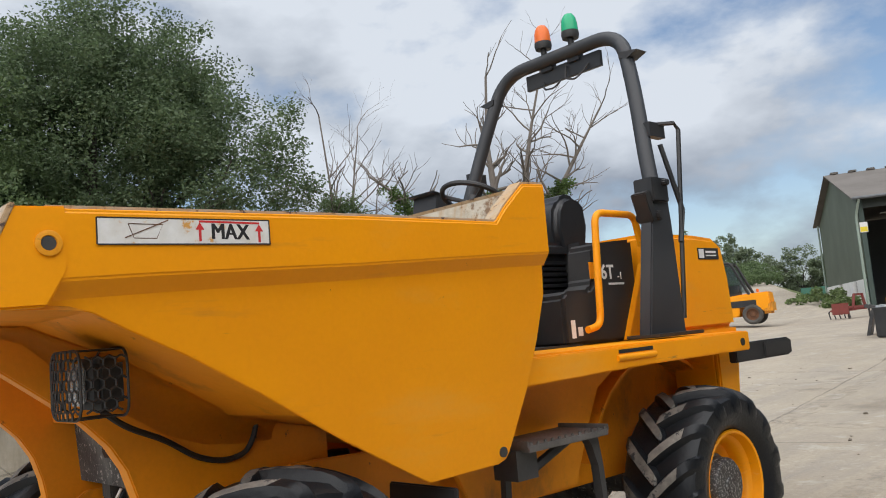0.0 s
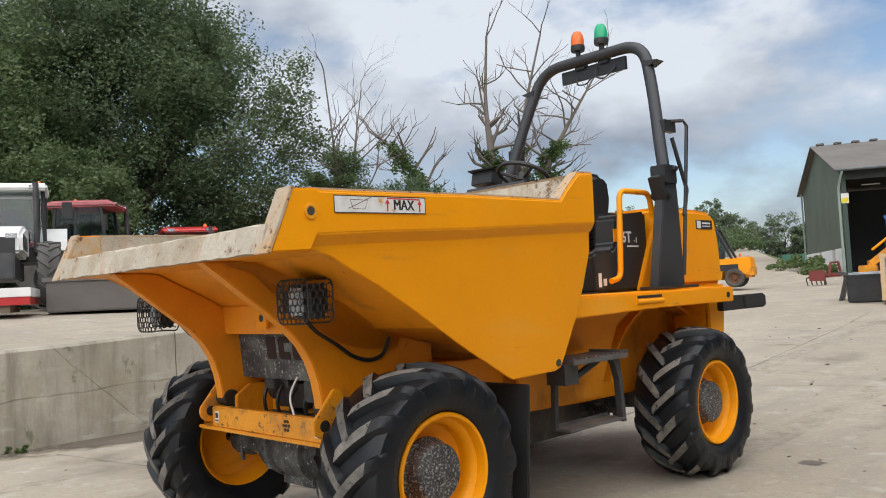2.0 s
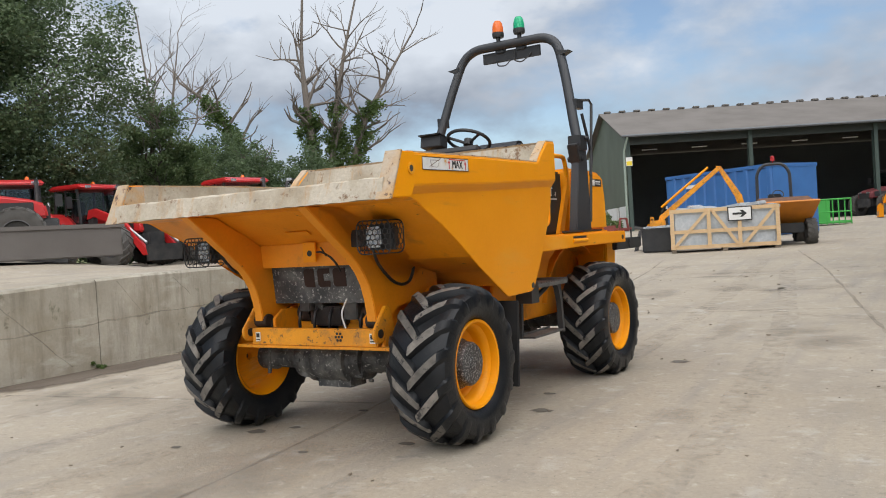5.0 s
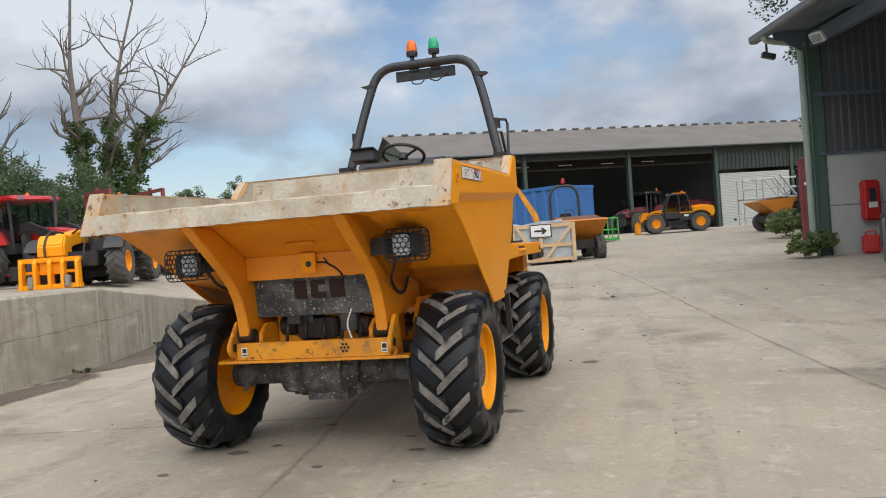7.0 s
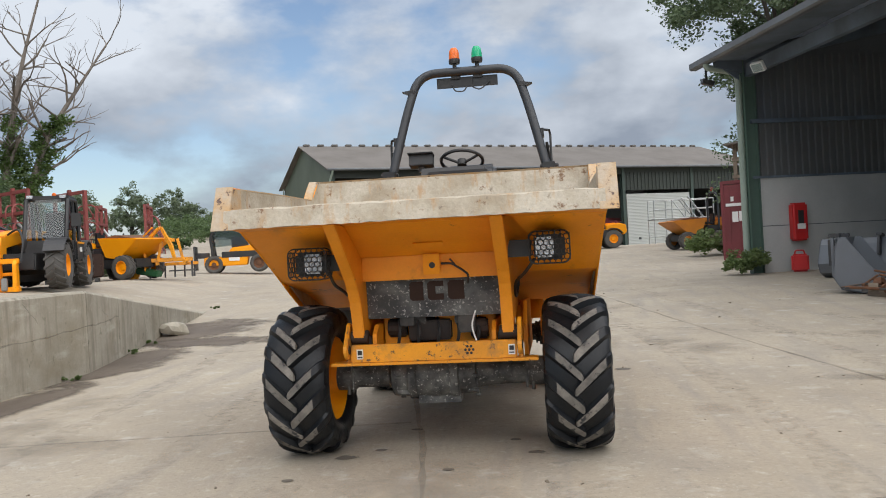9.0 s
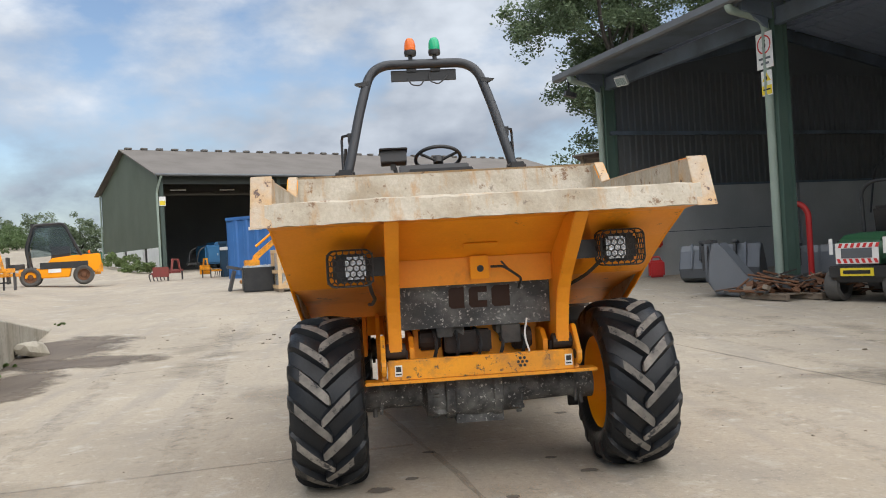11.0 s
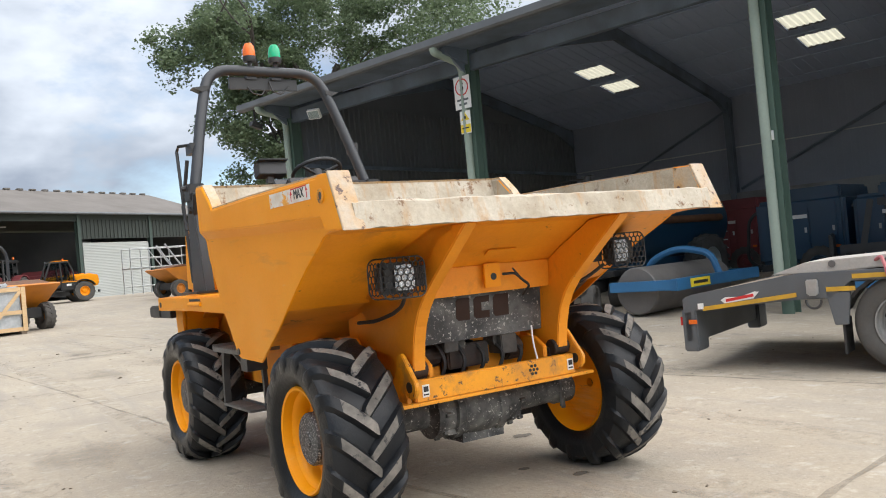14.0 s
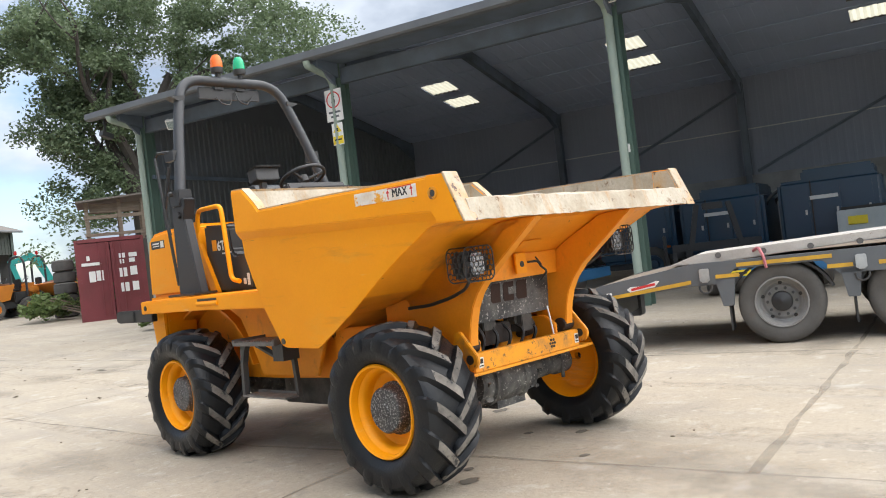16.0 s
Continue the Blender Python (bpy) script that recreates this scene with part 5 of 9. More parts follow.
    # controls
    tilt = Matrix.Translation((0.01, 2.33, 2.27)) @ rot(-25)
    bm = B()
    ring = [(0.20 * math.cos(a), 0.20 * math.sin(a), 0) for a in np.linspace(0, 2 * math.pi, 33)]
    tube(bm, ring, 0.016, 8, caps=False)
    for a in (90, 210, 330):
        tube(bm, [(0, 0, -0.03), (0.19 * math.cos(radians(a)), 0.19 * math.sin(radians(a)), 0)], 0.014, 6)
    rod(bm, (0, 0, -0.05), (0, 0, 0.01), 0.045, seg=14)
    wheel = part("steering_wheel", bm, PLASTIC, d, smooth=True)
    wheel.matrix_basis = tilt
    bm = B()
    rod(bm, (0.01, 2.37, 2.22), (0.01, 2.05, 1.35), 0.04, seg=12)
    box(bm, (0, 2.05, 1.75), (0.55, 0.18, 0.8)); box(bm, (-0.05, 2.12, 2.12), (0.6, 0.16, 0.10), rot(-25))
    part("steering_console", bm, PLASTIC, d, bevel=0.01)
    bm = boxes(((-0.385, 2.345, 2.295), (0.23, 0.13, 0.11), rot(-12)), ((-0.385, 2.32, 2.355), (0.25, 0.15, 0.012), rot(-12)))
    dash = part("instrument_box", bm, PLASTIC, d, "hooded black instrument box on a bracket", bevel=0.006)
    bm = B(); tube(bm, [(-0.40, 2.40, 2.28), (-0.36, 2.36, 2.14), (-0.30, 2.2, 2.05)], 0.02, 6); box(bm, (-0.39, 2.36, 2.22), (0.05, 0.05, 0.06))
    part("bracket", bm, DARK_STEEL, dash)
    return d


build_dumper()


# ---- sheds ----
def ribbed(bm, x0, x1, z0, z1, y, pitch=0.2, depth=0.035):
    """Profiled sheet standing in the x-z plane."""
    n = max(1, int((x1 - x0) / pitch))
    p = (x1 - x0) / n
    for k in range(n):
        a = x0 + k * p
        prof = [(a, y), (a + p * 0.55, y), (a + p * 0.65, y - depth), (a + p * 0.90, y - depth), (a + p, y)]
        low = [bm.verts.new((u, v, z0)) for u, v in prof]
        top = [bm.verts.new((u, v, z1)) for u, v in prof]
        for i in range(4):
            bm.faces.new((low[i], low[i + 1], top[i + 1], top[i]))
    bmesh.ops.remove_doubles(bm, verts=bm.verts[:], dist=1e-5)


def post(parent, x, y, z0, z1, material, deep=0.26, wide=0.16):
    """An I-section steel post."""
    w, h, f, t = wide / 2, deep / 2, 0.018, 0.008
    bm = B()
    prism(bm, [(x + u, y + v) for u, v in ((-w, -h), (w, -h), (w, -h + f), (t, -h + f), (t, h - f), (w, h - f), (w, h), (-w, h), (-w, h - f), (-t, h - f), (-t, -h + f), (-w, -h + f))], z0, z1, "z")
    return part("post", bm, material, parent)


POST_FAR = surface("dull_green_steel", (0.042, 0.066, 0.056), 0.6, second=(0.055, 0.08, 0.068), patch=1.0, amount=0.6, grain=30, bump=0.06)


def build_far_shed():
    s = thing("machinery_shed", "long green-clad farm shed with grey roof and open bays", "shed", Matrix.Translation((-12.0, 41.3, 0)) @ rot(0, 0, 30.2))
    L, D, Z0, EAVE, RIDGE = 31.8, 13.0, 1.0, 6.55, 8.82
    bm = B()
    prism(bm, [(-0.55, EAVE + 0.02), (D / 2, RIDGE), (D + 0.5, EAVE + 0.02), (D + 0.5, EAVE - 0.05), (D / 2, RIDGE - 0.07), (-0.55, EAVE - 0.05)], -0.35, L + 0.4, "x")
    roof = part("roof", bm, CLAD_GREY, s, "weathered grey fibre-cement roof")
    for k in range(34):
        bm = boxes(((0.2 + k * 0.95, D / 2, RIDGE + 0.05), (0.42, 0.30, 0.13)))
        part("ridge_cap", bm, CLAD_GREY, roof, bevel=0.03)
    bm = B()
    tube(bm, [(-0.3, -0.62, EAVE - 0.04), (L + 0.3, -0.62, EAVE - 0.06)], 0.075, 8)
    part("gutter", bm, STEEL_GREY, s)
    bm = B()
    tube(bm, bent([(0.0, -0.62, EAVE - 0.1), (-0.05, -0.5, EAVE - 0.3), (-0.15, -0.12, EAVE - 0.9), (-0.15, -0.12, Z0)], 0.25), 0.065, 8)
    part("downpipe", bm, POST_PALE, s, smooth=True)
    bm = B()
    tube(bm, [(-0.15, D - 0.2, EAVE), (-0.15, D - 0.2, Z0)], 0.055, 8)
    part("downpipe", bm, POST_PALE, s, smooth=True)
    # gable: cladding above, painted blockwork with openings below
    bm = B()
    prism(bm, [(0.02, 2.6), (0.02, EAVE), (D / 2, RIDGE - 0.08), (D, EAVE), (D, 2.6)], -0.02, 0.03, "x")
    part("gable_cladding", bm, CLAD_GREEN, s)
    bm = B()
    for a, b in ((0.3, 2.6), (3.6, 7.0), (8.0, D)):
        box(bm, (0.0, (a + b) / 2, (Z0 + 2.6) / 2), (0.16, b - a, 2.6 - Z0))
    part("blockwork", bm, WHITE, s)
    # added black sheet: stands in for the dark inside behind the openings
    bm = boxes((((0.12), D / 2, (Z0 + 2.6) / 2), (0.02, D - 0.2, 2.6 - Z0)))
    part("opening_shade_sheet", bm, PLASTIC, s)
    bm = boxes((((L), D / 2, (Z0 + EAVE) / 2), (0.15, D, EAVE - Z0)), ((L / 2, D, (Z0 + EAVE) / 2), (L, 0.12, EAVE - Z0)))
    part("outer_wall", bm, CLAD_INSIDE, s)
    for x in (0.1, 7.0, 14.0, 20.2, 25.9, 31.6):
        post(s, x, 0.02, Z0, EAVE - 0.1, POST_FAR, 0.3, 0.22)
    # beam and band take the darkened green, eave shade included in the colour
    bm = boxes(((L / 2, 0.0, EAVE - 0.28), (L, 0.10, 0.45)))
    part("eaves_beam", bm, CLAD_EAVE_SHADE, s)
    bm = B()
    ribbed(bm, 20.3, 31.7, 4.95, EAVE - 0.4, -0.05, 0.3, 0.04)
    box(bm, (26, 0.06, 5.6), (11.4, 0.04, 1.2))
    part("front_cladding", bm, CLAD_EAVE_SHADE, s)
    door = B()
    wave = []
    for k in range(37):
        z = Z0 + 0.10 * k
        wave += [(-0.02, z), (-0.032, z + 0.03), (-0.032, z + 0.07)]
    prism(door, wave + [(-0.02, Z0 + 3.7), (0.03, Z0 + 3.7), (0.03, Z0)], 20.45, 25.7, "x")
    part("roller_door", door, SHUTTER, s, "closed grey roller shutter")
    bm = boxes(((0.12, -0.16, 5.1), (0.36, 0.012, 0.50)))
    sign = part("warning_sign", bm, WHITE, s)
    part("print", boxes(((0.12, -0.168, 5.0), (0.32, 0.006, 0.24))), YELLOW_INK, sign)
    for x in range(2, 20, 3):
        part("strip_light", boxes(((x, 3.0, 6.0), (0.9, 0.12, 0.06))), WHITE, s)
    part("slab", boxes(((L / 2, D / 2, Z0 - 0.1), (L, D, 0.3))), OLD_CONCRETE, s)


build_far_shed()


def build_open_shed():
    s = thing("open_shed", "open-fronted steel shed with grey cladding, green posts and a sloping roof", "shed", Matrix.Translation((6.1, 17.3, 0)) @ rot(0, 0, -74.95))
    L, D, RY = 33.0, 13.7, 6.4

    def rz(y):
        return 7.62 - 0.195 * abs(y - RY)

    bays = [0, 6.5, 13.0, 19.5, 26.0, 32.5]
    # roof built as sheets round the openings of the clear panels
    lights = [(b + 3.58, b + 4.64, y0, y1) for b in bays[:-1] for y0, y1 in ((8.66, 9.60), (10.2, 11.12))]
    xs = sorted({-0.8, L + 0.5} | {v for u, w, *_ in lights for v in (u, w)})
    ys = [-1.0, RY, 8.66, 9.60, 10.2, 11.12, D + 0.4]
    bm = B()
    for x0, x1 in zip(xs, xs[1:]):
        for y0, y1 in zip(ys, ys[1:]):
            xm, ym = (x0 + x1) / 2, (y0 + y1) / 2
            if any(u < xm < w and p < ym < e for u, w, p, e in lights):
                continue
            n = max(1, int((x1 - x0) / 0.34))
            for k in range(n):
                u, w = x0 + (x1 - x0) * k / n, x0 + (x1 - x0) * (k + 1) / n
                v = u + (w - u) * 0.7
                for p, q, dz in ((u, v, 0.0), (v, w, 0.014)):
                    f = [bm.verts.new((s_, y_, rz(y_) + dz)) for s_, y_ in ((p, y0), (p, y1), (q, y1), (q, y0))]
                    bm.faces.new(f)
                f = [bm.verts.new(t_) for t_ in ((v, y0, rz(y0)), (v, y1, rz(y1)), (v, y1, rz(y1) + 0.014), (v, y0, rz(y0) + 0.014))]
                bm.faces.new(f)
                f = [bm.verts.new(t_) for t_ in ((w, y0, rz(y0)), (w, y1, rz(y1)), (w, y1, rz(y1) + 0.014), (w, y0, rz(y0) + 0.014))]
                bm.faces.new(f)
    part("roof", bm, CLAD_DARK, s, "profiled roof sheets seen from below")
    bm = B()
    for x0, x1 in zip(xs, xs[1:]):
        for y0, y1 in zip(ys, ys[1:]):
            xm, ym = (x0 + x1) / 2, (y0 + y1) / 2
            if not any(u < xm < w and p < ym < e for u, w, p, e in lights):
                prism(bm, [(y0, rz(y0) + 0.04), (y1, rz(y1) + 0.04), (y1, rz(y1) + 0.08), (y0, rz(y0) + 0.08)], x0, x1, "x")
    part("roof_covering", bm, CLAD_GREY, s, "weathered grey outer roofing")
    for u, w, p, e in lights:
        bm = B()
        n = 6
        for k in range(n):
            x0, x1, x2 = u + (w - u) * k / n, u + (w - u) * (k + 0.5) / n, u + (w - u) * (k + 1) / n
            q = [bm.verts.new(t_) for t_ in ((x0, p, rz(p) + 0.03), (x0, e, rz(e) + 0.03), (x1, e, rz(e) + 0.06), (x1, p, rz(p) + 0.06), (x2, p, rz(p) + 0.03), (x2, e, rz(e) + 0.03))]
            bm.faces.new((q[0], q[1], q[2], q[3])); bm.faces.new((q[3], q[2], q[5], q[4]))
        bmesh.ops.remove_doubles(bm, verts=bm.verts[:], dist=1e-4)
        sheet_ = part("roof_light", bm, SKYLIGHT, s, "translucent corrugated roof light")
        sheet_.visible_shadow = False
    # rafters from eaves to ridge and down again, purlins between
    for x in bays:
        bm = B()
        prism(bm, [(-0.9, rz(-0.9) - 0.30), (-0.9, rz(-0.9) - 0.08), (RY, rz(RY) - 0.08), (D, rz(D) - 0.08), (D, rz(D) - 0.75), (D - 1.2, rz(D - 1.2) - 0.42), (RY, rz(RY) - 0.42), (1.2, rz(1.2) - 0.42), (0.1, rz(0.1) - 0.70)], x - 0.07, x + 0.07, "x")
        part("rafter", bm, POST_DARK, s)
    for y in (0.4, 1.9, 3.4, 4.9, 6.1, 6.7, 8.2, 9.9, 11.5, 12.9):
        part("purlin", boxes(((L / 2, y, rz(y) - 0.045), (L, 0.05, 0.03))), CLAD_DARK, s)
    # front fascia, gutter and brackets
    part("fascia", boxes(((L / 2 - 0.2, -1.02, 6.13), (L + 1.4, 0.03, 0.24))), STEEL_GREY, s)
    bm = B()
    prism(bm, [(-1.04, 6.16), (-1.20, 6.19), (-1.20, 6.05), (-1.15, 6.01), (-1.04, 6.01)], -0.9, L + 0.5, "x")
    part("gutter", bm, STEEL_GREY, s)
    part("soffit", boxes(((L / 2, -0.5, 6.08), (L, 0.9, 0.03))), POST_DARK, s)
    part("eaves_beam", boxes(((L / 2, 0.0, 5.80), (L, 0.16, 0.34))), POST_DARK, s)
    for x in bays:
        g = ground_z(0, 17.3 - 0.966 * x) - 0.05
        post(s, x, 0, g, 6.1, POST_GREEN, 0.32, 0.20)
        # downpipe drawn extra wide: its pale green also imitates the post's lit front flange
        pipe = B()
        tube(pipe, bent([(x - 0.08, -1.1, 6.02), (x - 0.08, -1.08, 5.92), (x - 0.08, -0.30, 5.78), (x - 0.06, -0.235, 5.6), (x - 0.06, -0.235, g + 0.3)], 0.12), 0.085, 12)
        part("downpipe", pipe, POST_PALE, s, smooth=True)
        bm = B()
        prism(bm, [(-0.25, 5.55), (-0.95, 6.05), (-0.95, 6.10), (-0.2, 6.10)], x - 0.03, x + 0.03, "x")
        part("bracket", bm, POST_DARK, s)
    # end wall: precast panels below, profiled sheet above, and the back
    g = 0.35
    bm = B()
    part("end_panel", boxes(((0.0, 3.25, g + 0.65), (0.14, 6.2, 1.28)), ), PANEL_GREY, s)
    part("end_panel", boxes(((0.0, 3.25, g + 1.95), (0.14, 6.2, 1.28)), ), PANEL_GREY, s)
    part("end_panel", boxes(((0.0, 10.05, g + 1.3), (0.14, 7.2, 2.58)), ), PANEL_GREY, s)
    for z0, z1, mats in ((g + 2.62, g + 4.05, CLAD_INSIDE), (g + 4.12, 7.9, CLAD_END)):
        bm = B()
        ribbed(bm, 0.1, D, z0, min(z1, 6.2) if mats is CLAD_END else z1, 0.0, 0.20, 0.045)
        ob = part("end_cladding", bm, mats, s)
        ob.matrix_basis = rot(0, 0, 90)
    bm = B()
    prism(bm, [(0, 6.1), (0, rz(0)), (RY, rz(RY)), (D, rz(D)), (D, 6.1)], -0.06, -0.03, "x")
    box(bm, (-0.05, D / 2, 3.08), (0.03, D + 0.2, 6.1))
    part("end_sheeting", bm, CLAD_END, s)
    part("wall_rail", boxes(((0.05, D / 2, g + 4.09), (0.12, D, 0.10)), ((0.05, D / 2, g + 2.60), (0.12, D, 0.06))), POST_DARK, s)
    bm = B()
    ribbed(bm, 0, L, 2.9, rz(D) + 0.01, D, 0.25, 0.006)
    part("back_cladding", bm, CLAD_BACK, s)
    part("back_sheeting", boxes(((L / 2, D + 0.05, 3.12), (L + 0.2, 0.03, 6.24))), CLAD_DARK, s)
    part("back_panel", boxes(((L / 2, D - 0.1, 1.4), (L, 0.14, 3.0))), PANEL_DARK, s)
    part("wall_rail", boxes(((L / 2, D - 0.06, 4.45), (L, 0.03, 0.035))), GALV, s)
    for x in (6.5, 13, 19.5, 26):
        post(s, x, D - 0.25, 0, rz(D) - 0.2, POST_DARK, 0.3, 0.2)
        bm = B()
        tube(bm, [(x, D - 0.4, 5.7), (x - 6.2, D - 0.4, 3.0)], 0.05, 6)
        part("wind_brace", bm, POST_DARK, s)
    return s


CLAD_END = surface("grey_end_cladding", (0.115, 0.128, 0.145), 0.8, second=(0.095, 0.105, 0.118), patch=0.6, amount=0.6, grain=20, bump=0.1)
CLAD_DARK = surface("blue_grey_inner_cladding", (0.44, 0.52, 0.67), 0.8, second=(0.38, 0.45, 0.58), patch=0.5, amount=0.6, grain=20, bump=0.1)
POST_DARK = surface("dark_blue_grey_steel", (0.13, 0.165, 0.215), 0.6, second=(0.045, 0.055, 0.06), patch=1.0, amount=0.6, grain=30, bump=0.08)
CLAD_BACK = surface("dull_navy_back_cladding", (0.26, 0.295, 0.37), 0.85, second=(0.22, 0.25, 0.31), patch=0.5, amount=0.6, grain=20, bump=0.1)
PANEL_DARK = surface("grimy_precast_panel", (0.30, 0.31, 0.32), 0.9, second=(0.09, 0.088, 0.082), patch=0.8, amount=0.6, grain=20, bump=0.15)
SHED = build_open_shed()
SM = SHED.matrix_basis.copy()


def flood_light(m):
    o = thing("floodlight", "white floodlight under the shed eaves", "floodlight", m, "shed floodlights")
    part("housing", boxes(((0, 0, 0), (0.34, 0.10, 0.26))), WHITE, o, bevel=0.01)
    part("lens", boxes(((0, -0.056, 0), (0.28, 0.01, 0.20))), GLASS, o)
    part("bracket", boxes(((0, 0.10, 0.10), (0.06, 0.14, 0.03))), DARK_STEEL, o)
    return o


f0 = flood_light(SM @ pose(1.6, -0.55, 5.55, 35, 0, 25))
copy_thing(f0, SM @ pose(13.0, -0.40, 5.90, 30, 0, 0))
o = single("cctv_camera", boxes(((-0.55, -0.85, 5.62), (0.16, 0.34, 0.14), rot(-15)), ((-0.52, -0.90, 5.86), (0.05, 0.05, 0.38)), ((-0.50, -0.55, 5.95), (0.04, 0.75, 0.04))), DARK_STEEL, "grey camera housing on a short arm at the eaves", "camera", SM, bevel=0.01)


def post_sign(x):
    m = SM @ pose(x - 0.05, -0.30, 0)
    o = thing("speed_sign", "white speed limit sign above a yellow hazard sign on a post", "sign", m)
    part("speed_plate", boxes(((0, 0, 5.12), (0.46, 0.012, 0.72))), WHITE, o, bevel=0.003)
    bm = B()
    lathe(bm, [(-0.010, 0.19), (-0.012, 0.19), (-0.012, 0.16), (-0.010, 0.16)], 32, "y", (0, 0, 5.24), closed=True)
    part("ring", bm, RED_INK, o)
    lettering("numeral", "5", 0.24, Matrix.Translation((0, -0.012, 5.235)) @ rot(90), INK, o, bold=0.004)
    part("print", boxes(((0, -0.009, 4.96), (0.32, 0.006, 0.045)), ((0, -0.009, 4.86), (0.22, 0.006, 0.045))), STEEL_GREY, o)
    part("hazard_plate", boxes(((0.02, 0, 4.46), (0.30, 0.012, 0.50))), WHITE, o, bevel=0.003)
    bm = B()
    prism(bm, [(-0.10, 4.50), (0.14, 4.50), (0.02, 4.68)], -0.012, -0.008, "y")
    part("triangle", bm, YELLOW_INK, o)
    part("yellow_band", boxes(((0.02, -0.009, 4.32), (0.28, 0.006, 0.18))), YELLOW_INK, o)
    part("figure", boxes(((0.02, -0.014, 4.56), (0.05, 0.006, 0.07)), ((0.02, -0.014, 4.33), (0.20, 0.006, 0.03))), INK, o)


post_sign(6.5)
single("post_label", boxes(((13.0, -0.175, 3.05), (0.10, 0.008, 0.16))), WHITE, "small white label on a green post", "label", SM)


def extinguisher_box(m):
    o = thing("extinguisher_cabinet", "red plastic fire extinguisher cabinet on the wall panel", "cabinet", m)
    part("body", boxes(((0, 0, 0), (0.42, 0.26, 1.0))), RED, o, bevel=0.05, segments=3)
    part("window", boxes(((0, -0.135, 0.12), (0.16, 0.012, 0.36))), PLASTIC, o, bevel=0.004)
    part("label_strip", boxes(((0, -0.137, -0.12), (0.22, 0.012, 0.14))), WHITE, o)


extinguisher_box(SM @ pose(0.22, 1.1, 1.72, 0, 0, 90))


def jerry_can(m):
    o = thing("fuel_can", "red metal fuel can standing by the wall", "can", m)
    part("body", boxes(((0, 0, 0.24), (0.42, 0.24, 0.46))), RED, o, bevel=0.05, segments=3)
    bm = B(); tube(bm, bent([(-0.12, 0, 0.46), (-0.10, 0, 0.56), (0.10, 0, 0.56), (0.12, 0, 0.46)], 0.04), 0.02, 8)
    part("handle", bm, RED, o, smooth=True)


jerry_can(pose(7.1, 17.0, 0.41, 0, 0, -10))


# ---- vehicles ----
def wheel_lite(parent, m, r, w, rim, rimmat, tread=True, dusty=RUBBER_GREY, lug=RUBBER_GREY, n=16, name="wheel"):
    wheel = new(name)
    wheel.parent, wheel.matrix_basis = parent, m
    h, k = w / 2, r * (0.95 if tread else 1.0)
    bm = B()
    lathe(bm, [(-h * 0.8, rim), (-h, (rim + k) / 2), (-h * 0.85, k * 0.97), (0, k), (h * 0.85, k * 0.97), (h, (rim + k) / 2), (h * 0.8, rim)], 28, closed=True)
    part("tyre", bm, dusty, wheel, smooth=True)
    if tread:
        bm = B()
        for side in (1, -1):
            for i in range(n):
                a0 = 2 * math.pi * (i + (0.5 if side < 0 else 0)) / n
                rows = []
                for f in (-0.03, 0.5, 1.0):
                    a, t = a0 - 0.32 * f, 0.045 / r * (w / 0.4) ** 0.5
                    rows.append([bm.verts.new((side * h * f, -q * math.sin(b), q * math.cos(b))) for q, b in ((k * 0.95, a - t), (r - 0.03 * f, a - t * 0.8), (r - 0.03 * f, a + t * 0.8), (k * 0.95, a + t))])
                for p, q in zip(rows, rows[1:]):
                    for j in range(3):
                        bm.faces.new((p[j], q[j], q[j + 1], p[j + 1]))
                bm.faces.new(rows[0]); bm.faces.new(rows[-1])
        bmesh.ops.recalc_face_normals(bm, faces=bm.faces[:])
        tagged(part("tread", bm, lug, wheel), kind="stuff")
    bm = B()
    lathe(bm, [(h * 0.82, rim * 1.02), (h * 0.85, rim * 0.96), (h * 0.35, rim * 0.86), (h * 0.25, rim * 0.5), (h * 0.45, rim * 0.42), (h * 0.5, rim * 0.2), (h * 0.5, 0.0)], 24, caps=(False, True))
    part("rim", bm, rimmat, wheel, smooth=True)
    return wheel


def four_wheels(parent, sets):
    for x, y, r, w, rim, mat_ in sets:
        for s in (1, -1):
            wheel_lite(parent, pose(s * x, y, r, 0, 0, 0 if s > 0 else 180), r, w, rim, mat_)


def pane(parent, corners, name="window"):
    """A flat sheet of glass, 8 mm thick."""
    bm = B()
    p = [Vector(q) for q in corners]
    n = (p[1] - p[0]).cross(p[-1] - p[0]).normalized() * 0.004
    one, two = [bm.verts.new(q + n) for q in p], [bm.verts.new(q - n) for q in p]
    k = len(p)
    bm.faces.new(one); bm.faces.new(two[::-1])
    for i in range(k):
        bm.faces.new((one[i], two[i], two[(i + 1) % k], one[(i + 1) % k]))
    bmesh.ops.recalc_face_normals(bm, faces=bm.faces[:])
    ob = part(name, bm, GLASS, parent)
    ob.visible_shadow = False
    return ob


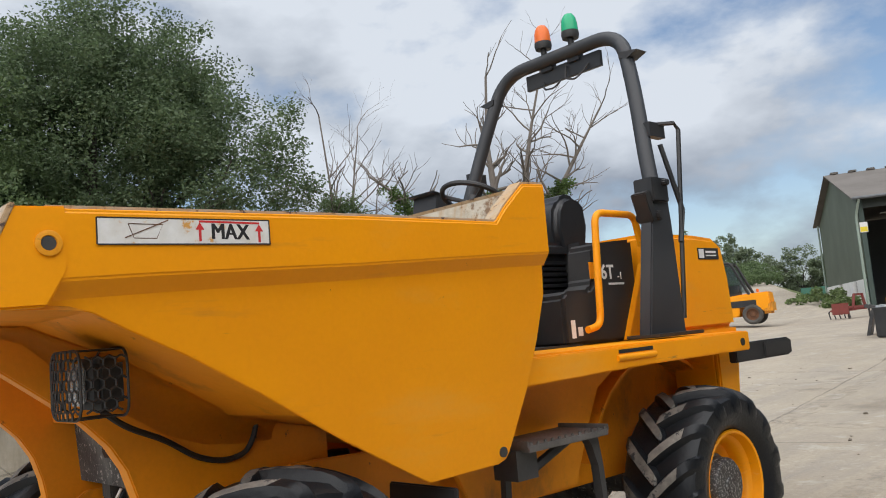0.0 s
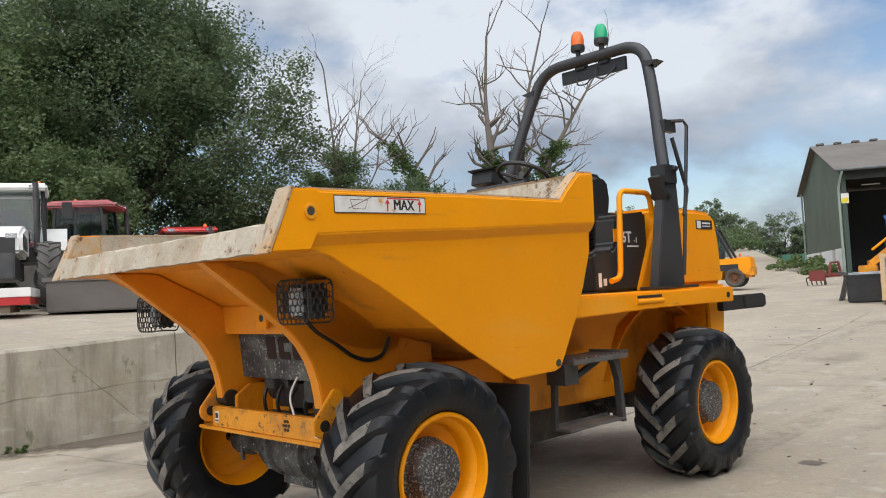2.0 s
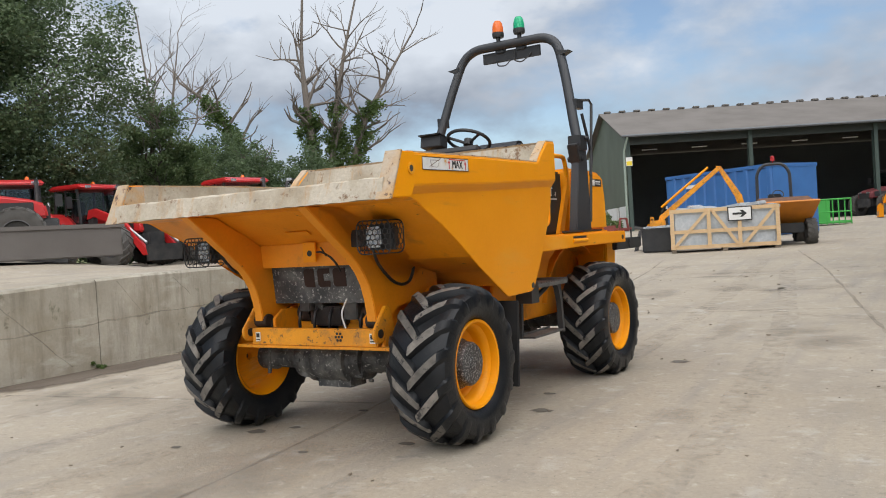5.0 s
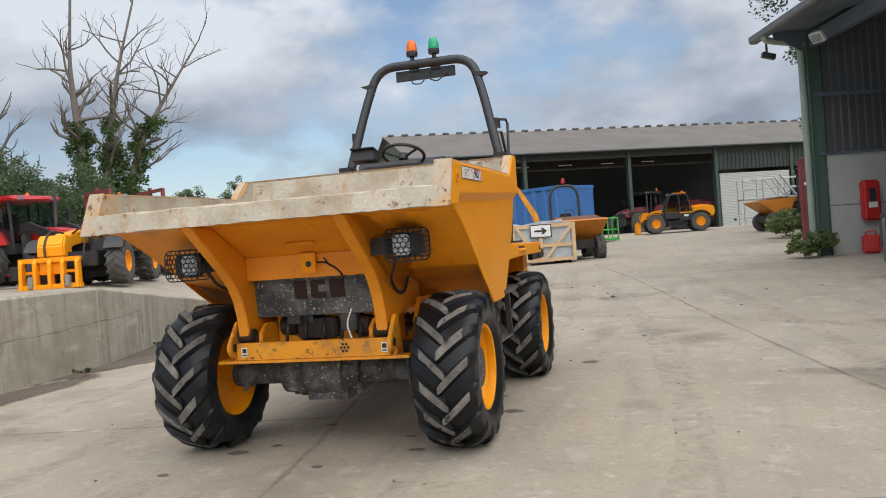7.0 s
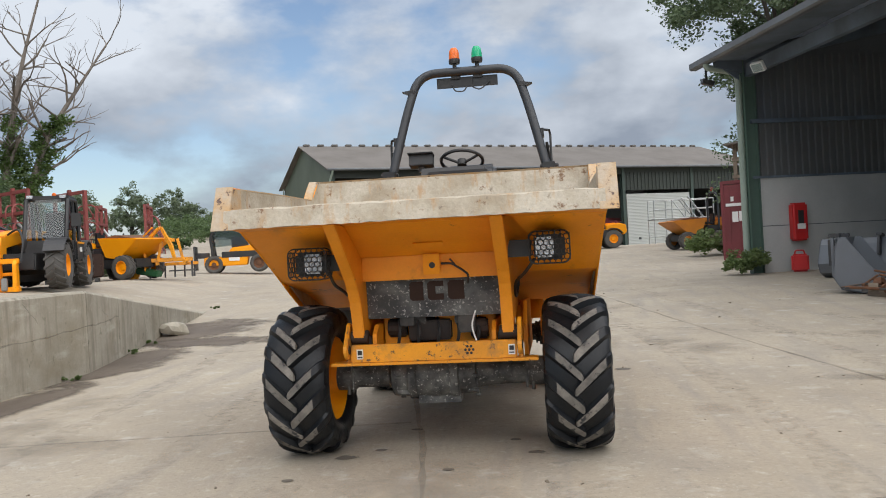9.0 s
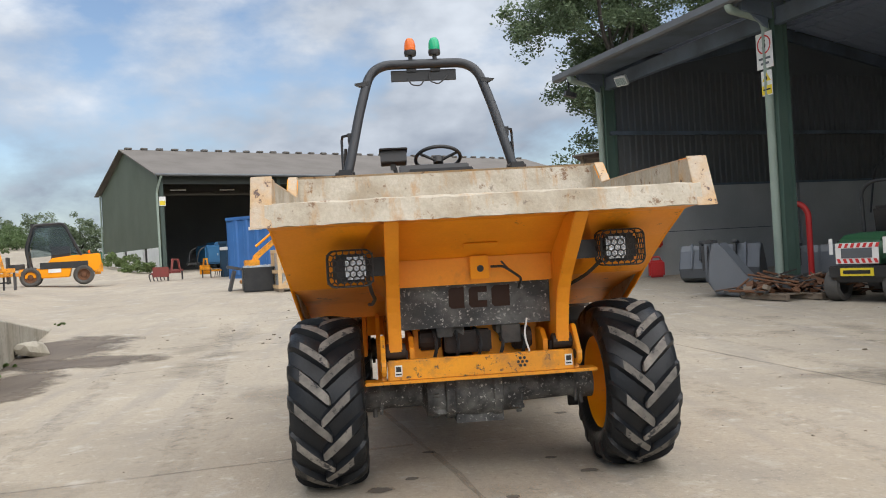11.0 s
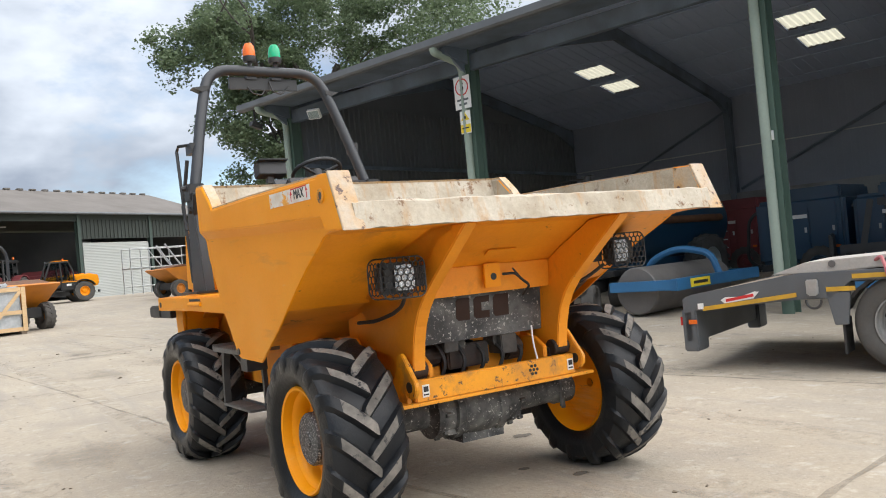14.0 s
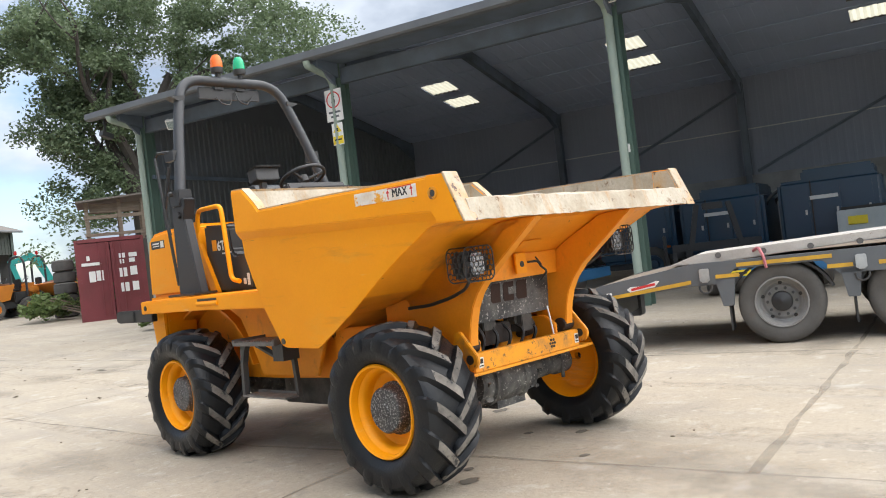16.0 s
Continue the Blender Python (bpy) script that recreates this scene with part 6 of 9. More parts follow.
def tractor(m, body=RED, roof=RED, label="", loader=True, scale=1.0, beacon=True, arms=None):
    """A farm tractor, its nose towards -y."""
    t = thing("tractor", label, "tractor", m @ Matrix.Scale(scale, 4), "parked tractors")
    four_wheels(t, ((0.90, 0.38, 0.85, 0.52, 0.45, DARK_STEEL), (0.86, -2.45, 0.66, 0.42, 0.34, DARK_STEEL)))
    bm = boxes(((0, -1.2, 0.85), (0.5, 3.4, 0.45)), ((0, -3.15, 0.80), (0.6, 0.35, 0.5)))
    part("chassis", bm, DARK_STEEL, t, bevel=0.03)
    bm = B()
    prism(bm, [(-0.75, 1.05), (-0.75, 1.75), (-1.6, 1.70), (-2.7, 1.52), (-3.05, 1.40), (-3.12, 1.05)], -0.42, 0.42, "x")
    hood = part("hood", bm, body, t, bevel=0.06, segments=3, smooth=True)
    part("grille", boxes(((0, -3.09, 1.2), (0.6, 0.08, 0.32)), ((0.425, -2.2, 1.3), (0.02, 1.2, 0.28)), ((-0.425, -2.2, 1.3), (0.02, 1.2, 0.28))), PLASTIC, hood, bevel=0.01)
    for x in (0.24, -0.24):
        part("headlamp", boxes(((x, -3.12, 1.38), (0.20, 0.03, 0.09))), CHROME, hood, bevel=0.006)
    bm = B()
    for x in (-0.72, 0.72):
        for y0, y1 in ((-0.78, -0.62), (0.52, 0.42)):
            tube(bm, [(x * 1.02, y0, 1.15), (x * 0.98, y1, 2.55)], 0.045, 6)
        tube(bm, [(x, 0.0, 1.3), (x * 0.97, -0.05, 2.55)], 0.03, 6)
    box(bm, (0, -0.15, 1.15), (1.5, 1.4, 0.3))
    cab = part("cab_frame", bm, PLASTIC, t)
    bm = B()
    prism(bm, [(-1.0, 2.54), (-0.98, 2.62), (-0.80, 2.70), (0.45, 2.70), (0.66, 2.64), (0.70, 2.54)], -0.80, 0.80, "x")
    part("roof", bm, roof, t, bevel=0.05, segments=3, smooth=True)
    for c in (((-0.68, -0.76, 1.25), (0.68, -0.76, 1.25), (0.66, -0.64, 2.52), (-0.66, -0.64, 2.52)), ((0.72, -0.74, 1.3), (0.72, 0.46, 1.3), (0.70, 0.42, 2.52), (0.70, -0.62, 2.52)),
              ((-0.72, -0.74, 1.3), (-0.72, 0.46, 1.3), (-0.70, 0.42, 2.52), (-0.70, -0.62, 2.52)), ((-0.68, 0.5, 1.3), (0.68, 0.5, 1.3), (0.66, 0.43, 2.52), (-0.66, 0.43, 2.52))):
        pane(cab, c)
    for x in (0.55, -0.55):
        part("cab_lamp", boxes(((x, -0.95, 2.60), (0.20, 0.05, 0.09))), CHROME, t, bevel=0.006)
    part("seat", boxes(((0, 0.1, 1.45), (0.5, 0.5, 0.2)), ((0, 0.32, 1.85), (0.48, 0.14, 0.75))), VINYL, t, bevel=0.04)
    for s in (1, -1):
        bm = B()
        outer = [(0.38 + 0.95 * math.cos(a), 0.86 + 0.95 * math.sin(a)) for a in np.linspace(0.35, 2.7, 10)]
        inner = [(0.38 + 0.90 * math.cos(a), 0.86 + 0.90 * math.sin(a)) for a in np.linspace(2.7, 0.35, 10)]
        prism(bm, outer + inner, s * 0.62, s * 1.16, "x")
        part("mudguard", bm, body, t)
        bm = B()
        tube(bm, [(s * 0.75, -0.75, 2.2), (s * 1.15, -0.85, 2.2)], 0.015, 5); box(bm, (s * 1.18, -0.85, 2.1), (0.2, 0.05, 0.36))
        part("mirror", bm, PLASTIC, t, bevel=0.01)
    bm = B(); rod(bm, (0.58, -0.95, 1.2), (0.58, -0.95, 2.7), 0.06, seg=12)
    part("exhaust", bm, DARK_STEEL, t, smooth=True)
    if beacon:
        bm = B(); lathe(bm, [(2.72, 0.05), (2.74, 0.07), (2.86, 0.06), (2.90, 0.02), (2.90, 0)], 14, "z", (0.6, 0.3, 0))
        part("beacon", bm, LENS_ORANGE, t, smooth=True)
    if loader:
        for s in (1, -1):
            bm = B()
            prism(bm, [(-0.95, 1.55), (-1.05, 1.85), (-1.35, 1.88), (-2.6, 1.45), (-3.55, 0.55), (-3.62, 0.35), (-3.42, 0.35), (-2.55, 1.20), (-1.3, 1.62)], s * 0.55, s * 0.67, "x")
            part("loader_arm", bm, arms or body, t, bevel=0.012)
            bm = B()
            rod(bm, (s * 0.61, -1.25, 0.95), (s * 0.61, -2.35, 1.22), 0.045, seg=10); rod(bm, (s * 0.61, -2.3, 1.52), (s * 0.61, -3.55, 0.72), 0.04, seg=10)
            part("ram", bm, GALV, t, smooth=True)
            part("loader_bracket", boxes(((s * 0.55, -1.1, 1.15), (0.16, 0.25, 0.9))), DARK_STEEL, t, bevel=0.01)
        part("carriage", boxes(((0, -3.6, 0.42), (1.3, 0.10, 0.5)), ((0, -2.95, 0.95), (1.2, 0.1, 0.1))), DARK_STEEL, t, bevel=0.01)
    return t


for x, y, turn, kw in ((-20.2, 12.3, 92, dict(label="red farm tractor with front loader parked on the apron")),
                       (-21.3, 15.0, 94, dict(label="red farm tractor with front loader parked beside another")),
                       (-22.4, 17.7, 94, dict(label="red farm tractor with raised grey loader rams")),
                       (-19.6, 9.4, 70, dict(label="red farm tractor with front loader near the trees")),
                       (-17.0, 5.3, 145, dict(label="dusty red tractor with faded pink-red cab roof", roof=RED_FADED, loader=False)),
                       (-23.2, 20.6, 80, dict(label="red farm tractor at the end of the row", loader=False)),
                       (-14.0, 2.75, 70, dict(label="white tractor with black cab beside the red one", body=WHITE, roof=WHITE, loader=False, scale=0.92)),
                       (-15.5, 14.3, 78, dict(label="red tractor with a black front loader by the handler", arms=BLACK, scale=0.95))):
    tractor(pose(x, y, apron_z(x, y) + 0.01, 0, 0, turn), **kw)


def telehandler(m, label, roof=YELLOW):
    """A telescopic handler, its boom's head towards -y, the cab on its -x side (left)."""
    t = thing("telehandler", label, "telehandler", m, "telehandlers")
    four_wheels(t, ((0.88, -1.35, 0.60, 0.44, 0.28, YELLOW), (0.88, 1.35, 0.60, 0.44, 0.28, YELLOW)))
    part("chassis", boxes(((0, 0, 0.72), (1.05, 4.0, 0.40)), ((0, 0, 0.55), (1.5, 1.2, 0.30)), ((0.62, 0.2, 0.95), (0.7, 1.7, 0.50))), BLACK, t, bevel=0.03)
    part("side_panel", boxes(((-0.86, 0.55, 0.98), (0.34, 1.0, 0.56))), BLACK, t, bevel=0.05)
    bm = B()
    prism(bm, [(2.15, 0.85), (2.30, 1.05), (2.25, 1.50), (1.75, 1.62), (0.95, 1.50), (0.95, 1.10)], -0.75, 0.62, "x")
    part("engine_cover", bm, YELLOW, t, bevel=0.05, segments=3, smooth=True)
    bm = B()
    prism(bm, [(1.75, 1.30), (1.75, 1.66), (0.2, 1.60), (-1.35, 1.42), (-1.85, 1.20), (-2.0, 0.95), (-1.7, 0.95), (-1.2, 1.10), (0.2, 1.25)], 0.20, 0.58, "x")
    part("boom", bm, YELLOW, t, bevel=0.02)
    bm = B()
    prism(bm, [(-1.65, 0.75), (-1.62, 1.36), (-2.05, 1.36), (-2.22, 1.10), (-2.22, 0.80)], 0.12, 0.72, "x")
    part("boom_head", bm, YELLOW, t, bevel=0.04)
    bm = B()
    for x in (-0.20, 0.12, 0.40, 0.72, 1.02):
        prism(bm, [(-2.22, 0.02), (-2.22, 0.78), (-2.34, 0.80), (-2.46, 0.66), (-2.50, 0.02)], x - 0.04, x + 0.04, "x")
    box(bm, (0.41, -2.30, 0.74), (1.36, 0.14, 0.12)); box(bm, (0.41, -2.34, 0.08), (1.36, 0.24, 0.12)); box(bm, (0.41, -2.26, 0.44), (1.30, 0.05, 0.08))
    box(bm, (0.26, -2.24, 0.55), (0.26, 0.10, 0.34)); box(bm, (0.56, -2.24, 0.55), (0.20, 0.10, 0.34))
    part("carriage", bm, YELLOW, t, bevel=0.012)
    for x in (0.0, 0.80):
        bm = boxes(((x, -2.46, 0.20), (0.12, 0.12, 0.30)))
        part("pin_block", bm, RIM_GREY, t, bevel=0.02)
    bm = B(); tube(bm, bent([(0.1, -1.6, 1.40), (-0.2, -1.9, 1.55), (-0.35, -2.2, 1.2), (-0.3, -2.3, 0.7)], 0.2), 0.025, 6)
    tube(bm, bent([(0.3, -1.6, 1.42), (0.5, -1.95, 1.5), (0.55, -2.25, 1.1), (0.5, -2.3, 0.7)], 0.2), 0.025, 6)
    part("hoses", bm, PLASTIC, t)
    bm = B()
    cx0, cx1 = -0.95, -0.05
    for x in (cx0, cx1):
        tube(bm, bent([(x, -0.72, 1.0), (x, -0.80, 1.32), (x, -0.42, 2.34), (x, 0.55, 2.36), (x, 0.80, 1.75), (x, 0.80, 1.0)], 0.10), 0.05, 6)
        tube(bm, [(x, 0.16, 1.0), (x, 0.10, 2.34)], 0.045, 6)
    box(bm, (-0.5, -0.0, 1.06), (0.92, 1.55, 0.40)); box(bm, (-0.5, 0.06, 2.36), (0.96, 0.98, 0.07))
    cab = part("cab_frame", bm, PLASTIC, t)
    for p in (((cx0, -0.80, 1.32), (cx1, -0.80, 1.32), (cx1, -0.43, 2.32), (cx0, -0.43, 2.32)), ((cx0, -0.78, 1.28), (cx0, 0.14, 1.28), (cx0, 0.10, 2.32), (cx0, -0.41, 2.32)), ((cx0, 0.18, 1.28), (cx0, 0.78, 1.28), (cx0, 0.54, 2.32), (cx0, 0.12, 2.32)),
              ((cx1, -0.78, 1.3), (cx1, 0.78, 1.3), (cx1, 0.54, 2.32), (cx1, -0.41, 2.32)), ((cx0, 0.79, 1.35), (cx1, 0.79, 1.35), (cx1, 0.56, 2.32), (cx0, 0.56, 2.32))):
        pane(cab, p)
    part("roof", boxes(((-0.5, 0.18, 2.42), (0.92, 0.80, 0.06))), roof, t, bevel=0.02)
    part("seat", boxes(((-0.5, 0.30, 1.40), (0.5, 0.45, 0.16)), ((-0.5, 0.50, 1.75), (0.46, 0.12, 0.62))), VINYL, t, bevel=0.03)
    part("side_stripe", boxes(((-1.04, 0.55, 1.20), (0.012, 0.9, 0.05))), YELLOW, t)
    part("emblem", boxes(((-1.04, 0.50, 1.02), (0.012, 0.26, 0.12))), WHITE, t, "white emblem shape")
    em = part("boom_emblem", boxes(((0.585, -1.02, 1.31), (0.012, 0.55, 0.20))), INK, t, "black panel with a white emblem shape")
    part("emblem", boxes(((0.593, -1.02, 1.31), (0.008, 0.42, 0.11))), WHITE, em)
    for s in (1, -1):
        for y in (-1.35, 1.35):
            bm = B()
            outer = [(y + 0.72 * math.cos(a), 0.60 + 0.70 * math.sin(a)) for a in np.linspace(0.5, 2.6, 9)]
            inner = [(y + 0.68 * math.cos(a), 0.60 + 0.66 * math.sin(a)) for a in np.linspace(2.6, 0.5, 9)]
            prism(bm, outer + inner, s * 0.66, s * 1.10, "x")
            part("mudguard", bm, PLASTIC, t)
        part("cab_lamp", boxes(((-0.5 + s * 0.36, -0.50, 2.40), (0.14, 0.05, 0.08))), CHROME, t, bevel=0.006)
    bm = B()
    tube(bm, [(-0.95, -0.75, 1.5), (-1.20, -0.9, 1.6), (-1.20, -0.9, 1.9)], 0.02, 5); box(bm, (-1.20, -0.9, 1.75), (0.22, 0.05, 0.34))
    part("mirror", bm, PLASTIC, t, bevel=0.02)
    bm = B(); lathe(bm, [(2.45, 0.05), (2.55, 0.05), (2.58, 0.02), (2.58, 0)], 12, "z", (-0.5, 0.4, 0))
    part("beacon", bm, LENS_ORANGE, t, smooth=True)
    for z in (0.68, 0.38):
        part("step", boxes(((-0.98, 0.0, z), (0.25, 0.5, 0.04))), DARK_STEEL, t)
    return t


telehandler(pose(-11.65, 12.75, 1.02, 0, 0, 22) @ Matrix.Diagonal((-1, 1, 0.91, 1)), "yellow and black telehandler with a bare fork carriage on the apron", PLASTIC)
telehandler(pose(2.7, 41.5, 1.14, 0, 0, -82) @ Matrix.Diagonal((-0.86, 0.86, 0.86, 1)), "yellow and black telehandler parked before the far shed")


def lift_truck(m):
    """A compact telescopic lift truck, its front towards -y."""
    t = thing("lift_truck", "small yellow and black forklift with an enclosed cab", "forklift", m)
    four_wheels(t, ((0.50, -0.85, 0.34, 0.26, 0.20, RUST), (0.50, 0.80, 0.34, 0.26, 0.20, RUST)))
    bm = B()
    prism(bm, [(-1.2, 0.28), (-1.2, 0.62), (-0.4, 0.62), (-0.2, 0.95), (0.5, 1.02), (1.35, 1.05), (1.38, 0.72), (1.3, 0.5), (1.15, 0.42), (0.45, 0.75), (0.35, 0.28)], -0.55, 0.55, "x")
    part("body", bm, YELLOW, t, bevel=0.03)
    part("counterweight", boxes(((0, 1.25, 0.55), (1.05, 0.35, 0.45))), YELLOW_DIRTY, t, bevel=0.08)
    part("side_band", boxes(((0.56, 0.2, 0.70), (0.012, 1.5, 0.22)), ((-0.56, 0.2, 0.70), (0.012, 1.5, 0.22))), BLACK, t)
    for x in (0.57, -0.57):
        part("emblem", boxes(((x, -0.1, 0.52), (0.01, 0.4, 0.13))), WHITE, t)
    bm = B()
    for x in (-0.5, 0.5):
        tube(bm, bent([(x, -0.85, 0.6), (x, -0.95, 1.3), (x, -0.7, 2.08), (x, 0.25, 2.12), (x, 0.75, 1.0)], 0.15), 0.05, 6)
    box(bm, (0, -0.25, 2.10), (1.0, 1.05, 0.06)); box(bm, (0, -0.9, 0.9), (1.0, 0.08, 0.6)); box(bm, (0, 0.1, 1.0), (0.5, 0.6, 0.7))
    cab = part("cab_frame", bm, PLASTIC, t)
    for c in (((-0.48, -0.93, 1.25), (0.48, -0.93, 1.25), (0.48, -0.72, 2.05), (-0.48, -0.72, 2.05)), ((0.5, -0.9, 1.0), (0.5, 0.7, 1.1), (0.5, 0.25, 2.08), (0.5, -0.7, 2.05)), ((-0.5, -0.9, 1.0), (-0.5, 0.7, 1.1), (-0.5, 0.25, 2.08), (-0.5, -0.7, 2.05))):
        pane(cab, c)
    part("carriage", boxes(((0, -1.55, 0.6), (0.9, 0.06, 0.9)), ((0.25, -2.0, 0.2), (0.1, 1.0, 0.05)), ((-0.25, -2.0, 0.2), (0.1, 1.0, 0.05)), ((0, -1.3, 0.7), (0.3, 0.5, 0.2))), DARK_STEEL, t)
    bm = B(); lathe(bm, [(1.06, 0.04), (1.16, 0.04), (1.18, 0)], 10, "z", (0.3, 1.0, 0))
    part("beacon", bm, LENS_ORANGE, t)
    return t


lift_truck(pose(-13.6, 30.6, apron_z(-14.2, 30.6), 0, 0, -72) @ Matrix.Scale(1.2, 4))


def small_dumper(m, label, rops=True, colour=ORANGE):
    t = thing("small_dumper", label, "dumper", m, "small dumpers")
    four_wheels(t, ((0.68, -0.6, 0.42, 0.30, 0.22, colour), (0.68, 1.0, 0.42, 0.30, 0.22, colour)))
    part("chassis", boxes(((0, 0.3, 0.55), (0.9, 2.4, 0.3)), ((0, 1.1, 0.85), (1.0, 1.2, 0.5))), BLACK, t, bevel=0.03)
    bm = B()
    prism(bm, [(-1.35, 1.32), (-1.25, 1.36), (0.30, 1.42), (0.12, 0.78), (-0.45, 0.68)], lambda p: -0.72 - 0.2 * (p[1] - 0.68), lambda p: 0.72 + 0.2 * (p[1] - 0.68), "x")
    part("skip", bm, colour, t, bevel=0.015)
    bm = B()
    prism(bm, [(-1.15, 1.35), (-0.3, 1.50), (0.22, 1.42), (0.2, 1.36), (-1.15, 1.30)], -0.74, 0.74, "x")
    part("load", bm, RUST, t, bevel=0.05)
    part("hood", boxes(((0, 1.4, 1.05), (1.0, 0.7, 0.5))), colour, t, bevel=0.06)
    part("seat", boxes(((0, 0.85, 1.2), (0.45, 0.42, 0.12)), ((0, 1.05, 1.45), (0.42, 0.10, 0.4))), VINYL, t, bevel=0.03)
    if rops:
        bm = B()
        tube(bm, bent([(-0.52, 1.1, 0.9), (-0.50, 1.1, 2.35), (-0.3, 1.1, 2.62), (0.3, 1.1, 2.62), (0.50, 1.1, 2.35), (0.52, 1.1, 0.9)], 0.2), 0.05, 8)
        part("roll_bar", bm, ROPS_PAINT, t, smooth=True)
        bm = B(); lathe(bm, [(2.67, 0.02), (2.72, 0.02), (2.72, 0.07), (2.86, 0.06), (2.9, 0)], 12, "z", (0, 1.1, 0))
        part("beacon", bm, LENS_RED, t, smooth=True)
        bm = B(); tube(bm, [(0.16 * math.cos(a), 0.42 + 0.1 * math.sin(a), 1.62 + 0.13 * math.sin(a)) for a in np.linspace(0, 6.283, 17)], 0.015, 5)
        part("steering_wheel", bm, PLASTIC, t)
    return t


small_dumper(pose(-0.75, 22.9, 0.52, 0, 0, 20), "rusty orange dumper loaded with earth behind the timber crate")
small_dumper(pose(-13.6, 20.6, 1.03, 0, 0, 75), "yellow dumper skip on dusty wheels at the yard edge", rops=False, colour=YELLOW)
for x, y, turn in ((7.2, 34.6, -72), (8.7, 36.5, -76), (10.4, 34.7, -70)):
    small_dumper(pose(x, y, ground_z(x, y), 0, 0, turn), "orange site dumper parked in a row by the galvanised steps")


def crate():
    a, b = Vector((-3.47, 20.31)), Vector((-0.52, 21.15))
    turn = math.degrees(math.atan2(b.y - a.y, b.x - a.x))
    m = pose(a.x, a.y, ground_z(0, 20.6) + 0.0, 0, 0, turn)
    W, Dp, H = (b - a).length, 1.15, 1.30
    o = thing("timber_crate", "open slatted pale timber crate wrapped round film-covered goods", "crate", m)
    part("wrapped_load", boxes(((W / 2, Dp / 2, 0.70), (W - 0.16, Dp - 0.14, 1.12))), WRAP, o, "goods wrapped in clear film", bevel=0.06, segments=3)
    bm = B()
    for k in range(7):
        box(bm, (0.4 + k * 0.38, Dp / 2 + 0.1 * math.sin(k * 2.1), 1.28 + 0.05 * math.sin(k * 1.7)), (0.42, Dp * 0.8, 0.12), rot(6 * math.sin(k), 5 * math.cos(k * 2), 9 * k))
    part("loose_film", bm, WRAP, o, bevel=0.03)
    n = 0
    for y in (0.0, Dp):
        for z in (0.16, 0.62, 1.24):
            part("slat", boxes(((W / 2, y, z), (W, 0.028, 0.11))), TIMBER, o)
        for x in (0.05, W * 0.36, W * 0.64, W - 0.05):
            part("slat", boxes(((x, y - 0.03 if y == 0 else y + 0.03, 0.70), (0.11, 0.03, H - 0.1))), TIMBER, o)
        for x0, x1 in ((0.12, W * 0.34), (W * 0.62, W * 0.40), (W * 0.68, W - 0.12)):
            bm = B()
            d = Vector((x1 - x0, 0, 1.0))
            box(bm, ((x0 + x1) / 2, y - 0.03 if y == 0 else y + 0.03, 0.69), (0.09, 0.026, d.length), rot(0, math.degrees(math.atan2(d.x, d.z)), 0))
            part("brace", bm, TIMBER, o)
    for x in (0.0, W):
        for z in (0.16, 0.62, 1.24):
            part("slat", boxes(((x, Dp / 2, z), (0.028, Dp, 0.11))), TIMBER, o)
    for x in (0.08, W / 2, W - 0.08):
        part("skid", boxes(((x, Dp / 2, 0.055), (0.14, Dp, 0.11))), OLD_TIMBER, o)
    s = thing("arrow_sign", "white direction sign with a black arrow fixed to the crate", "sign", m @ Matrix.Translation((W * 0.645, -0.062, 1.08)))
    part("plate", boxes(((0, 0, 0), (0.68, 0.012, 0.42))), INK, s, bevel=0.004)
    part("face", boxes(((0, -0.008, 0), (0.62, 0.006, 0.36))), WHITE, s)
    bm = B()
    prism(bm, [(-0.2, -0.03), (0.06, -0.03), (0.0, -0.10), (0.08, -0.10), (0.20, 0.0), (0.08, 0.10), (0.0, 0.10), (0.06, 0.03), (-0.2, 0.03)], -0.016, -0.012, "y")
    part("arrow", bm, INK, s)


crate()


def steel_box(m, size, label, material=BLACK):
    o = thing("steel_box", label, "box", m)
    x, y, z = size
    part("body", boxes(((0, 0, z / 2), size)), material, o, bevel=0.03)
    part("rim", boxes(((0, -y / 2, z), (x + 0.06, 0.06, 0.06)), ((0, y / 2, z), (x + 0.06, 0.06, 0.06)), ((-x / 2, 0, z), (0.06, y, 0.06)), ((x / 2, 0, z), (0.06, y, 0.06))), material, o)
    bm = B()
    for k in range(9):
        box(bm, (-x * 0.35 + 0.09 * k * x, 0.2 * math.sin(k * 2.3), z + 0.03), (0.22, 0.3, 0.08), rot(10 * math.sin(k), 8, 20 * k))
    part("contents", bm, WRAP, o)
    return o


steel_box(pose(-4.25, 21.6, 0.55, 0, 0, 12), (0.95, 0.8, 0.72), "black steel bin full of plastic offcuts")


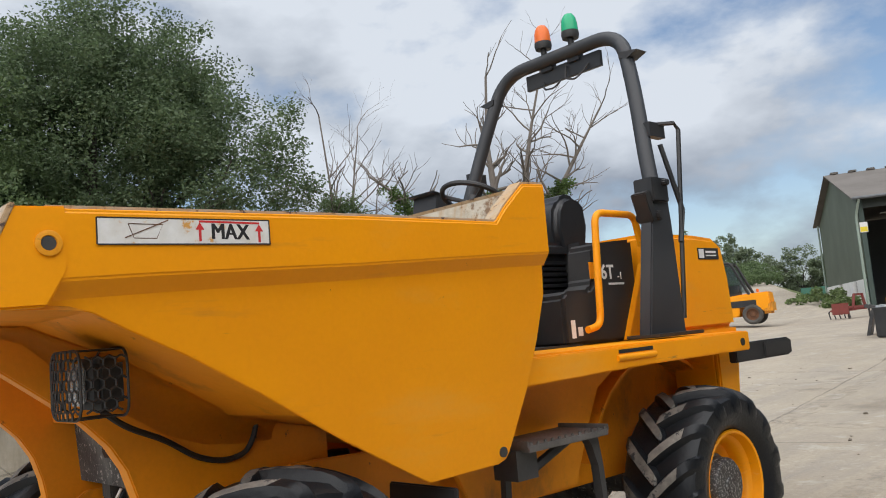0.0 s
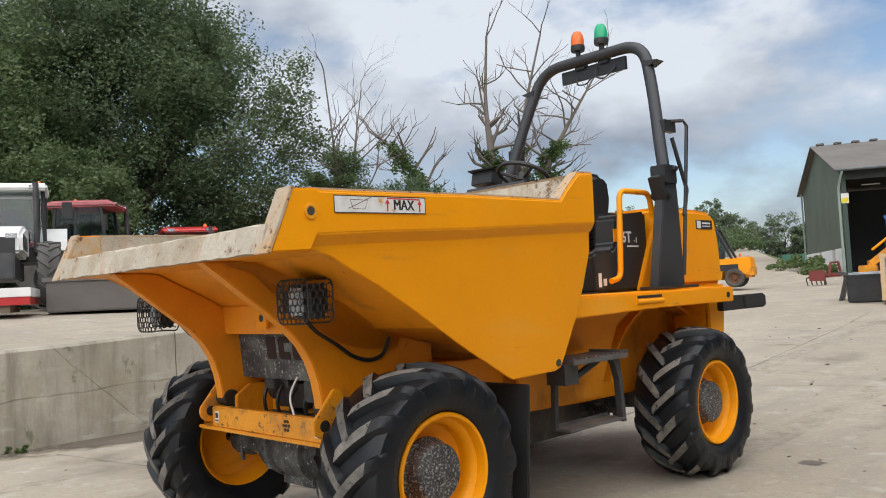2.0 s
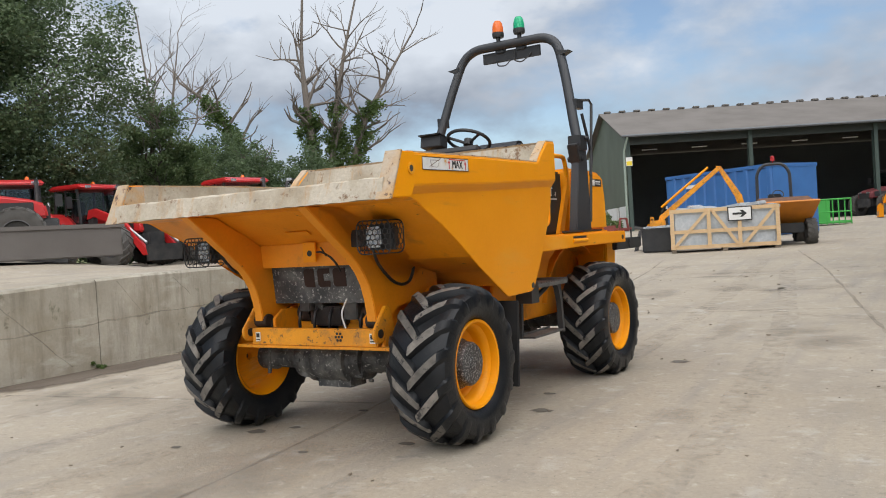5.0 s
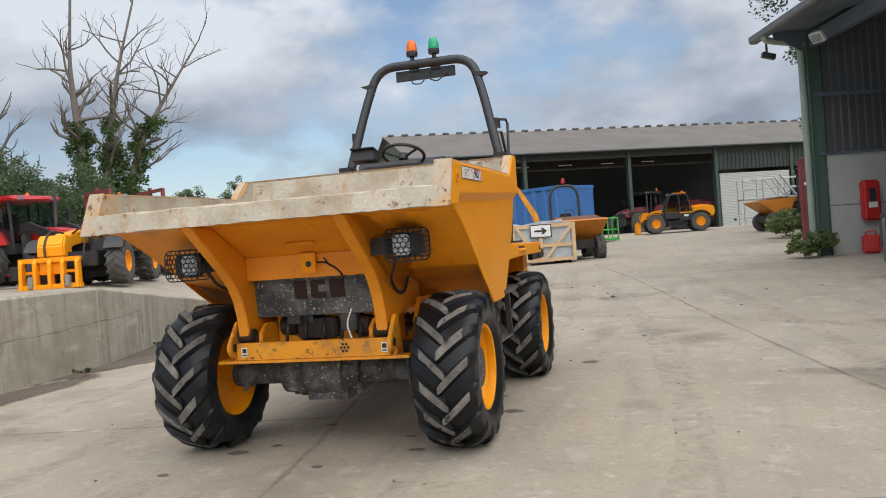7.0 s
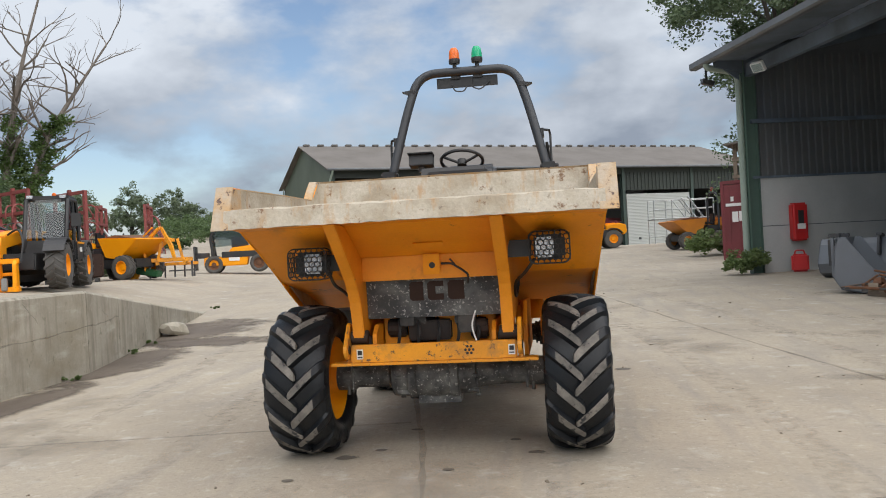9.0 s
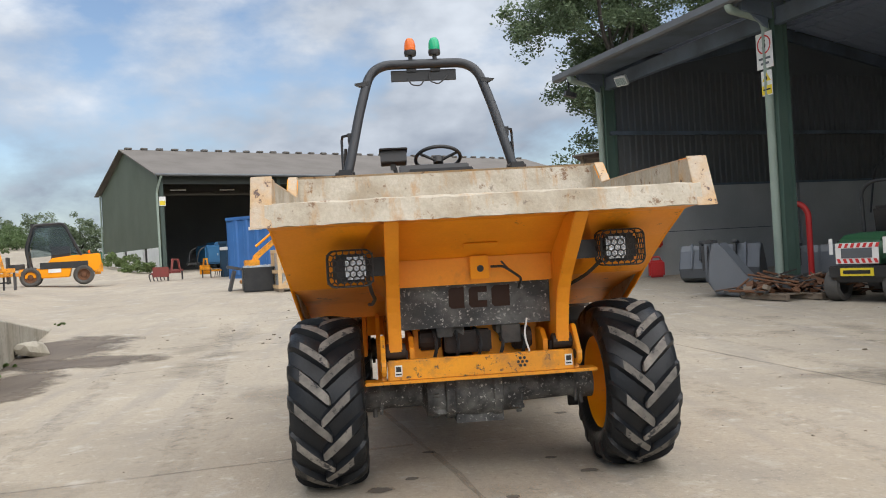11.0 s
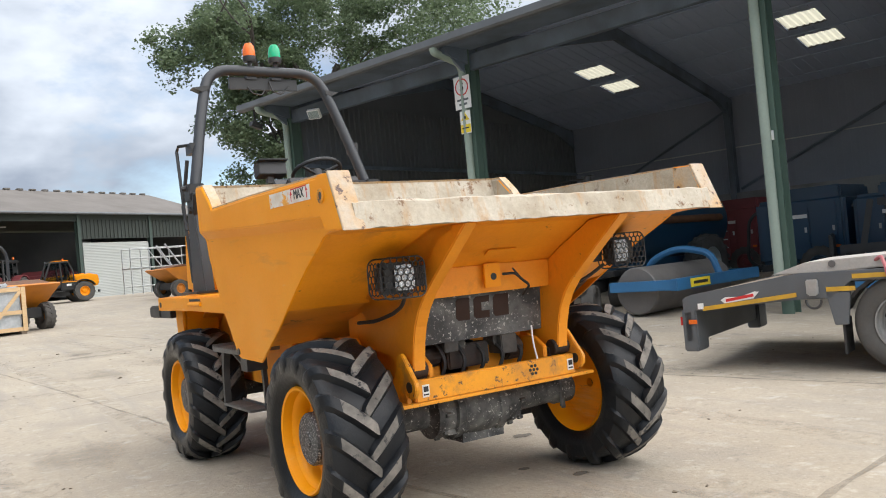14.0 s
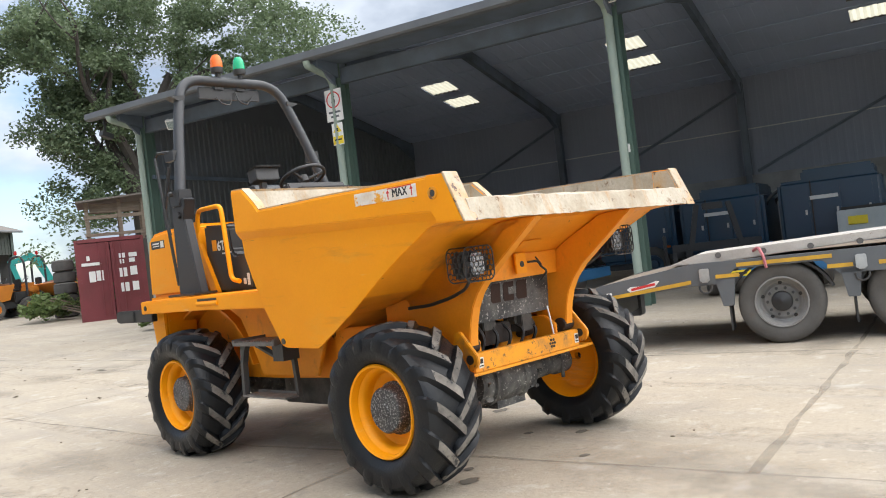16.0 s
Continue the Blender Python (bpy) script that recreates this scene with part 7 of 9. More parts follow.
def hedge_cutter(m):
    o = thing("hedge_cutter", "yellow folding-arm hedge cutter on its stand", "implement", m)
    bm = B()
    prism(bm, [(-1.05, 1.0), (-0.98, 1.20), (0.95, 2.72), (1.05, 2.78), (1.10, 2.66), (-0.85, 1.05)], -0.07, 0.07, "y")
    part("lower_arm", bm, YELLOW_DIRTY, o, bevel=0.01)
    bm = B()
    prism(bm, [(0.95, 2.80), (1.12, 2.78), (1.75, 1.75), (1.9, 1.05), (1.75, 1.05), (1.5, 1.75)], 0.09, 0.22, "y")
    part("upper_arm", bm, YELLOW_DIRTY, o, bevel=0.01)
    bm = B(); rod(bm, (-0.75, 0.12, 1.25), (0.75, 0.12, 2.48), 0.05, seg=10); rod(bm, (-0.9, -0.12, 1.5), (0.7, -0.12, 2.75), 0.04, seg=10)
    part("ram", bm, YELLOW, o, smooth=True)
    part("frame", boxes(((-1.05, 0, 0.7), (0.5, 0.5, 0.7)), ((-1.3, 0, 0.3), (0.3, 1.1, 0.12)), ((-0.8, 0, 0.35), (0.9, 0.14, 0.7), rot(0, 30))), YELLOW_DIRTY, o, bevel=0.02)
    part("stand", boxes(((-1.75, 0, 0.35), (0.10, 0.6, 0.75), rot(0, 15)), ((-1.4, 0.2, 0.75), (1.0, 0.3, 0.10), rot(0, 12))), DARK_STEEL, o, bevel=0.01)
    part("flail_head", boxes(((0.2, 0.1, 0.35), (1.4, 0.5, 0.35), rot(0, 10))), GREEN, o, bevel=0.05)


hedge_cutter(pose(-3.6, 22.9, 0.55, 0, 0, 14) @ Matrix.Scale(0.95, 4))


DULL_RED = surface("weathered_red_paint", (0.27, 0.06, 0.055), 0.6, second=(0.20, 0.07, 0.055), patch=4, amount=0.8, grain=50, grain_amount=0.2, bump=0.1)


def field_implement(m, colour, label, seed):
    rnd = random.Random(seed)
    o = thing("implement", label, "implement", m, "parked implements")
    part("frame", boxes(((0, 0, 0.55), (1.3, 0.12, 0.12)), ((-0.4, 0.4, 0.45), (0.1, 0.9, 0.1)), ((0.4, 0.4, 0.45), (0.1, 0.9, 0.1)), ((0, 0.8, 0.42), (1.5, 0.1, 0.1))), colour, o, bevel=0.01)
    part("headstock", boxes(((-0.3, -0.05, 0.85), (0.08, 0.1, 0.7), rot(0, 12)), ((0.3, -0.05, 0.85), (0.08, 0.1, 0.7), rot(0, -12)), ((0, -0.05, 1.15), (0.3, 0.1, 0.1))), colour, o, bevel=0.01)
    for k in range(5):
        bm = B()
        tube(bm, bent([(-0.6 + 0.3 * k, 0.8, 0.42), (-0.6 + 0.3 * k, 1.1, 0.40), (-0.6 + 0.3 * k, 1.0, 0.0)], 0.15), 0.03, 6)
        part("tine", bm, DARK_STEEL, o)
    for x in (-0.62, 0.62):
        part("leg", boxes(((x, 0, 0.28), (0.06, 0.06, 0.56))), DARK_STEEL, o)
    part("guard", boxes(((-0.75, 0.3, 0.5), (0.05, 0.9, 0.55))), colour, o, bevel=0.02)


field_implement(pose(-9.4, 32.8, 0.88, 0, 0, 70) @ Matrix.Diagonal((0.9, 0.9, 0.8, 1)), DULL_RED, "faded red cultivator frame standing in the yard", 1)
field_implement(pose(-8.1, 33.2, 0.89, 0, 0, -50) @ Matrix.Diagonal((0.6, 0.6, 0.75, 1)), YELLOW_DIRTY, "yellow tine implement standing in the yard", 2)
def folded_cultivator(m, colour, label):
    """A wide cultivator with its two wings folded upright over a wheeled middle frame."""
    o = thing("cultivator", label, "implement", m, "parked implements")
    bm = boxes(((0, 0, 0.75), (1.6, 0.14, 0.14)), ((0, 0.9, 0.75), (1.6, 0.14, 0.14)), ((0, 1.8, 0.75), (1.6, 0.14, 0.14)), ((-0.5, 0.9, 0.75), (0.12, 1.9, 0.12)), ((0.5, 0.9, 0.75), (0.12, 1.9, 0.12)), ((0, -0.8, 0.70), (0.16, 1.7, 0.16)))
    part("frame", bm, colour, o, bevel=0.012)
    for s in (1, -1):
        bm = boxes(((s * 0.85, 0.0, 1.75), (0.10, 0.12, 2.0)), ((s * 0.85, 0.9, 1.80), (0.10, 0.12, 2.1)), ((s * 0.85, 1.8, 1.75), (0.10, 0.12, 2.0)), ((s * 0.85, 0.9, 1.3), (0.10, 1.9, 0.10)), ((s * 0.85, 0.9, 2.1), (0.10, 1.9, 0.10)), ((s * 0.85, 0.9, 2.72), (0.10, 1.9, 0.10)))
        wing = part("wing", bm, colour, o, bevel=0.01)
        for k in range(12):
            y, z = 0.1 + 0.42 * (k % 5), 1.15 + 0.52 * (k // 5)
            bm = B()
            tube(bm, bent([(s * 0.85, y, z), (s * 1.02, y + 0.06, z + 0.16), (s * 1.22, y, z + 0.10), (s * 1.32, y - 0.10, z - 0.16)], 0.10), 0.022, 6)
            box(bm, (s * 1.32, y - 0.11, z - 0.18), (0.03, 0.08, 0.16))
            part("tine", bm, colour if k % 3 else DARK_STEEL, wing)
        bm = B(); rod(bm, (s * 0.15, 0.9, 1.0), (s * 0.80, 0.9, 1.9), 0.05, seg=10)
        part("ram", bm, GALV, o, smooth=True)
        wheel_lite(o, pose(s * 0.75, 1.9, 0.36, 0, 0, 0 if s > 0 else 180), 0.36, 0.22, 0.18, DARK_STEEL, tread=False)
    bm = B()
    for k in range(4):
        tube(bm, bent([(0.1 * k - 0.15, -0.6, 0.8), (0.1 * k - 0.2, -0.2, 1.5 + 0.1 * k), (0.15 - 0.1 * k, 0.5, 1.2)], 0.3), 0.022, 6)
    part("hose_loop", bm, PLASTIC, o)
    return o


folded_cultivator(pose(-15.3, 19.6, 1.03, 0, 0, 60) @ Matrix.Scale(1.12, 4), DULL_RED, "dark red cultivator with folded upright wings")
folded_cultivator(pose(-15.2, 23.4, 1.03, 0, 0, 20) @ Matrix.Scale(1.0, 4), DULL_RED, "smaller dark red cultivator with folded wings")
o = thing("drawbar_tank", "rusty brown open tank with a coil of pale hose on top", "tank", pose(-14.25, 18.6, 1.03, 0, 0, 28))
part("body", boxes(((0, 0, 0.52), (1.8, 1.0, 0.74))), CUTOUT, o, bevel=0.05)
for x in (-0.7, 0.7):
    part("skid", boxes(((x, 0, 0.07), (0.12, 1.0, 0.14))), DARK_STEEL, o)
part("grey_cabinet", boxes(((0.1, -0.68, 0.34), (0.5, 0.34, 0.62))), STEEL_GREY, o, bevel=0.015)
bm = B()
for k in range(5):
    tube(bm, [(0.5 * math.cos(a) - 0.1, 0.32 * math.sin(a), 0.94 + 0.055 * k + 0.05 * math.sin(2 * a + k)) for a in np.linspace(0, 2 * math.pi, 18)], 0.03, 6, caps=False)
part("hose_coil", bm, GALV, o, "pale grey-green coiled hose", smooth=True)
hedge_cutter(pose(-12.9, 20.6, 1.03, 0, 0, -10) @ Matrix.Scale(0.62, 4))
field_implement(pose(-12.1, 20.9, 1.03, 0, 0, 20) @ Matrix.Scale(1.1, 4), YELLOW_DIRTY, "yellow implement frame by the wheel dumper", 5)


def tank_container(m, size, label, material=BLUE):
    o = thing("container", label, "container", m)
    x, y, z = size
    part("floor_frame", boxes(((0, 0, 0.1), (x, y, 0.2))), material, o)
    bm = B()
    ribbed(bm, -x / 2, x / 2, 0.2, z - 0.1, -y / 2, 0.55, 0.06)
    ribbed(bm, -x / 2, x / 2, 0.2, z - 0.1, y / 2, 0.55, 0.06)
    part("side_wall", bm, material, o)
    for u in (-x / 2, x / 2):
        part("end_wall", boxes(((u, 0, z / 2), (0.08, y, z - 0.1))), material, o)
    part("top_rail", boxes(((0, -y / 2, z - 0.06), (x + 0.1, 0.12, 0.14)), ((0, y / 2, z - 0.06), (x + 0.1, 0.12, 0.14)), ((-x / 2, 0, z - 0.06), (0.12, y, 0.14)), ((x / 2, 0, z - 0.06), (0.12, y, 0.14))), material, o, bevel=0.01)
    part("roof", boxes(((0, 0, z - 0.14), (x, y, 0.06))), material, o)
    part("lettering_bar", boxes(((-x * 0.22, -y / 2 - 0.075, z * 0.80), (0.75, 0.01, 0.14))), WHITE, o)
    return o


tank_container(pose(-3.7, 30.6, 0.78, 0, 0, -32), (5.7, 2.3, 2.65), "blue ribbed steel container before the far shed")
tank_container(pose(-6.3, 33.6, 0.90, 0, 0, -40), (1.6, 1.8, 1.6), "smaller deep blue steel tank beside the container", DEEP_BLUE)


def cage(m):
    o = thing("man_cage", "light green tubular steel access cage", "cage", m)
    bm = B()
    for z in (0.1, 0.55, 1.1):
        tube(bm, [(-0.75, -0.5, z), (0.75, -0.5, z), (0.75, 0.5, z), (-0.75, 0.5, z), (-0.75, -0.5, z)], 0.03, 6)
    part("rail", bm, LIGHT_GREEN, o)
    for x in (-0.75, -0.25, 0.25, 0.75):
        for y in (-0.5, 0.5):
            bm = B(); tube(bm, [(x, y, 0.0), (x, y, 1.12)], 0.03, 6)
            part("upright", bm, LIGHT_GREEN, o)
    part("floor_plate", boxes(((0, 0, 0.1), (1.5, 1.0, 0.12)), ((-0.4, -0.5, 0.6), (0.6, 0.02, 0.9))), LIGHT_GREEN, o)


cage(pose(-0.9, 35.5, 0.98, 0, 0, 20))


def access_steps(m):
    o = thing("access_steps", "galvanised mobile access steps with handrails", "steps", m)
    for y in (-0.5, 0.5):
        for x in (-1.6, -0.6, 0.5, 1.7):
            bm = B(); tube(bm, [(x, y, 0.1), (x, y, 2.45)], 0.03, 6)
            part("upright", bm, GALV, o)
        bm = B()
        for z in (0.5, 1.45, 1.95, 2.45):
            tube(bm, [(-1.6, y, z), (1.7, y, z)], 0.025, 6)
        part("handrail", bm, GALV, o)
        bm = B(); tube(bm, [(0.3, y, 2.6), (1.9, y, 0.3)], 0.045, 6); tube(bm, [(-0.2, y, 2.45), (1.3, y, 0.35)], 0.03, 6)
        part("stringer", bm, GALV, o)
    part("platform", boxes(((-1.1, 0, 1.42), (1.1, 1.0, 0.06))), GALV, o)
    for k in range(6):
        part("tread", boxes(((0.5 + 0.2 * k, 0, 1.25 - 0.22 * k), (0.2, 0.95, 0.04))), GALV, o)


access_steps(pose(7.6, 41.0, 1.14, 0, 0, 12))


def excavator(m):
    o = thing("excavator", "teal mini excavator with its arm folded", "excavator", m)
    part("undercarriage", boxes(((-0.75, 0, 0.35), (0.4, 2.6, 0.6)), ((0.75, 0, 0.35), (0.4, 2.6, 0.6)), ((0, 0, 0.5), (1.2, 1.2, 0.3))), DARK_STEEL, o, bevel=0.15)
    part("body", boxes(((0, 0.5, 1.15), (1.8, 1.6, 0.8)), ), TEAL, o, bevel=0.15)
    part("cab", boxes(((-0.4, 0.1, 1.9), (0.9, 1.2, 1.5))), PLASTIC, o, bevel=0.05)
    pane(o, ((-0.8, -0.52, 1.4), (0.0, -0.52, 1.4), (0.0, -0.52, 2.5), (-0.8, -0.52, 2.5)))
    bm = B()
    prism(bm, [(-0.5, 1.2), (-1.25, 3.1), (-1.9, 3.55), (-3.0, 3.1), (-3.1, 2.85), (-2.0, 3.05), (-1.7, 2.8), (-0.95, 1.2)], 0.2, 0.5, "x")
    part("boom", bm, TEAL, o, bevel=0.03)
    bm = B()
    prism(bm, [(-2.9, 3.2), (-3.2, 3.1), (-2.6, 1.2), (-2.35, 1.2)], 0.22, 0.48, "x")
    part("dipper", bm, TEAL, o, bevel=0.02)


excavator(pose(13.1, 42.2, 1.12, 0, 0, -112) @ Matrix.Scale(0.86, 4))


def shipping_container():
    m = pose(7.6, 23.87, 0.60, 0, 0, -23)
    o = thing("shipping_container", "maroon steel shipping container, doors shut, with patches of old stickers", "container", m)
    W, Lc, H = 2.05, 6.0, 2.75
    part("frame", boxes(((-W / 2, 0, H / 2), (0.12, 0.14, H)), ((W / 2, 0, H / 2), (0.12, 0.14, H)), ((0, 0, H - 0.05), (W, 0.14, 0.12)), ((0, 0, 0.07), (W, 0.14, 0.14))), MAROON, o, bevel=0.01)
    bm = B()
    ribbed(bm, 0.1, Lc, 0.14, H - 0.1, 0, 0.28, 0.04)
    for x in (W / 2, -W / 2):
        cp = bm.copy() if x > 0 else bm
        ob = part("side_wall", cp, MAROON, o)
        ob.matrix_basis = Matrix.Translation((x, 0, 0)) @ rot(0, 0, 90)
    part("roof", boxes(((0, Lc / 2, H - 0.02), (W, Lc, 0.05)), ((0, Lc, H / 2), (W, 0.08, H))), MAROON, o)
    for s in (-1, 1):
        bm = boxes(((s * W / 4, -0.02, H / 2), (W / 2 - 0.03, 0.06, H - 0.26)))
        for k in range(3):
            box(bm, (s * W / 4 + (k - 1) * 0.30, -0.06, H / 2), (0.05, 0.03, H - 0.30))
        for z in (0.75, 1.35, 1.95):
            box(bm, (s * W / 4, -0.056, z), (W / 2 - 0.06, 0.02, 0.05))
        door = part("door", bm, MAROON, o)
        for x in (0.12, 0.34):
            bm = B(); tube(bm, [(s * x, -0.10, 0.15), (s * x, -0.10, H - 0.12)], 0.02, 6)
            part("lock_rod", bm, MAROON, door)
    for x, z, w, h in ((-0.62, 1.50, 0.20, 0.36), (-0.38, 1.52, 0.22, 0.34), (0.35, 1.55, 0.24, 0.30), (0.68, 1.58, 0.22, 0.30), (0.36, 1.05, 0.26, 0.30), (0.70, 1.06, 0.20, 0.30), (-0.62, 1.92, 0.60, 0.10), (0.36, 2.12, 0.20, 0.16), (0.70, 2.12, 0.26, 0.14), (0.34, 1.92, 0.14, 0.14), (0.66, 1.94, 0.18, 0.14), (-0.7, 2.12, 0.10, 0.16)):
        part("sticker", boxes(((x, -0.079, z), (w, 0.006, h))), WHITE, o)
    rack = thing("timber_rack", "old timber rack with a sheet roof on the container", "rack", m)
    for x in (-0.6, 0.45, 1.2):
        for y in (0.3, 2.0):
            part("leg", boxes(((x, y, H + 0.65), (0.12, 0.12, 1.3))), OLD_TIMBER, rack)
    part("sheet_roof", boxes(((0.4, 1.2, H + 1.36), (2.6, 2.6, 0.06), rot(0, -4))), CLAD_GREY, rack)
    part("rail", boxes(((0.3, 0.25, H + 0.75), (2.0, 0.06, 0.12)), ((0.3, 0.25, H + 0.15), (2.0, 0.06, 0.10)), ((0.3, 0.5, H + 1.05), (1.6, 0.3, 0.30))), OLD_TIMBER, rack)


shipping_container()


def old_tyre(x, y, z, r=0.6):
    bm = B()
    h = 0.22
    lathe(bm, [(-h * 0.7, r * 0.55), (-h, r * 0.75), (-h * 0.8, r * 0.96), (0, r), (h * 0.8, r * 0.96), (h, r * 0.75), (h * 0.7, r * 0.55)], 26, "z", (0, 0, 0), closed=True)
    return single("old_tyre", bm, RUBBER_GREY, "worn tractor tyre lying in a stack", "tyre", pose(x, y, z), "stack of old tyres", smooth=True)


for k in range(5):
    old_tyre(8.0 + 0.05 * (k % 2), 29.2 - 0.06 * (k % 3), 1.0 + 0.44 * k, 0.46 - 0.015 * k)


def plank(x, y, z, turn, tilt):
    single("plank", boxes(((0, 0, 0.03), (0.2, 1.9, 0.05))), OLD_TIMBER, "loose weathered plank on the weedy heap", "plank", pose(x, y, z, tilt, 0, turn), "loose planks")


for k in range(4):
    plank(7.3 + 0.16 * k, 27.2 + 0.1 * k, 1.05 + 0.05 * k, 60 + 9 * k, 20)


BUCKET_GREY = surface("glossy_grey_paint", (0.15, 0.165, 0.185), 0.35, second=(0.11, 0.12, 0.132), patch=1.5, amount=0.6, grain=50, grain_amount=0.12, bump=0.06)


def loader_bucket(m, label, w=1.9):
    o = thing("loader_bucket", label, "bucket", m, "loader buckets")
    prof = [(-0.55, 0.04), (-0.10, 0.0), (0.30, 0.06), (0.45, 0.25), (0.40, 0.70), (0.34, 0.85)]
    bm = B()
    for (a, b), (c, e) in zip(prof, prof[1:]):
        n = Vector((-(e - b), c - a)).normalized() * 0.025
        prism(bm, [(a, b), (c, e), (c + n.x, e + n.y), (a + n.x, b + n.y)], -w / 2, w / 2, "x")
    part("shell", bm, BUCKET_GREY, o)
    for s in (1, -1):
        bm = B()
        prism(bm, prof + [(0.2, 0.85)], s * w / 2, s * (w / 2 - 0.025), "x")
        part("side", bm, BUCKET_GREY, o)
        part("bracket", boxes(((s * 0.4, 0.50, 0.62), (0.06, 0.14, 0.4)), ((s * 0.4, 0.45, 0.88), (0.12, 0.2, 0.06))), DARK_STEEL, o, bevel=0.01)
    part("edge", boxes(((0, -0.56, 0.035), (w, 0.10, 0.03))), DARK_STEEL, o)
    for u in (0, w / 3, -w / 3):
        part("back_rib", boxes(((u, 0.48, 0.55), (0.05, 0.05, 0.6))), BUCKET_GREY, o)
    return o


loader_bucket(pose(7.8, 14.3, 0.33, 14, 0, 140), "dark grey loader bucket lying with its back to the yard")
loader_bucket(pose(6.75, 11.35, 0.23, 0, 0, 60) @ Matrix.Diagonal((1, 1, 1.25, 1)), "worn black loader bucket with curved blade", 1.4)
loader_bucket(pose(9.2, 12.4, 0.28, 0, 0, 150), "dark grey bucket half hidden behind the post", 1.6)

bm = B()
tube(bm, bent([(-0.17, 0, 0.0), (-0.17, 0, 1.35), (0.0, 0, 1.52), (0.17, 0, 1.35), (0.17, 0, 0.0)], 0.16), 0.05, 10)
hoop = thing("red_hoop", "bright red bent steel tube guard standing on end", "guard", pose(8.03, 11.1, 0.23, 0, 0, -25) @ Matrix.Scale(1.2, 4))
part("tube", bm, RED, hoop, smooth=True)
part("foot", boxes(((0, 0, 0.03), (0.6, 0.3, 0.06))), RED, hoop)


def scrap_pile(x, y, z, n, r, seed):
    rnd = random.Random(seed)
    bm = B()
    for k in range(n):
        px, py = rnd.gauss(0, r * 0.5), rnd.gauss(0, r * 0.35)
        h = max(0.05, 0.32 - 0.28 * math.hypot(px, py) / r) * rnd.random() + 0.04
        if rnd.random() < 0.5:
            a = rnd.uniform(0, 6.28)
            l = rnd.uniform(0.15, 0.5)
            tone = rnd.choice((0, 0, 1))
            before = len(bm.faces)
            rod(bm, (px - l * math.cos(a), py - l * math.sin(a), h), (px + l * math.cos(a), py + l * math.sin(a), h + rnd.uniform(-0.1, 0.2)), rnd.uniform(0.010, 0.03), seg=6)
        else:
            tone = rnd.choice((0, 0, 1, 1, 2))
            before = len(bm.faces)
            box(bm, (px, py, h), (rnd.uniform(0.08, 0.32), rnd.uniform(0.05, 0.2), rnd.uniform(0.02, 0.09)), rot(rnd.uniform(-30, 30), rnd.uniform(-30, 30), rnd.uniform(0, 180)))
        bm.faces.ensure_lookup_table()
        for f in bm.faces[before:]:
            f.material_index = tone
    single("scrap_heap", bm, [RUST, DARK_STEEL, OLD_TIMBER], "heap of rusty machine parts and rods on a pallet", "scrap", pose(x, y, z + 0.10), kind="stuff")
    p = thing("pallet", "old timber pallet under the scrap", "pallet", pose(x, y, z, 0, 0, 20))
    for k in range(6):
        part("board", boxes(((0, -0.5 + 0.2 * k, 0.105), (1.2, 0.12, 0.02))), OLD_TIMBER, p)
    for x0 in (-0.52, 0, 0.52):
        part("bearer", boxes(((x0, 0, 0.05), (0.1, 1.1, 0.09))), OLD_TIMBER, p)


scrap_pile(7.15, 10.1, 0.20, 110, 0.9, 5)
scrap_pile(7.75, 9.95, 0.19, 90, 0.75, 6)


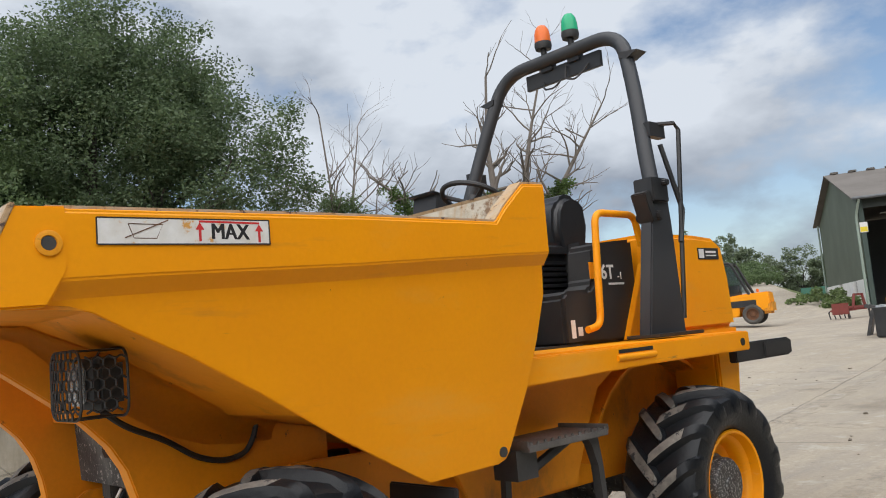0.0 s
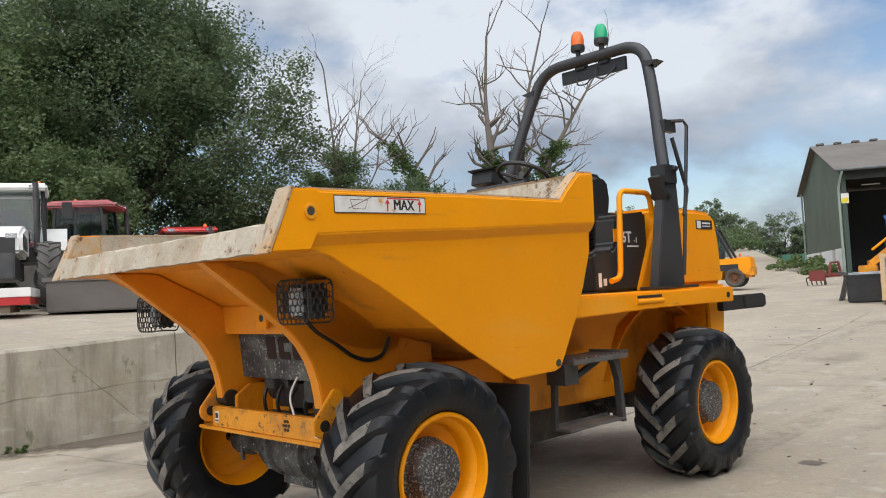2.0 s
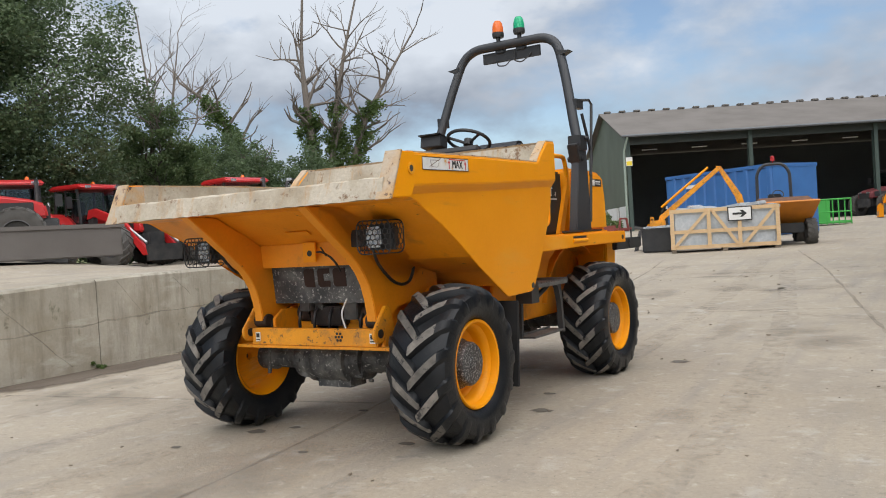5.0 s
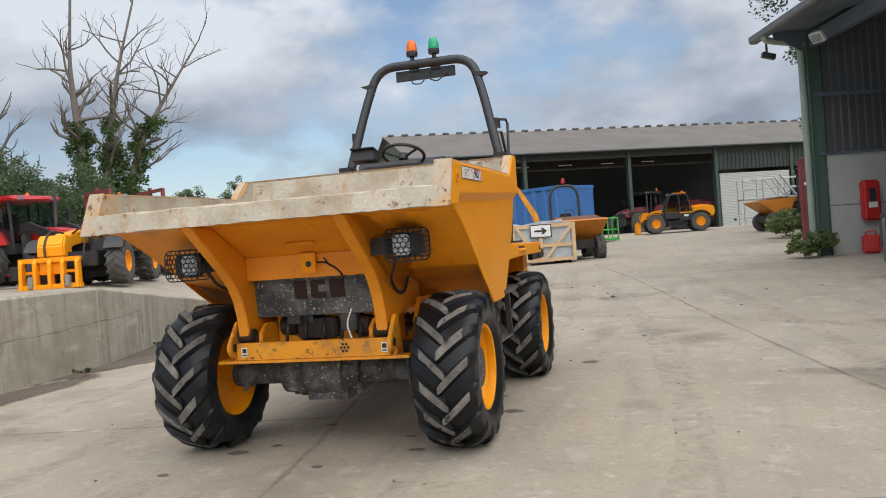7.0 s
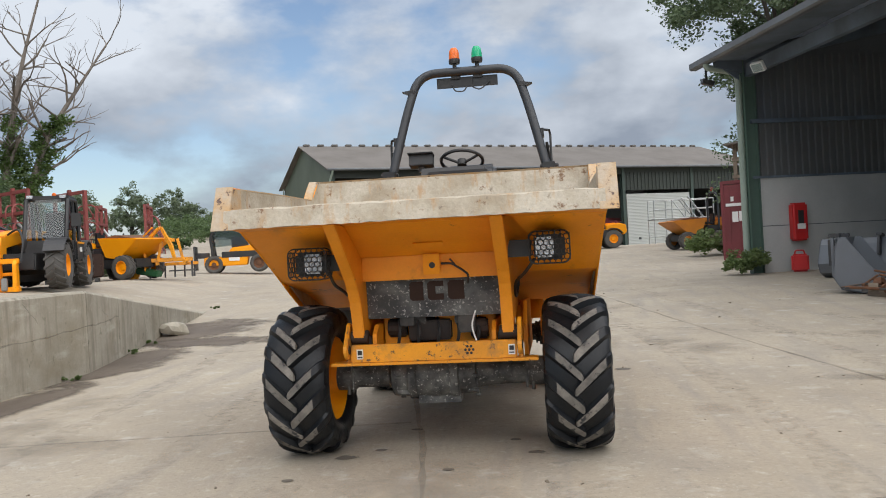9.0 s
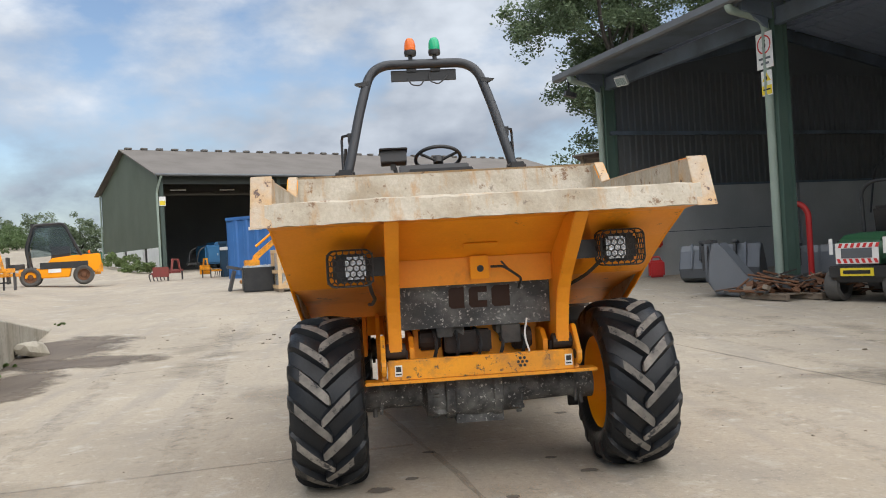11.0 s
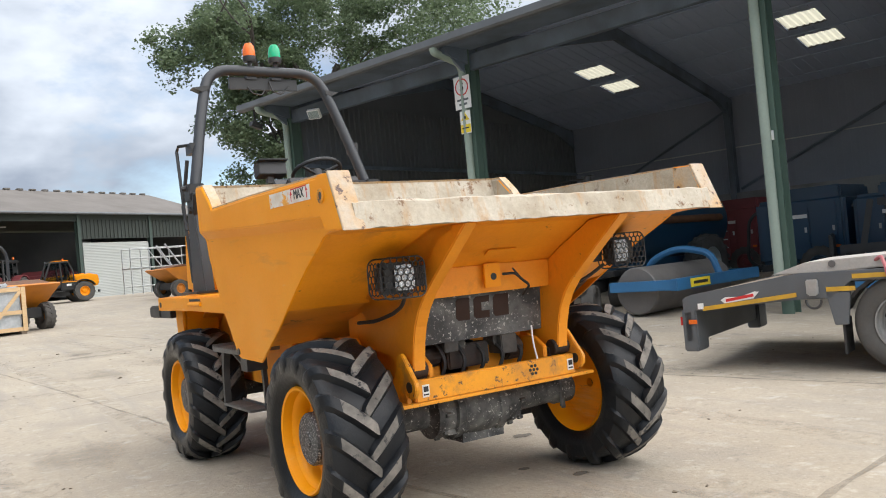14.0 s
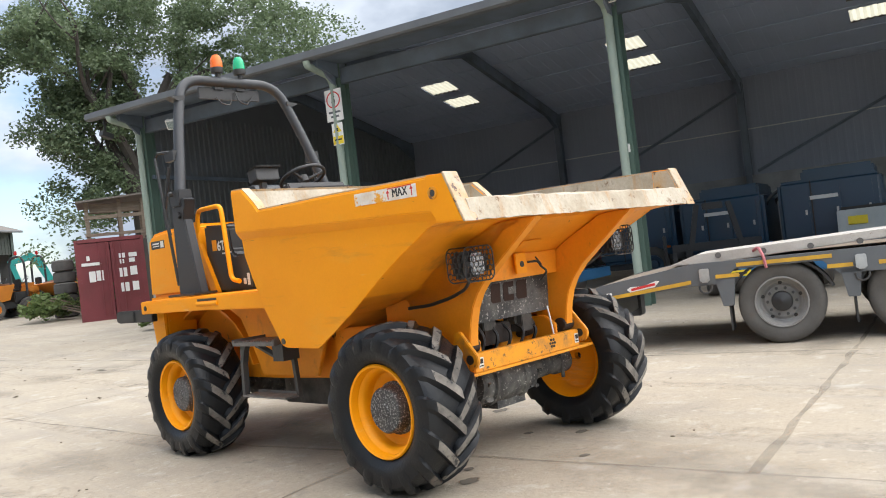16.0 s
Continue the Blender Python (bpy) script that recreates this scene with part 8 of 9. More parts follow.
def mower(m):
    """A ride-on mower, its tail plate towards -y."""
    o = thing("ride_on_mower", "green ride-on mower with striped rear plate, parked under the shed", "mower", m)
    for x, y, r, w in ((0.48, -0.35, 0.27, 0.26), (0.55, 1.25, 0.30, 0.26)):
        for s in (1, -1):
            wheel_lite(o, pose(s * x, y, r, 0, 0, 0 if s > 0 else 180), r, w, 0.15, RUBBER_GREY, tread=False)
    bm = B()
    prism(bm, [(-0.62, 0.62), (-0.60, 0.98), (-0.35, 1.10), (0.30, 1.14), (0.40, 0.62)], -0.42, 0.42, "x")
    hood = part("hood", bm, GREEN, o, bevel=0.09, segments=3, smooth=True)
    plate = part("tail_plate", boxes(((0, -0.63, 0.80), (0.70, 0.02, 0.34))), WHITE, o, bevel=0.005)
    for k in range(7):
        for z, s in ((0.93, 1), (0.68, -1)):
            bm = B()
            x = -0.30 + k * 0.10
            prism(bm, [(x, z - 0.035), (x + 0.05, z - 0.035), (x + 0.05 + s * 0.03, z + 0.035), (x + s * 0.03, z + 0.035)], -0.648, -0.642, "y")
            part("stripe", bm, RED_INK, plate)
    part("grille", boxes(((0, -0.642, 0.805), (0.50, 0.012, 0.16))), STEEL_GREY, plate)
    np_ = part("number_plate", boxes(((0, -0.66, 0.50), (0.54, 0.015, 0.13))), YELLOW_INK, o)
    part("characters", boxes(((0, -0.670, 0.50), (0.44, 0.006, 0.06))), INK, np_)
    part("bumper", boxes(((0, -0.60, 0.50), (0.95, 0.10, 0.20)), ((0, 0.5, 0.45), (0.8, 2.2, 0.25)), ((0.3, 0.9, 0.68), (0.9, 1.0, 0.10))), BLACK, o, bevel=0.02)
    part("seat", boxes(((0, 0.75, 0.95), (0.5, 0.45, 0.14)), ((0, 0.52, 1.30), (0.48, 0.12, 0.55), rot(10))), VINYL, o, bevel=0.05)
    bm = B()
    tube(bm, bent([(0.38, 0.45, 0.6), (0.40, 0.42, 1.85), (0.2, 0.40, 2.0), (-0.2, 0.40, 2.0), (-0.40, 0.42, 1.85), (-0.38, 0.45, 0.6)], 0.12), 0.03, 8)
    part("roll_bar", bm, BLACK, o, smooth=True)
    bm = B(); rod(bm, (0, 1.35, 0.6), (0.0, 1.15, 1.25), 0.03, seg=8)
    tube(bm, [(0.18 * math.cos(a), 1.13 + 0.1 * math.sin(a), 1.25 + 0.14 * math.sin(a)) for a in np.linspace(0, 6.283, 17)], 0.016, 5)
    part("steering", bm, PLASTIC, o)
    for s in (1, -1):
        part("cutting_unit", boxes(((s * 0.85, 1.4, 0.42), (0.8, 0.5, 0.25), rot(0, s * 12))), BLACK, o, bevel=0.05)
        part("marker_flag", boxes(((s * 0.44, -0.60, 0.92), (0.06, 0.012, 0.26))), WHITE, o)
    part("mirror", boxes(((0.62, 0.6, 1.15), (0.14, 0.04, 0.32))), GALV, o, bevel=0.02)


mower(pose(8.21, 8.83, 0.16, 0, 0, -58.7) @ Matrix.Scale(1.06, 4))


def tanker(m, label, length=6.5):
    o = thing("slurry_tanker", label, "tanker", m)
    bm = B()
    lathe(bm, [(-0.35, 0.0), (-0.30, 0.45), (-0.16, 0.75), (0.0, 0.90), (0.25, 0.92), (length, 0.92), (length + 0.2, 0.7), (length + 0.3, 0)], 36, "y", (0, 0, 1.75))
    part("barrel", bm, DEEP_BLUE, o, smooth=True)
    part("chassis", boxes(((0.4, length / 2, 0.75), (0.12, length, 0.25)), ((-0.4, length / 2, 0.75), (0.12, length, 0.25)), ((0, -0.9, 0.65), (0.25, 1.8, 0.18))), DEEP_BLUE, o, bevel=0.02)
    for s in (1, -1):
        wheel_lite(o, pose(s * 0.92, length - 1.1, 0.70, 0, 0, 0 if s > 0 else 180), 0.70, 0.50, 0.34, GALV)
    bm = B(); tube(bm, bent([(0.99, -0.50, 1.74), (0.99, -0.3, 1.80), (0.99, 1.0, 1.82), (1.0, length * 0.9, 1.80)], 0.2), 0.095, 10)
    part("suction_hose", bm, RUST, o, smooth=True)
    bm = B(); rod(bm, (0.99, -0.56, 1.72), (0.99, -0.46, 1.745), 0.125, seg=14)
    part("hose_flange", bm, GALV, o, smooth=True)
    bm = B(); rod(bm, (0.0, 0.25, 2.6), (0.0, 0.25, 2.88), 0.10, seg=12); rod(bm, (0.0, 0.25, 2.88), (0.0, 0.25, 2.94), 0.17, seg=12); rod(bm, (0.0, 0.25, 2.94), (0.0, 0.25, 3.04), 0.09, seg=12); box(bm, (0.0, 0.25, 3.05), (0.34, 0.10, 0.03))
    part("filler", bm, DARK_STEEL, o, smooth=True)
    bm = B(); tube(bm, bent([(-0.1, 0.25, 3.0), (-0.7, 0.1, 3.02), (-1.2, -0.2, 2.7), (-1.3, -0.3, 1.6)], 0.4), 0.022, 6)
    part("filler_hose", bm, PLASTIC, o, smooth=True)
    part("lettering_bar", boxes(((-0.25, -0.20, 2.36), (0.80, 0.012, 0.10), rot(-24))), WHITE, o)
    part("hazard_label", boxes(((0.42, -0.36, 1.45), (0.50, 0.012, 0.30))), YELLOW_INK, o)
    bm = B(); rod(bm, (0.60, -0.20, 2.12), (0.60, -0.14, 2.12), 0.10, seg=14)
    part("sight_glass", bm, INK, o, smooth=True)
    part("side_rail", boxes(((0.82, length / 2, 2.20), (0.03, length, 0.05))), RUST, o)
    part("top_walk", boxes(((0.30, length / 2, 2.655), (0.5, length * 0.95, 0.03), rot(0, 18))), DUSTY_STEEL, o)


DUSTY_STEEL = surface("dusty_rolled_steel", (0.16, 0.15, 0.14), 0.7, 0.2, second=(0.11, 0.10, 0.095), patch=2, amount=0.7, grain=40, grain_amount=0.2, bump=0.2)
tanker(pose(10.91, 11.235, 0.17, 0, 0, -84.3), "deep blue slurry tanker with a long side hose", 4.6)


def ring_roller(m):
    o = thing("field_roller", "blue-framed field roller with a plain grey steel drum", "roller", m)
    bm = B()
    lathe(bm, [(0.0, 0.0), (0.0, 0.36), (0.02, 0.38), (2.5, 0.38), (2.52, 0.36), (2.52, 0)], 40, "x", (0, 0, 0.42))
    part("drum", bm, DUSTY_STEEL, o, smooth=True)
    part("side_frame", boxes(((-0.12, -0.2, 0.50), (0.10, 1.2, 0.16)), ((2.64, -0.2, 0.50), (0.10, 1.2, 0.16)), ((1.26, -0.75, 0.50), (2.86, 0.12, 0.18))), MID_BLUE, o, bevel=0.01)
    bm = B()
    tube(bm, bent([(1.4, -0.72, 0.55), (1.4, -0.60, 0.92), (1.4, 0.0, 1.05), (1.4, 0.55, 0.85), (1.4, 0.75, 0.45)], 0.25), 0.06, 8)
    part("hoop", bm, MID_BLUE, o, smooth=True)
    part("label_plate", boxes(((0.55, -0.815, 0.50), (0.62, 0.01, 0.13))), YELLOW_INK, o)
    part("print", boxes(((0.55, -0.823, 0.50), (0.45, 0.006, 0.045))), INK, o)


ring_roller(pose(8.2, 7.0, 0.10, 0, 0, 13) @ Matrix.Scale(1.15, 4))
ring_roller(pose(10.8, 4.2, 0.02, 0, 0, -60) @ Matrix.Scale(0.9, 4))


def truck_wheel(parent, m, r=0.475, w=0.32):
    """A dished commercial wheel, its outer side towards +x."""
    wheel = new("wheel")
    wheel.parent, wheel.matrix_basis = parent, m
    h = w / 2
    bm = B()
    lathe(bm, [(-h * 0.8, 0.29), (-h, 0.36), (-h * 0.95, 0.44), (-h * 0.75, r - 0.008), (0, r), (h * 0.75, r - 0.008), (h * 0.95, 0.44), (h * 1.0, 0.40), (h * 1.0, 0.34), (h * 0.85, 0.285)], 48, closed=True)
    part("tyre", bm, RUBBER_GREY, wheel, smooth=True)
    bm = B()
    lathe(bm, [(h * 0.84, 0.292), (h * 0.95, 0.288), (h * 0.95, 0.274), (h * 0.80, 0.266), (h * 0.55, 0.262), (h * 0.45, 0.245), (h * 0.10, 0.236), (h * 0.0, 0.215), (h * 0.02, 0.20), (h * 0.12, 0.185), (h * 0.14, 0.12), (h * 0.0, 0.0)], 48, caps=(False, True))
    rim = part("rim", bm, RIM_GREY, wheel, smooth=True)
    for i in range(10):
        c_, s_ = math.cos(2 * math.pi * i / 10), math.sin(2 * math.pi * i / 10)
        bm = B(); rod(bm, (h * 0.1, 0.155 * c_, 0.155 * s_), (h * 0.38, 0.155 * c_, 0.155 * s_), 0.018, seg=6)
        part("wheel_nut", bm, DARK_STEEL, rim)
    for i in range(5):
        c_, s_ = math.cos(2 * math.pi * i / 5 + 0.3), math.sin(2 * math.pi * i / 5 + 0.3)
        bm = B(); rod(bm, (h * -0.02, 0.212 * c_, 0.212 * s_), (h * 0.07, 0.212 * c_, 0.212 * s_), 0.022, seg=12)
        part("hand_hole", bm, INK, rim)
    bm = B()
    lathe(bm, [(h * 0.10, 0.118), (h * 0.45, 0.112), (h * 0.55, 0.095), (h * 0.58, 0.03), (h * 0.62, 0.02), (h * 0.62, 0.0)], 24)
    part("hub", bm, BLACK, wheel, smooth=True)
    return wheel


def low_loader():
    """A step-deck trailer seen by its tail, its side along local y, front towards +y."""
    a, b = Vector((4.12, 2.27)), Vector((4.87, 0.27))
    d = (b - a).normalized()
    m = pose(a.x, a.y, 0.0, 0, 0, math.degrees(math.atan2(d.y, d.x)) - 90) @ Matrix.Diagonal((-1, 1, 1, 1))
    # local: +y to the front, the near side at x = 0, the body towards +x
    o = thing("low_loader_trailer", "grey low-loader trailer with sloping tail and yellow marking tape", "trailer", m)
    W = 2.5
    hub_y = (b - a).length
    part("side_beam", beam_side(0.0), STEEL_GREY, o, bevel=0.006)
    part("side_beam", beam_side(W - 0.09), STEEL_GREY, o, bevel=0.006)
    bm = B()
    prism(bm, [(0.0, 0.815), (1.1, 0.985), (9.0, 0.985), (9.0, 0.945), (1.1, 0.945), (0.0, 0.775)], 0.09, W - 0.09, "x")
    part("deck", bm, OLD_TIMBER, o)
    bm = B()
    prism(bm, [(0.9, 0.99), (1.25, 1.10), (3.4, 1.18), (6.5, 1.18), (6.5, 1.10), (3.4, 1.09), (1.6, 0.99)], 0.15, 1.25, "x")
    part("ramp", bm, PALE_DUST, o, "folded ramp white with dust", bevel=0.01)
    for y in (1.5, 2.0, 2.5, 3.0):
        bm = B(); rod(bm, (0.14, y, 1.07), (0.20, y, 1.07), 0.035, seg=12)
        part("ramp_roller", bm, DUSTY_STEEL, o)
    bm = boxes(((W / 2, 0.05, 0.50), (W, 0.10, 0.34)), ((0.16, 0.06, 0.46), (0.32, 0.16, 0.46)), ((W - 0.16, 0.06, 0.46), (0.32, 0.16, 0.46)))
    part("tail_beam", bm, STEEL_GREY, o, bevel=0.015)
    for x in (0.10, W - 0.10):
        tl = part("tail_lamp", boxes(((x, -0.03, 0.56), (0.16, 0.03, 0.09))), LENS_RED, o)
    part("side_marker", boxes(((-0.006, 0.10, 0.55), (0.012, 0.09, 0.045))), LENS_ORANGE, o)
    for y0, y1, za, zb in ((0.22, 1.18, 0.685, 0.790), (1.46, 1.72, 0.83, 0.83), (2.64, 2.9, 0.83, 0.83), (1.70, 2.70, 0.945, 0.945), (3.15, 4.2, 0.83, 0.83)):
        bm = B()
        prism(bm, [(y0, za - 0.022), (y1, zb - 0.022), (y1, zb + 0.022), (y0, za + 0.022)], -0.008, -0.002, "x")
        part("marking_tape", bm, TAPE, o)
    bm = B()
    prism(bm, [(0.42, 0.77), (0.47, 0.80), (0.62, 0.795), (0.77, 0.845), (0.82, 0.84), (0.78, 0.80), (0.76, 0.775), (0.62, 0.755), (0.46, 0.735)], -0.010, -0.002, "x")
    em = part("emblem", bm, WHITE, o, "pale emblem shape with a red bar")
    part("emblem_bar", boxes(((-0.012, 0.62, 0.787), (0.004, 0.29, 0.030), rot(9))), RED_INK, em)
    part("reflector", boxes(((-0.007, 0.20, 0.715), (0.012, 0.06, 0.06))), WHITE, o)
    for y in (1.34, 2.98):
        w = part("winch", boxes(((-0.03, y, 0.86), (0.05, 0.11, 0.15)), ((-0.04, y, 0.80), (0.05, 0.08, 0.05))), GALV, o, bevel=0.01)
        bm = B(); tube(bm, [(-0.02, y + 0.07 * math.cos(a), 0.72 + 0.07 * math.sin(a)) for a in np.linspace(2.9, 6.5, 12)], 0.012, 6)
        part("lashing_ring", bm, DARK_STEEL, w)
    for y in (1.55, 2.86):
        bm = B()
        prism(bm, [(y - 0.10, 0.80), (y + 0.12, 0.80), (y + 0.08, 0.48), (y - 0.04, 0.48)], 0.0, 0.06, "x")
        part("mudguard_stay", bm, STEEL_GREY, o, bevel=0.005)
        part("mudflap", boxes(((0.20, y + 0.03, 0.36), (0.34, 0.02, 0.34))), PLASTIC, o)
    for yy in (hub_y, hub_y + 1.35, hub_y + 2.7):
        for x, turn in ((0.20, 180), (W - 0.20, 0)):
            truck_wheel(o, pose(x, yy, 0.475, 0, 0, turn))
        bm = B(); rod(bm, (0.3, yy, 0.475), (W - 0.3, yy, 0.475), 0.07, seg=12)
        part("axle", bm, DARK_STEEL, o)
        bm = B()
        outer = [(yy + 0.60 * math.cos(a), 0.42 + 0.56 * math.sin(a)) for a in np.linspace(0.35, 2.79, 12)]
        inner = [(yy + 0.57 * math.cos(a), 0.42 + 0.53 * math.sin(a)) for a in np.linspace(2.79, 0.35, 12)]
        prism(bm, outer + inner, 0.06, 0.40, "x")
        part("mudguard", bm, PLASTIC, o)
    bm = B(); tube(bm, bent([(0.3, 1.75, 0.99), (0.1, 1.95, 1.12), (-0.03, 2.0, 1.02), (-0.04, 2.02, 0.88)], 0.05), 0.018, 6)
    part("strap", bm, RED_FADED, o)
    return o


def beam_side(x):
    bm = B()
    prism(bm, [(0.0, 0.66), (0.0, 0.80), (0.1, 0.84), (1.2, 1.0), (9.0, 1.0), (9.0, 0.74), (2.76, 0.74), (2.60, 0.90), (1.68, 0.90), (1.50, 0.74), (1.2, 0.74)], x, x + 0.09, "x")
    return bm


TAPE = surface("dirty_yellow_tape", (0.62, 0.36, 0.03), 0.5, second=(0.45, 0.26, 0.04), patch=6, amount=0.7, grain=40, grain_amount=0.15, bump=0.0)
PALE_DUST = surface("dust_whitened_steel", (0.50, 0.47, 0.43), 0.85, second=(0.36, 0.33, 0.29), patch=3, amount=0.7, grain=40, grain_amount=0.2, bump=0.3, spots=(0.20, 0.13, 0.09), spot_scale=9, spot_cut=0.64)
low_loader()


def baler(m, material, label, size=(2.4, 4.2, 2.3)):
    """A boxy machine standing in the shade of the shed."""
    o = thing("farm_machine", label, "machine", m, "machines in the shed")
    x, y, z = size
    part("body", boxes(((0, 0, z * 0.58), (x, y, z * 0.66))), material, o, bevel=0.10, segments=3)
    part("upper_body", boxes(((0, 0.2, z * 0.93), (x * 0.86, y * 0.7, z * 0.16))), material, o, bevel=0.06)
    # hatch panels, catches and marks along both flanks and the back
    for side in (1, -1):
        for k in range(3):
            yy = y * (-0.32 + 0.30 * k)
            hatch = part("hatch", boxes(((side * (x / 2 + 0.02), yy, z * (0.56 + 0.04 * k)), (0.04, y * 0.26, z * 0.40))), material, o, bevel=0.015)
            part("catch", boxes(((side * (x / 2 + 0.05), yy + y * 0.09, z * 0.58), (0.03, 0.05, 0.12))), GALV, hatch)
        part("lettering_bar", boxes(((side * (x / 2 + 0.05), -y * 0.05, z * 0.72), (0.01, 0.62, 0.09))), WHITE, o)
        part("marker", boxes(((side * (x / 2 + 0.05), y * 0.40, z * 0.40), (0.02, 0.12, 0.06))), LENS_ORANGE, o)
        part("gap", boxes(((side * (x / 2 + 0.004), -y * 0.17, z * 0.58), (0.02, 0.03, z * 0.62)), ), INK, o)
        bm = B()
        tube(bm, bent([(side * 0.7, -y / 2, z * 0.85), (side * 0.8, -y / 2 - 0.35, z * 0.75), (side * 0.7, -y / 2 - 0.5, z * 0.3), (side * 0.5, -y / 2 - 0.2, z * 0.2)], 0.2), 0.045, 6)
        part("rail", bm, DARK_STEEL, o, smooth=True)
    part("frame", boxes(((0, 0, 0.5), (x * 0.8, y * 1.05, 0.16)), ((0, -y * 0.62, 0.5), (0.2, y * 0.4, 0.14))), DARK_STEEL, o)
    for s in (1, -1):
        wheel_lite(o, pose(s * x * 0.45, 0.4, 0.5, 0, 0, 0 if s > 0 else 180), 0.5, 0.4, 0.26, material, tread=True)
    bm = B()
    for k in range(4):
        tube(bm, bent([(-x / 2, -y / 2 + 0.1 * k, z * 0.8), (-x / 2 - 0.2, -y / 2 - 0.2, z * 0.6), (-x / 2 - 0.1, -y / 2 - 0.3 + 0.1 * k, 0.6)], 0.15), 0.02, 6)
    part("hoses", bm, PLASTIC, o)
    return o


for x, high, wide in ((11.08, 2.36, 2.1), (13.33, 2.27, 2.1), (15.85, 2.42, 2.3)):
    baler(SM @ pose(x, 7.45, 0.05, 0, 0, -90), DEEP_BLUE, "deep blue seed drill hopper parked in a row in the shed", (2.5, wide, high))
red = baler(SM @ pose(7.3, 12.1, 0.1, 0, 0, -90), MAROON, "dark red muck spreader with a ladder deep in the shed", (2.4, 1.9, 2.45))
for k in range(6):
    part("rung", boxes(((1.30, -0.25, 0.75 + 0.25 * k), (0.05, 0.42, 0.03))), GALV, red)
for y in (-0.47, -0.03):
    part("ladder_rail", boxes(((1.29, y, 1.35), (0.04, 0.03, 1.5))), MAROON, red)
# windscreen: its pale greenish reflection is put into the base colour
SCREEN = surface("pale_reflection_screen", (0.50, 0.53, 0.52), 0.3, second=(0.36, 0.40, 0.40), patch=2, amount=0.7, grain=30, grain_amount=0.1, bump=0.02)
o = thing("glazed_hood", "low machine hood with a screen coloured as a pale reflection and yellow label", "machine", SM @ pose(16.75, 5.3, 0.1))
part("body", boxes(((0, 0.3, 0.42), (1.5, 1.0, 0.70))), BLACK, o, bevel=0.06)
part("screen", boxes(((0, -0.02, 1.05), (1.45, 0.05, 0.55), rot(-22))), SCREEN, o, bevel=0.015)
part("label", boxes(((-0.30, -0.08, 1.06), (0.40, 0.01, 0.20), rot(-22))), YELLOW_INK, o)
part("back", boxes(((0, 0.55, 1.0), (1.4, 0.5, 0.75))), PLASTIC, o, bevel=0.05)
field_implement(SM @ pose(13.3, 5.3, 0.05, 0, 0, 15) @ Matrix.Scale(1.6, 4), BLACK, "black hydraulic implement behind the trailer", 9)
baler(pose(-6.5, 47.5, 1.1, 0, 0, 30), MAROON, "red trailed machine in the far shed's bay", (2.2, 3.6, 1.8))
baler(pose(-9.6, 45.8, 1.1, 0, 0, -60), MID_BLUE, "blue bowser parked in the far shed's bay", (1.8, 2.6, 1.7))
tractor(pose(1.0, 50.5, 1.15, 0, 0, -30), body=MAROON, roof=PLASTIC, label="dark red tractor inside the far shed's open bay", loader=False)
baler(pose(4.0, 53.5, 1.15, 0, 0, 60), MAROON, "maroon machine deep in the far shed", (2.2, 3.6, 2.0))

# steel skip and trailer edge on the apron
SKIP_GREY = surface("brown_grey_worn_steel", (0.13, 0.118, 0.108), 0.5, second=(0.10, 0.088, 0.08), patch=1.6, amount=0.7, grain=40, grain_amount=0.15, bump=0.15)
o = thing("steel_skip", "dark grey open steel skip on the apron", "skip", pose(-9.95, 3.83, apron_z(-9.95, 3.83), 0, 0, 67))
part("body", boxes(((0, 0, 0.27), (3.2, 1.2, 0.54))), SKIP_GREY, o, bevel=0.02)
part("rim", boxes(((0, -0.6, 0.54), (3.3, 0.06, 0.07)), ((0, 0.6, 0.54), (3.3, 0.06, 0.07))), SKIP_GREY, o)
o = thing("flatbed", "white and red flatbed body standing on the apron", "flatbed", pose(-10.45, 0.85, apron_z(-10.3, 0.85), 0, 0, 67))
part("bed", boxes(((0, 0, 0.30), (2.4, 1.4, 0.14))), WHITE, o, bevel=0.01)
part("red_edge", boxes(((0, 0, 0.17), (2.36, 1.36, 0.12))), RED, o)
for x in (0.8, -0.8):
    part("block", boxes(((x, 0, 0.055), (0.2, 1.2, 0.11))), OLD_TIMBER, o)
TRAILER_GREEN = surface("faded_green_paint", (0.045, 0.16, 0.11), 0.5, second=(0.03, 0.12, 0.085), patch=2, amount=0.5, grain=50, bump=0.05)
o = thing("green_trailer", "dark green high-sided farm trailer far down the track", "trailer", pose(-24.4, 66, ground_z(-24.4, 66), 0, 0, 20) @ Matrix.Scale(0.72, 4))
part("body", boxes(((0, 0, 1.7), (4.6, 2.4, 1.5))), TRAILER_GREEN, o, bevel=0.03)
part("frame", boxes(((0, 0, 0.85), (4.6, 1.0, 0.2))), DARK_STEEL, o)
for s in (1, -1):
    wheel_lite(o, pose(1.0, s * 1.0, 0.55, 0, 0, 90 * s), 0.55, 0.4, 0.28, RED, tread=False)


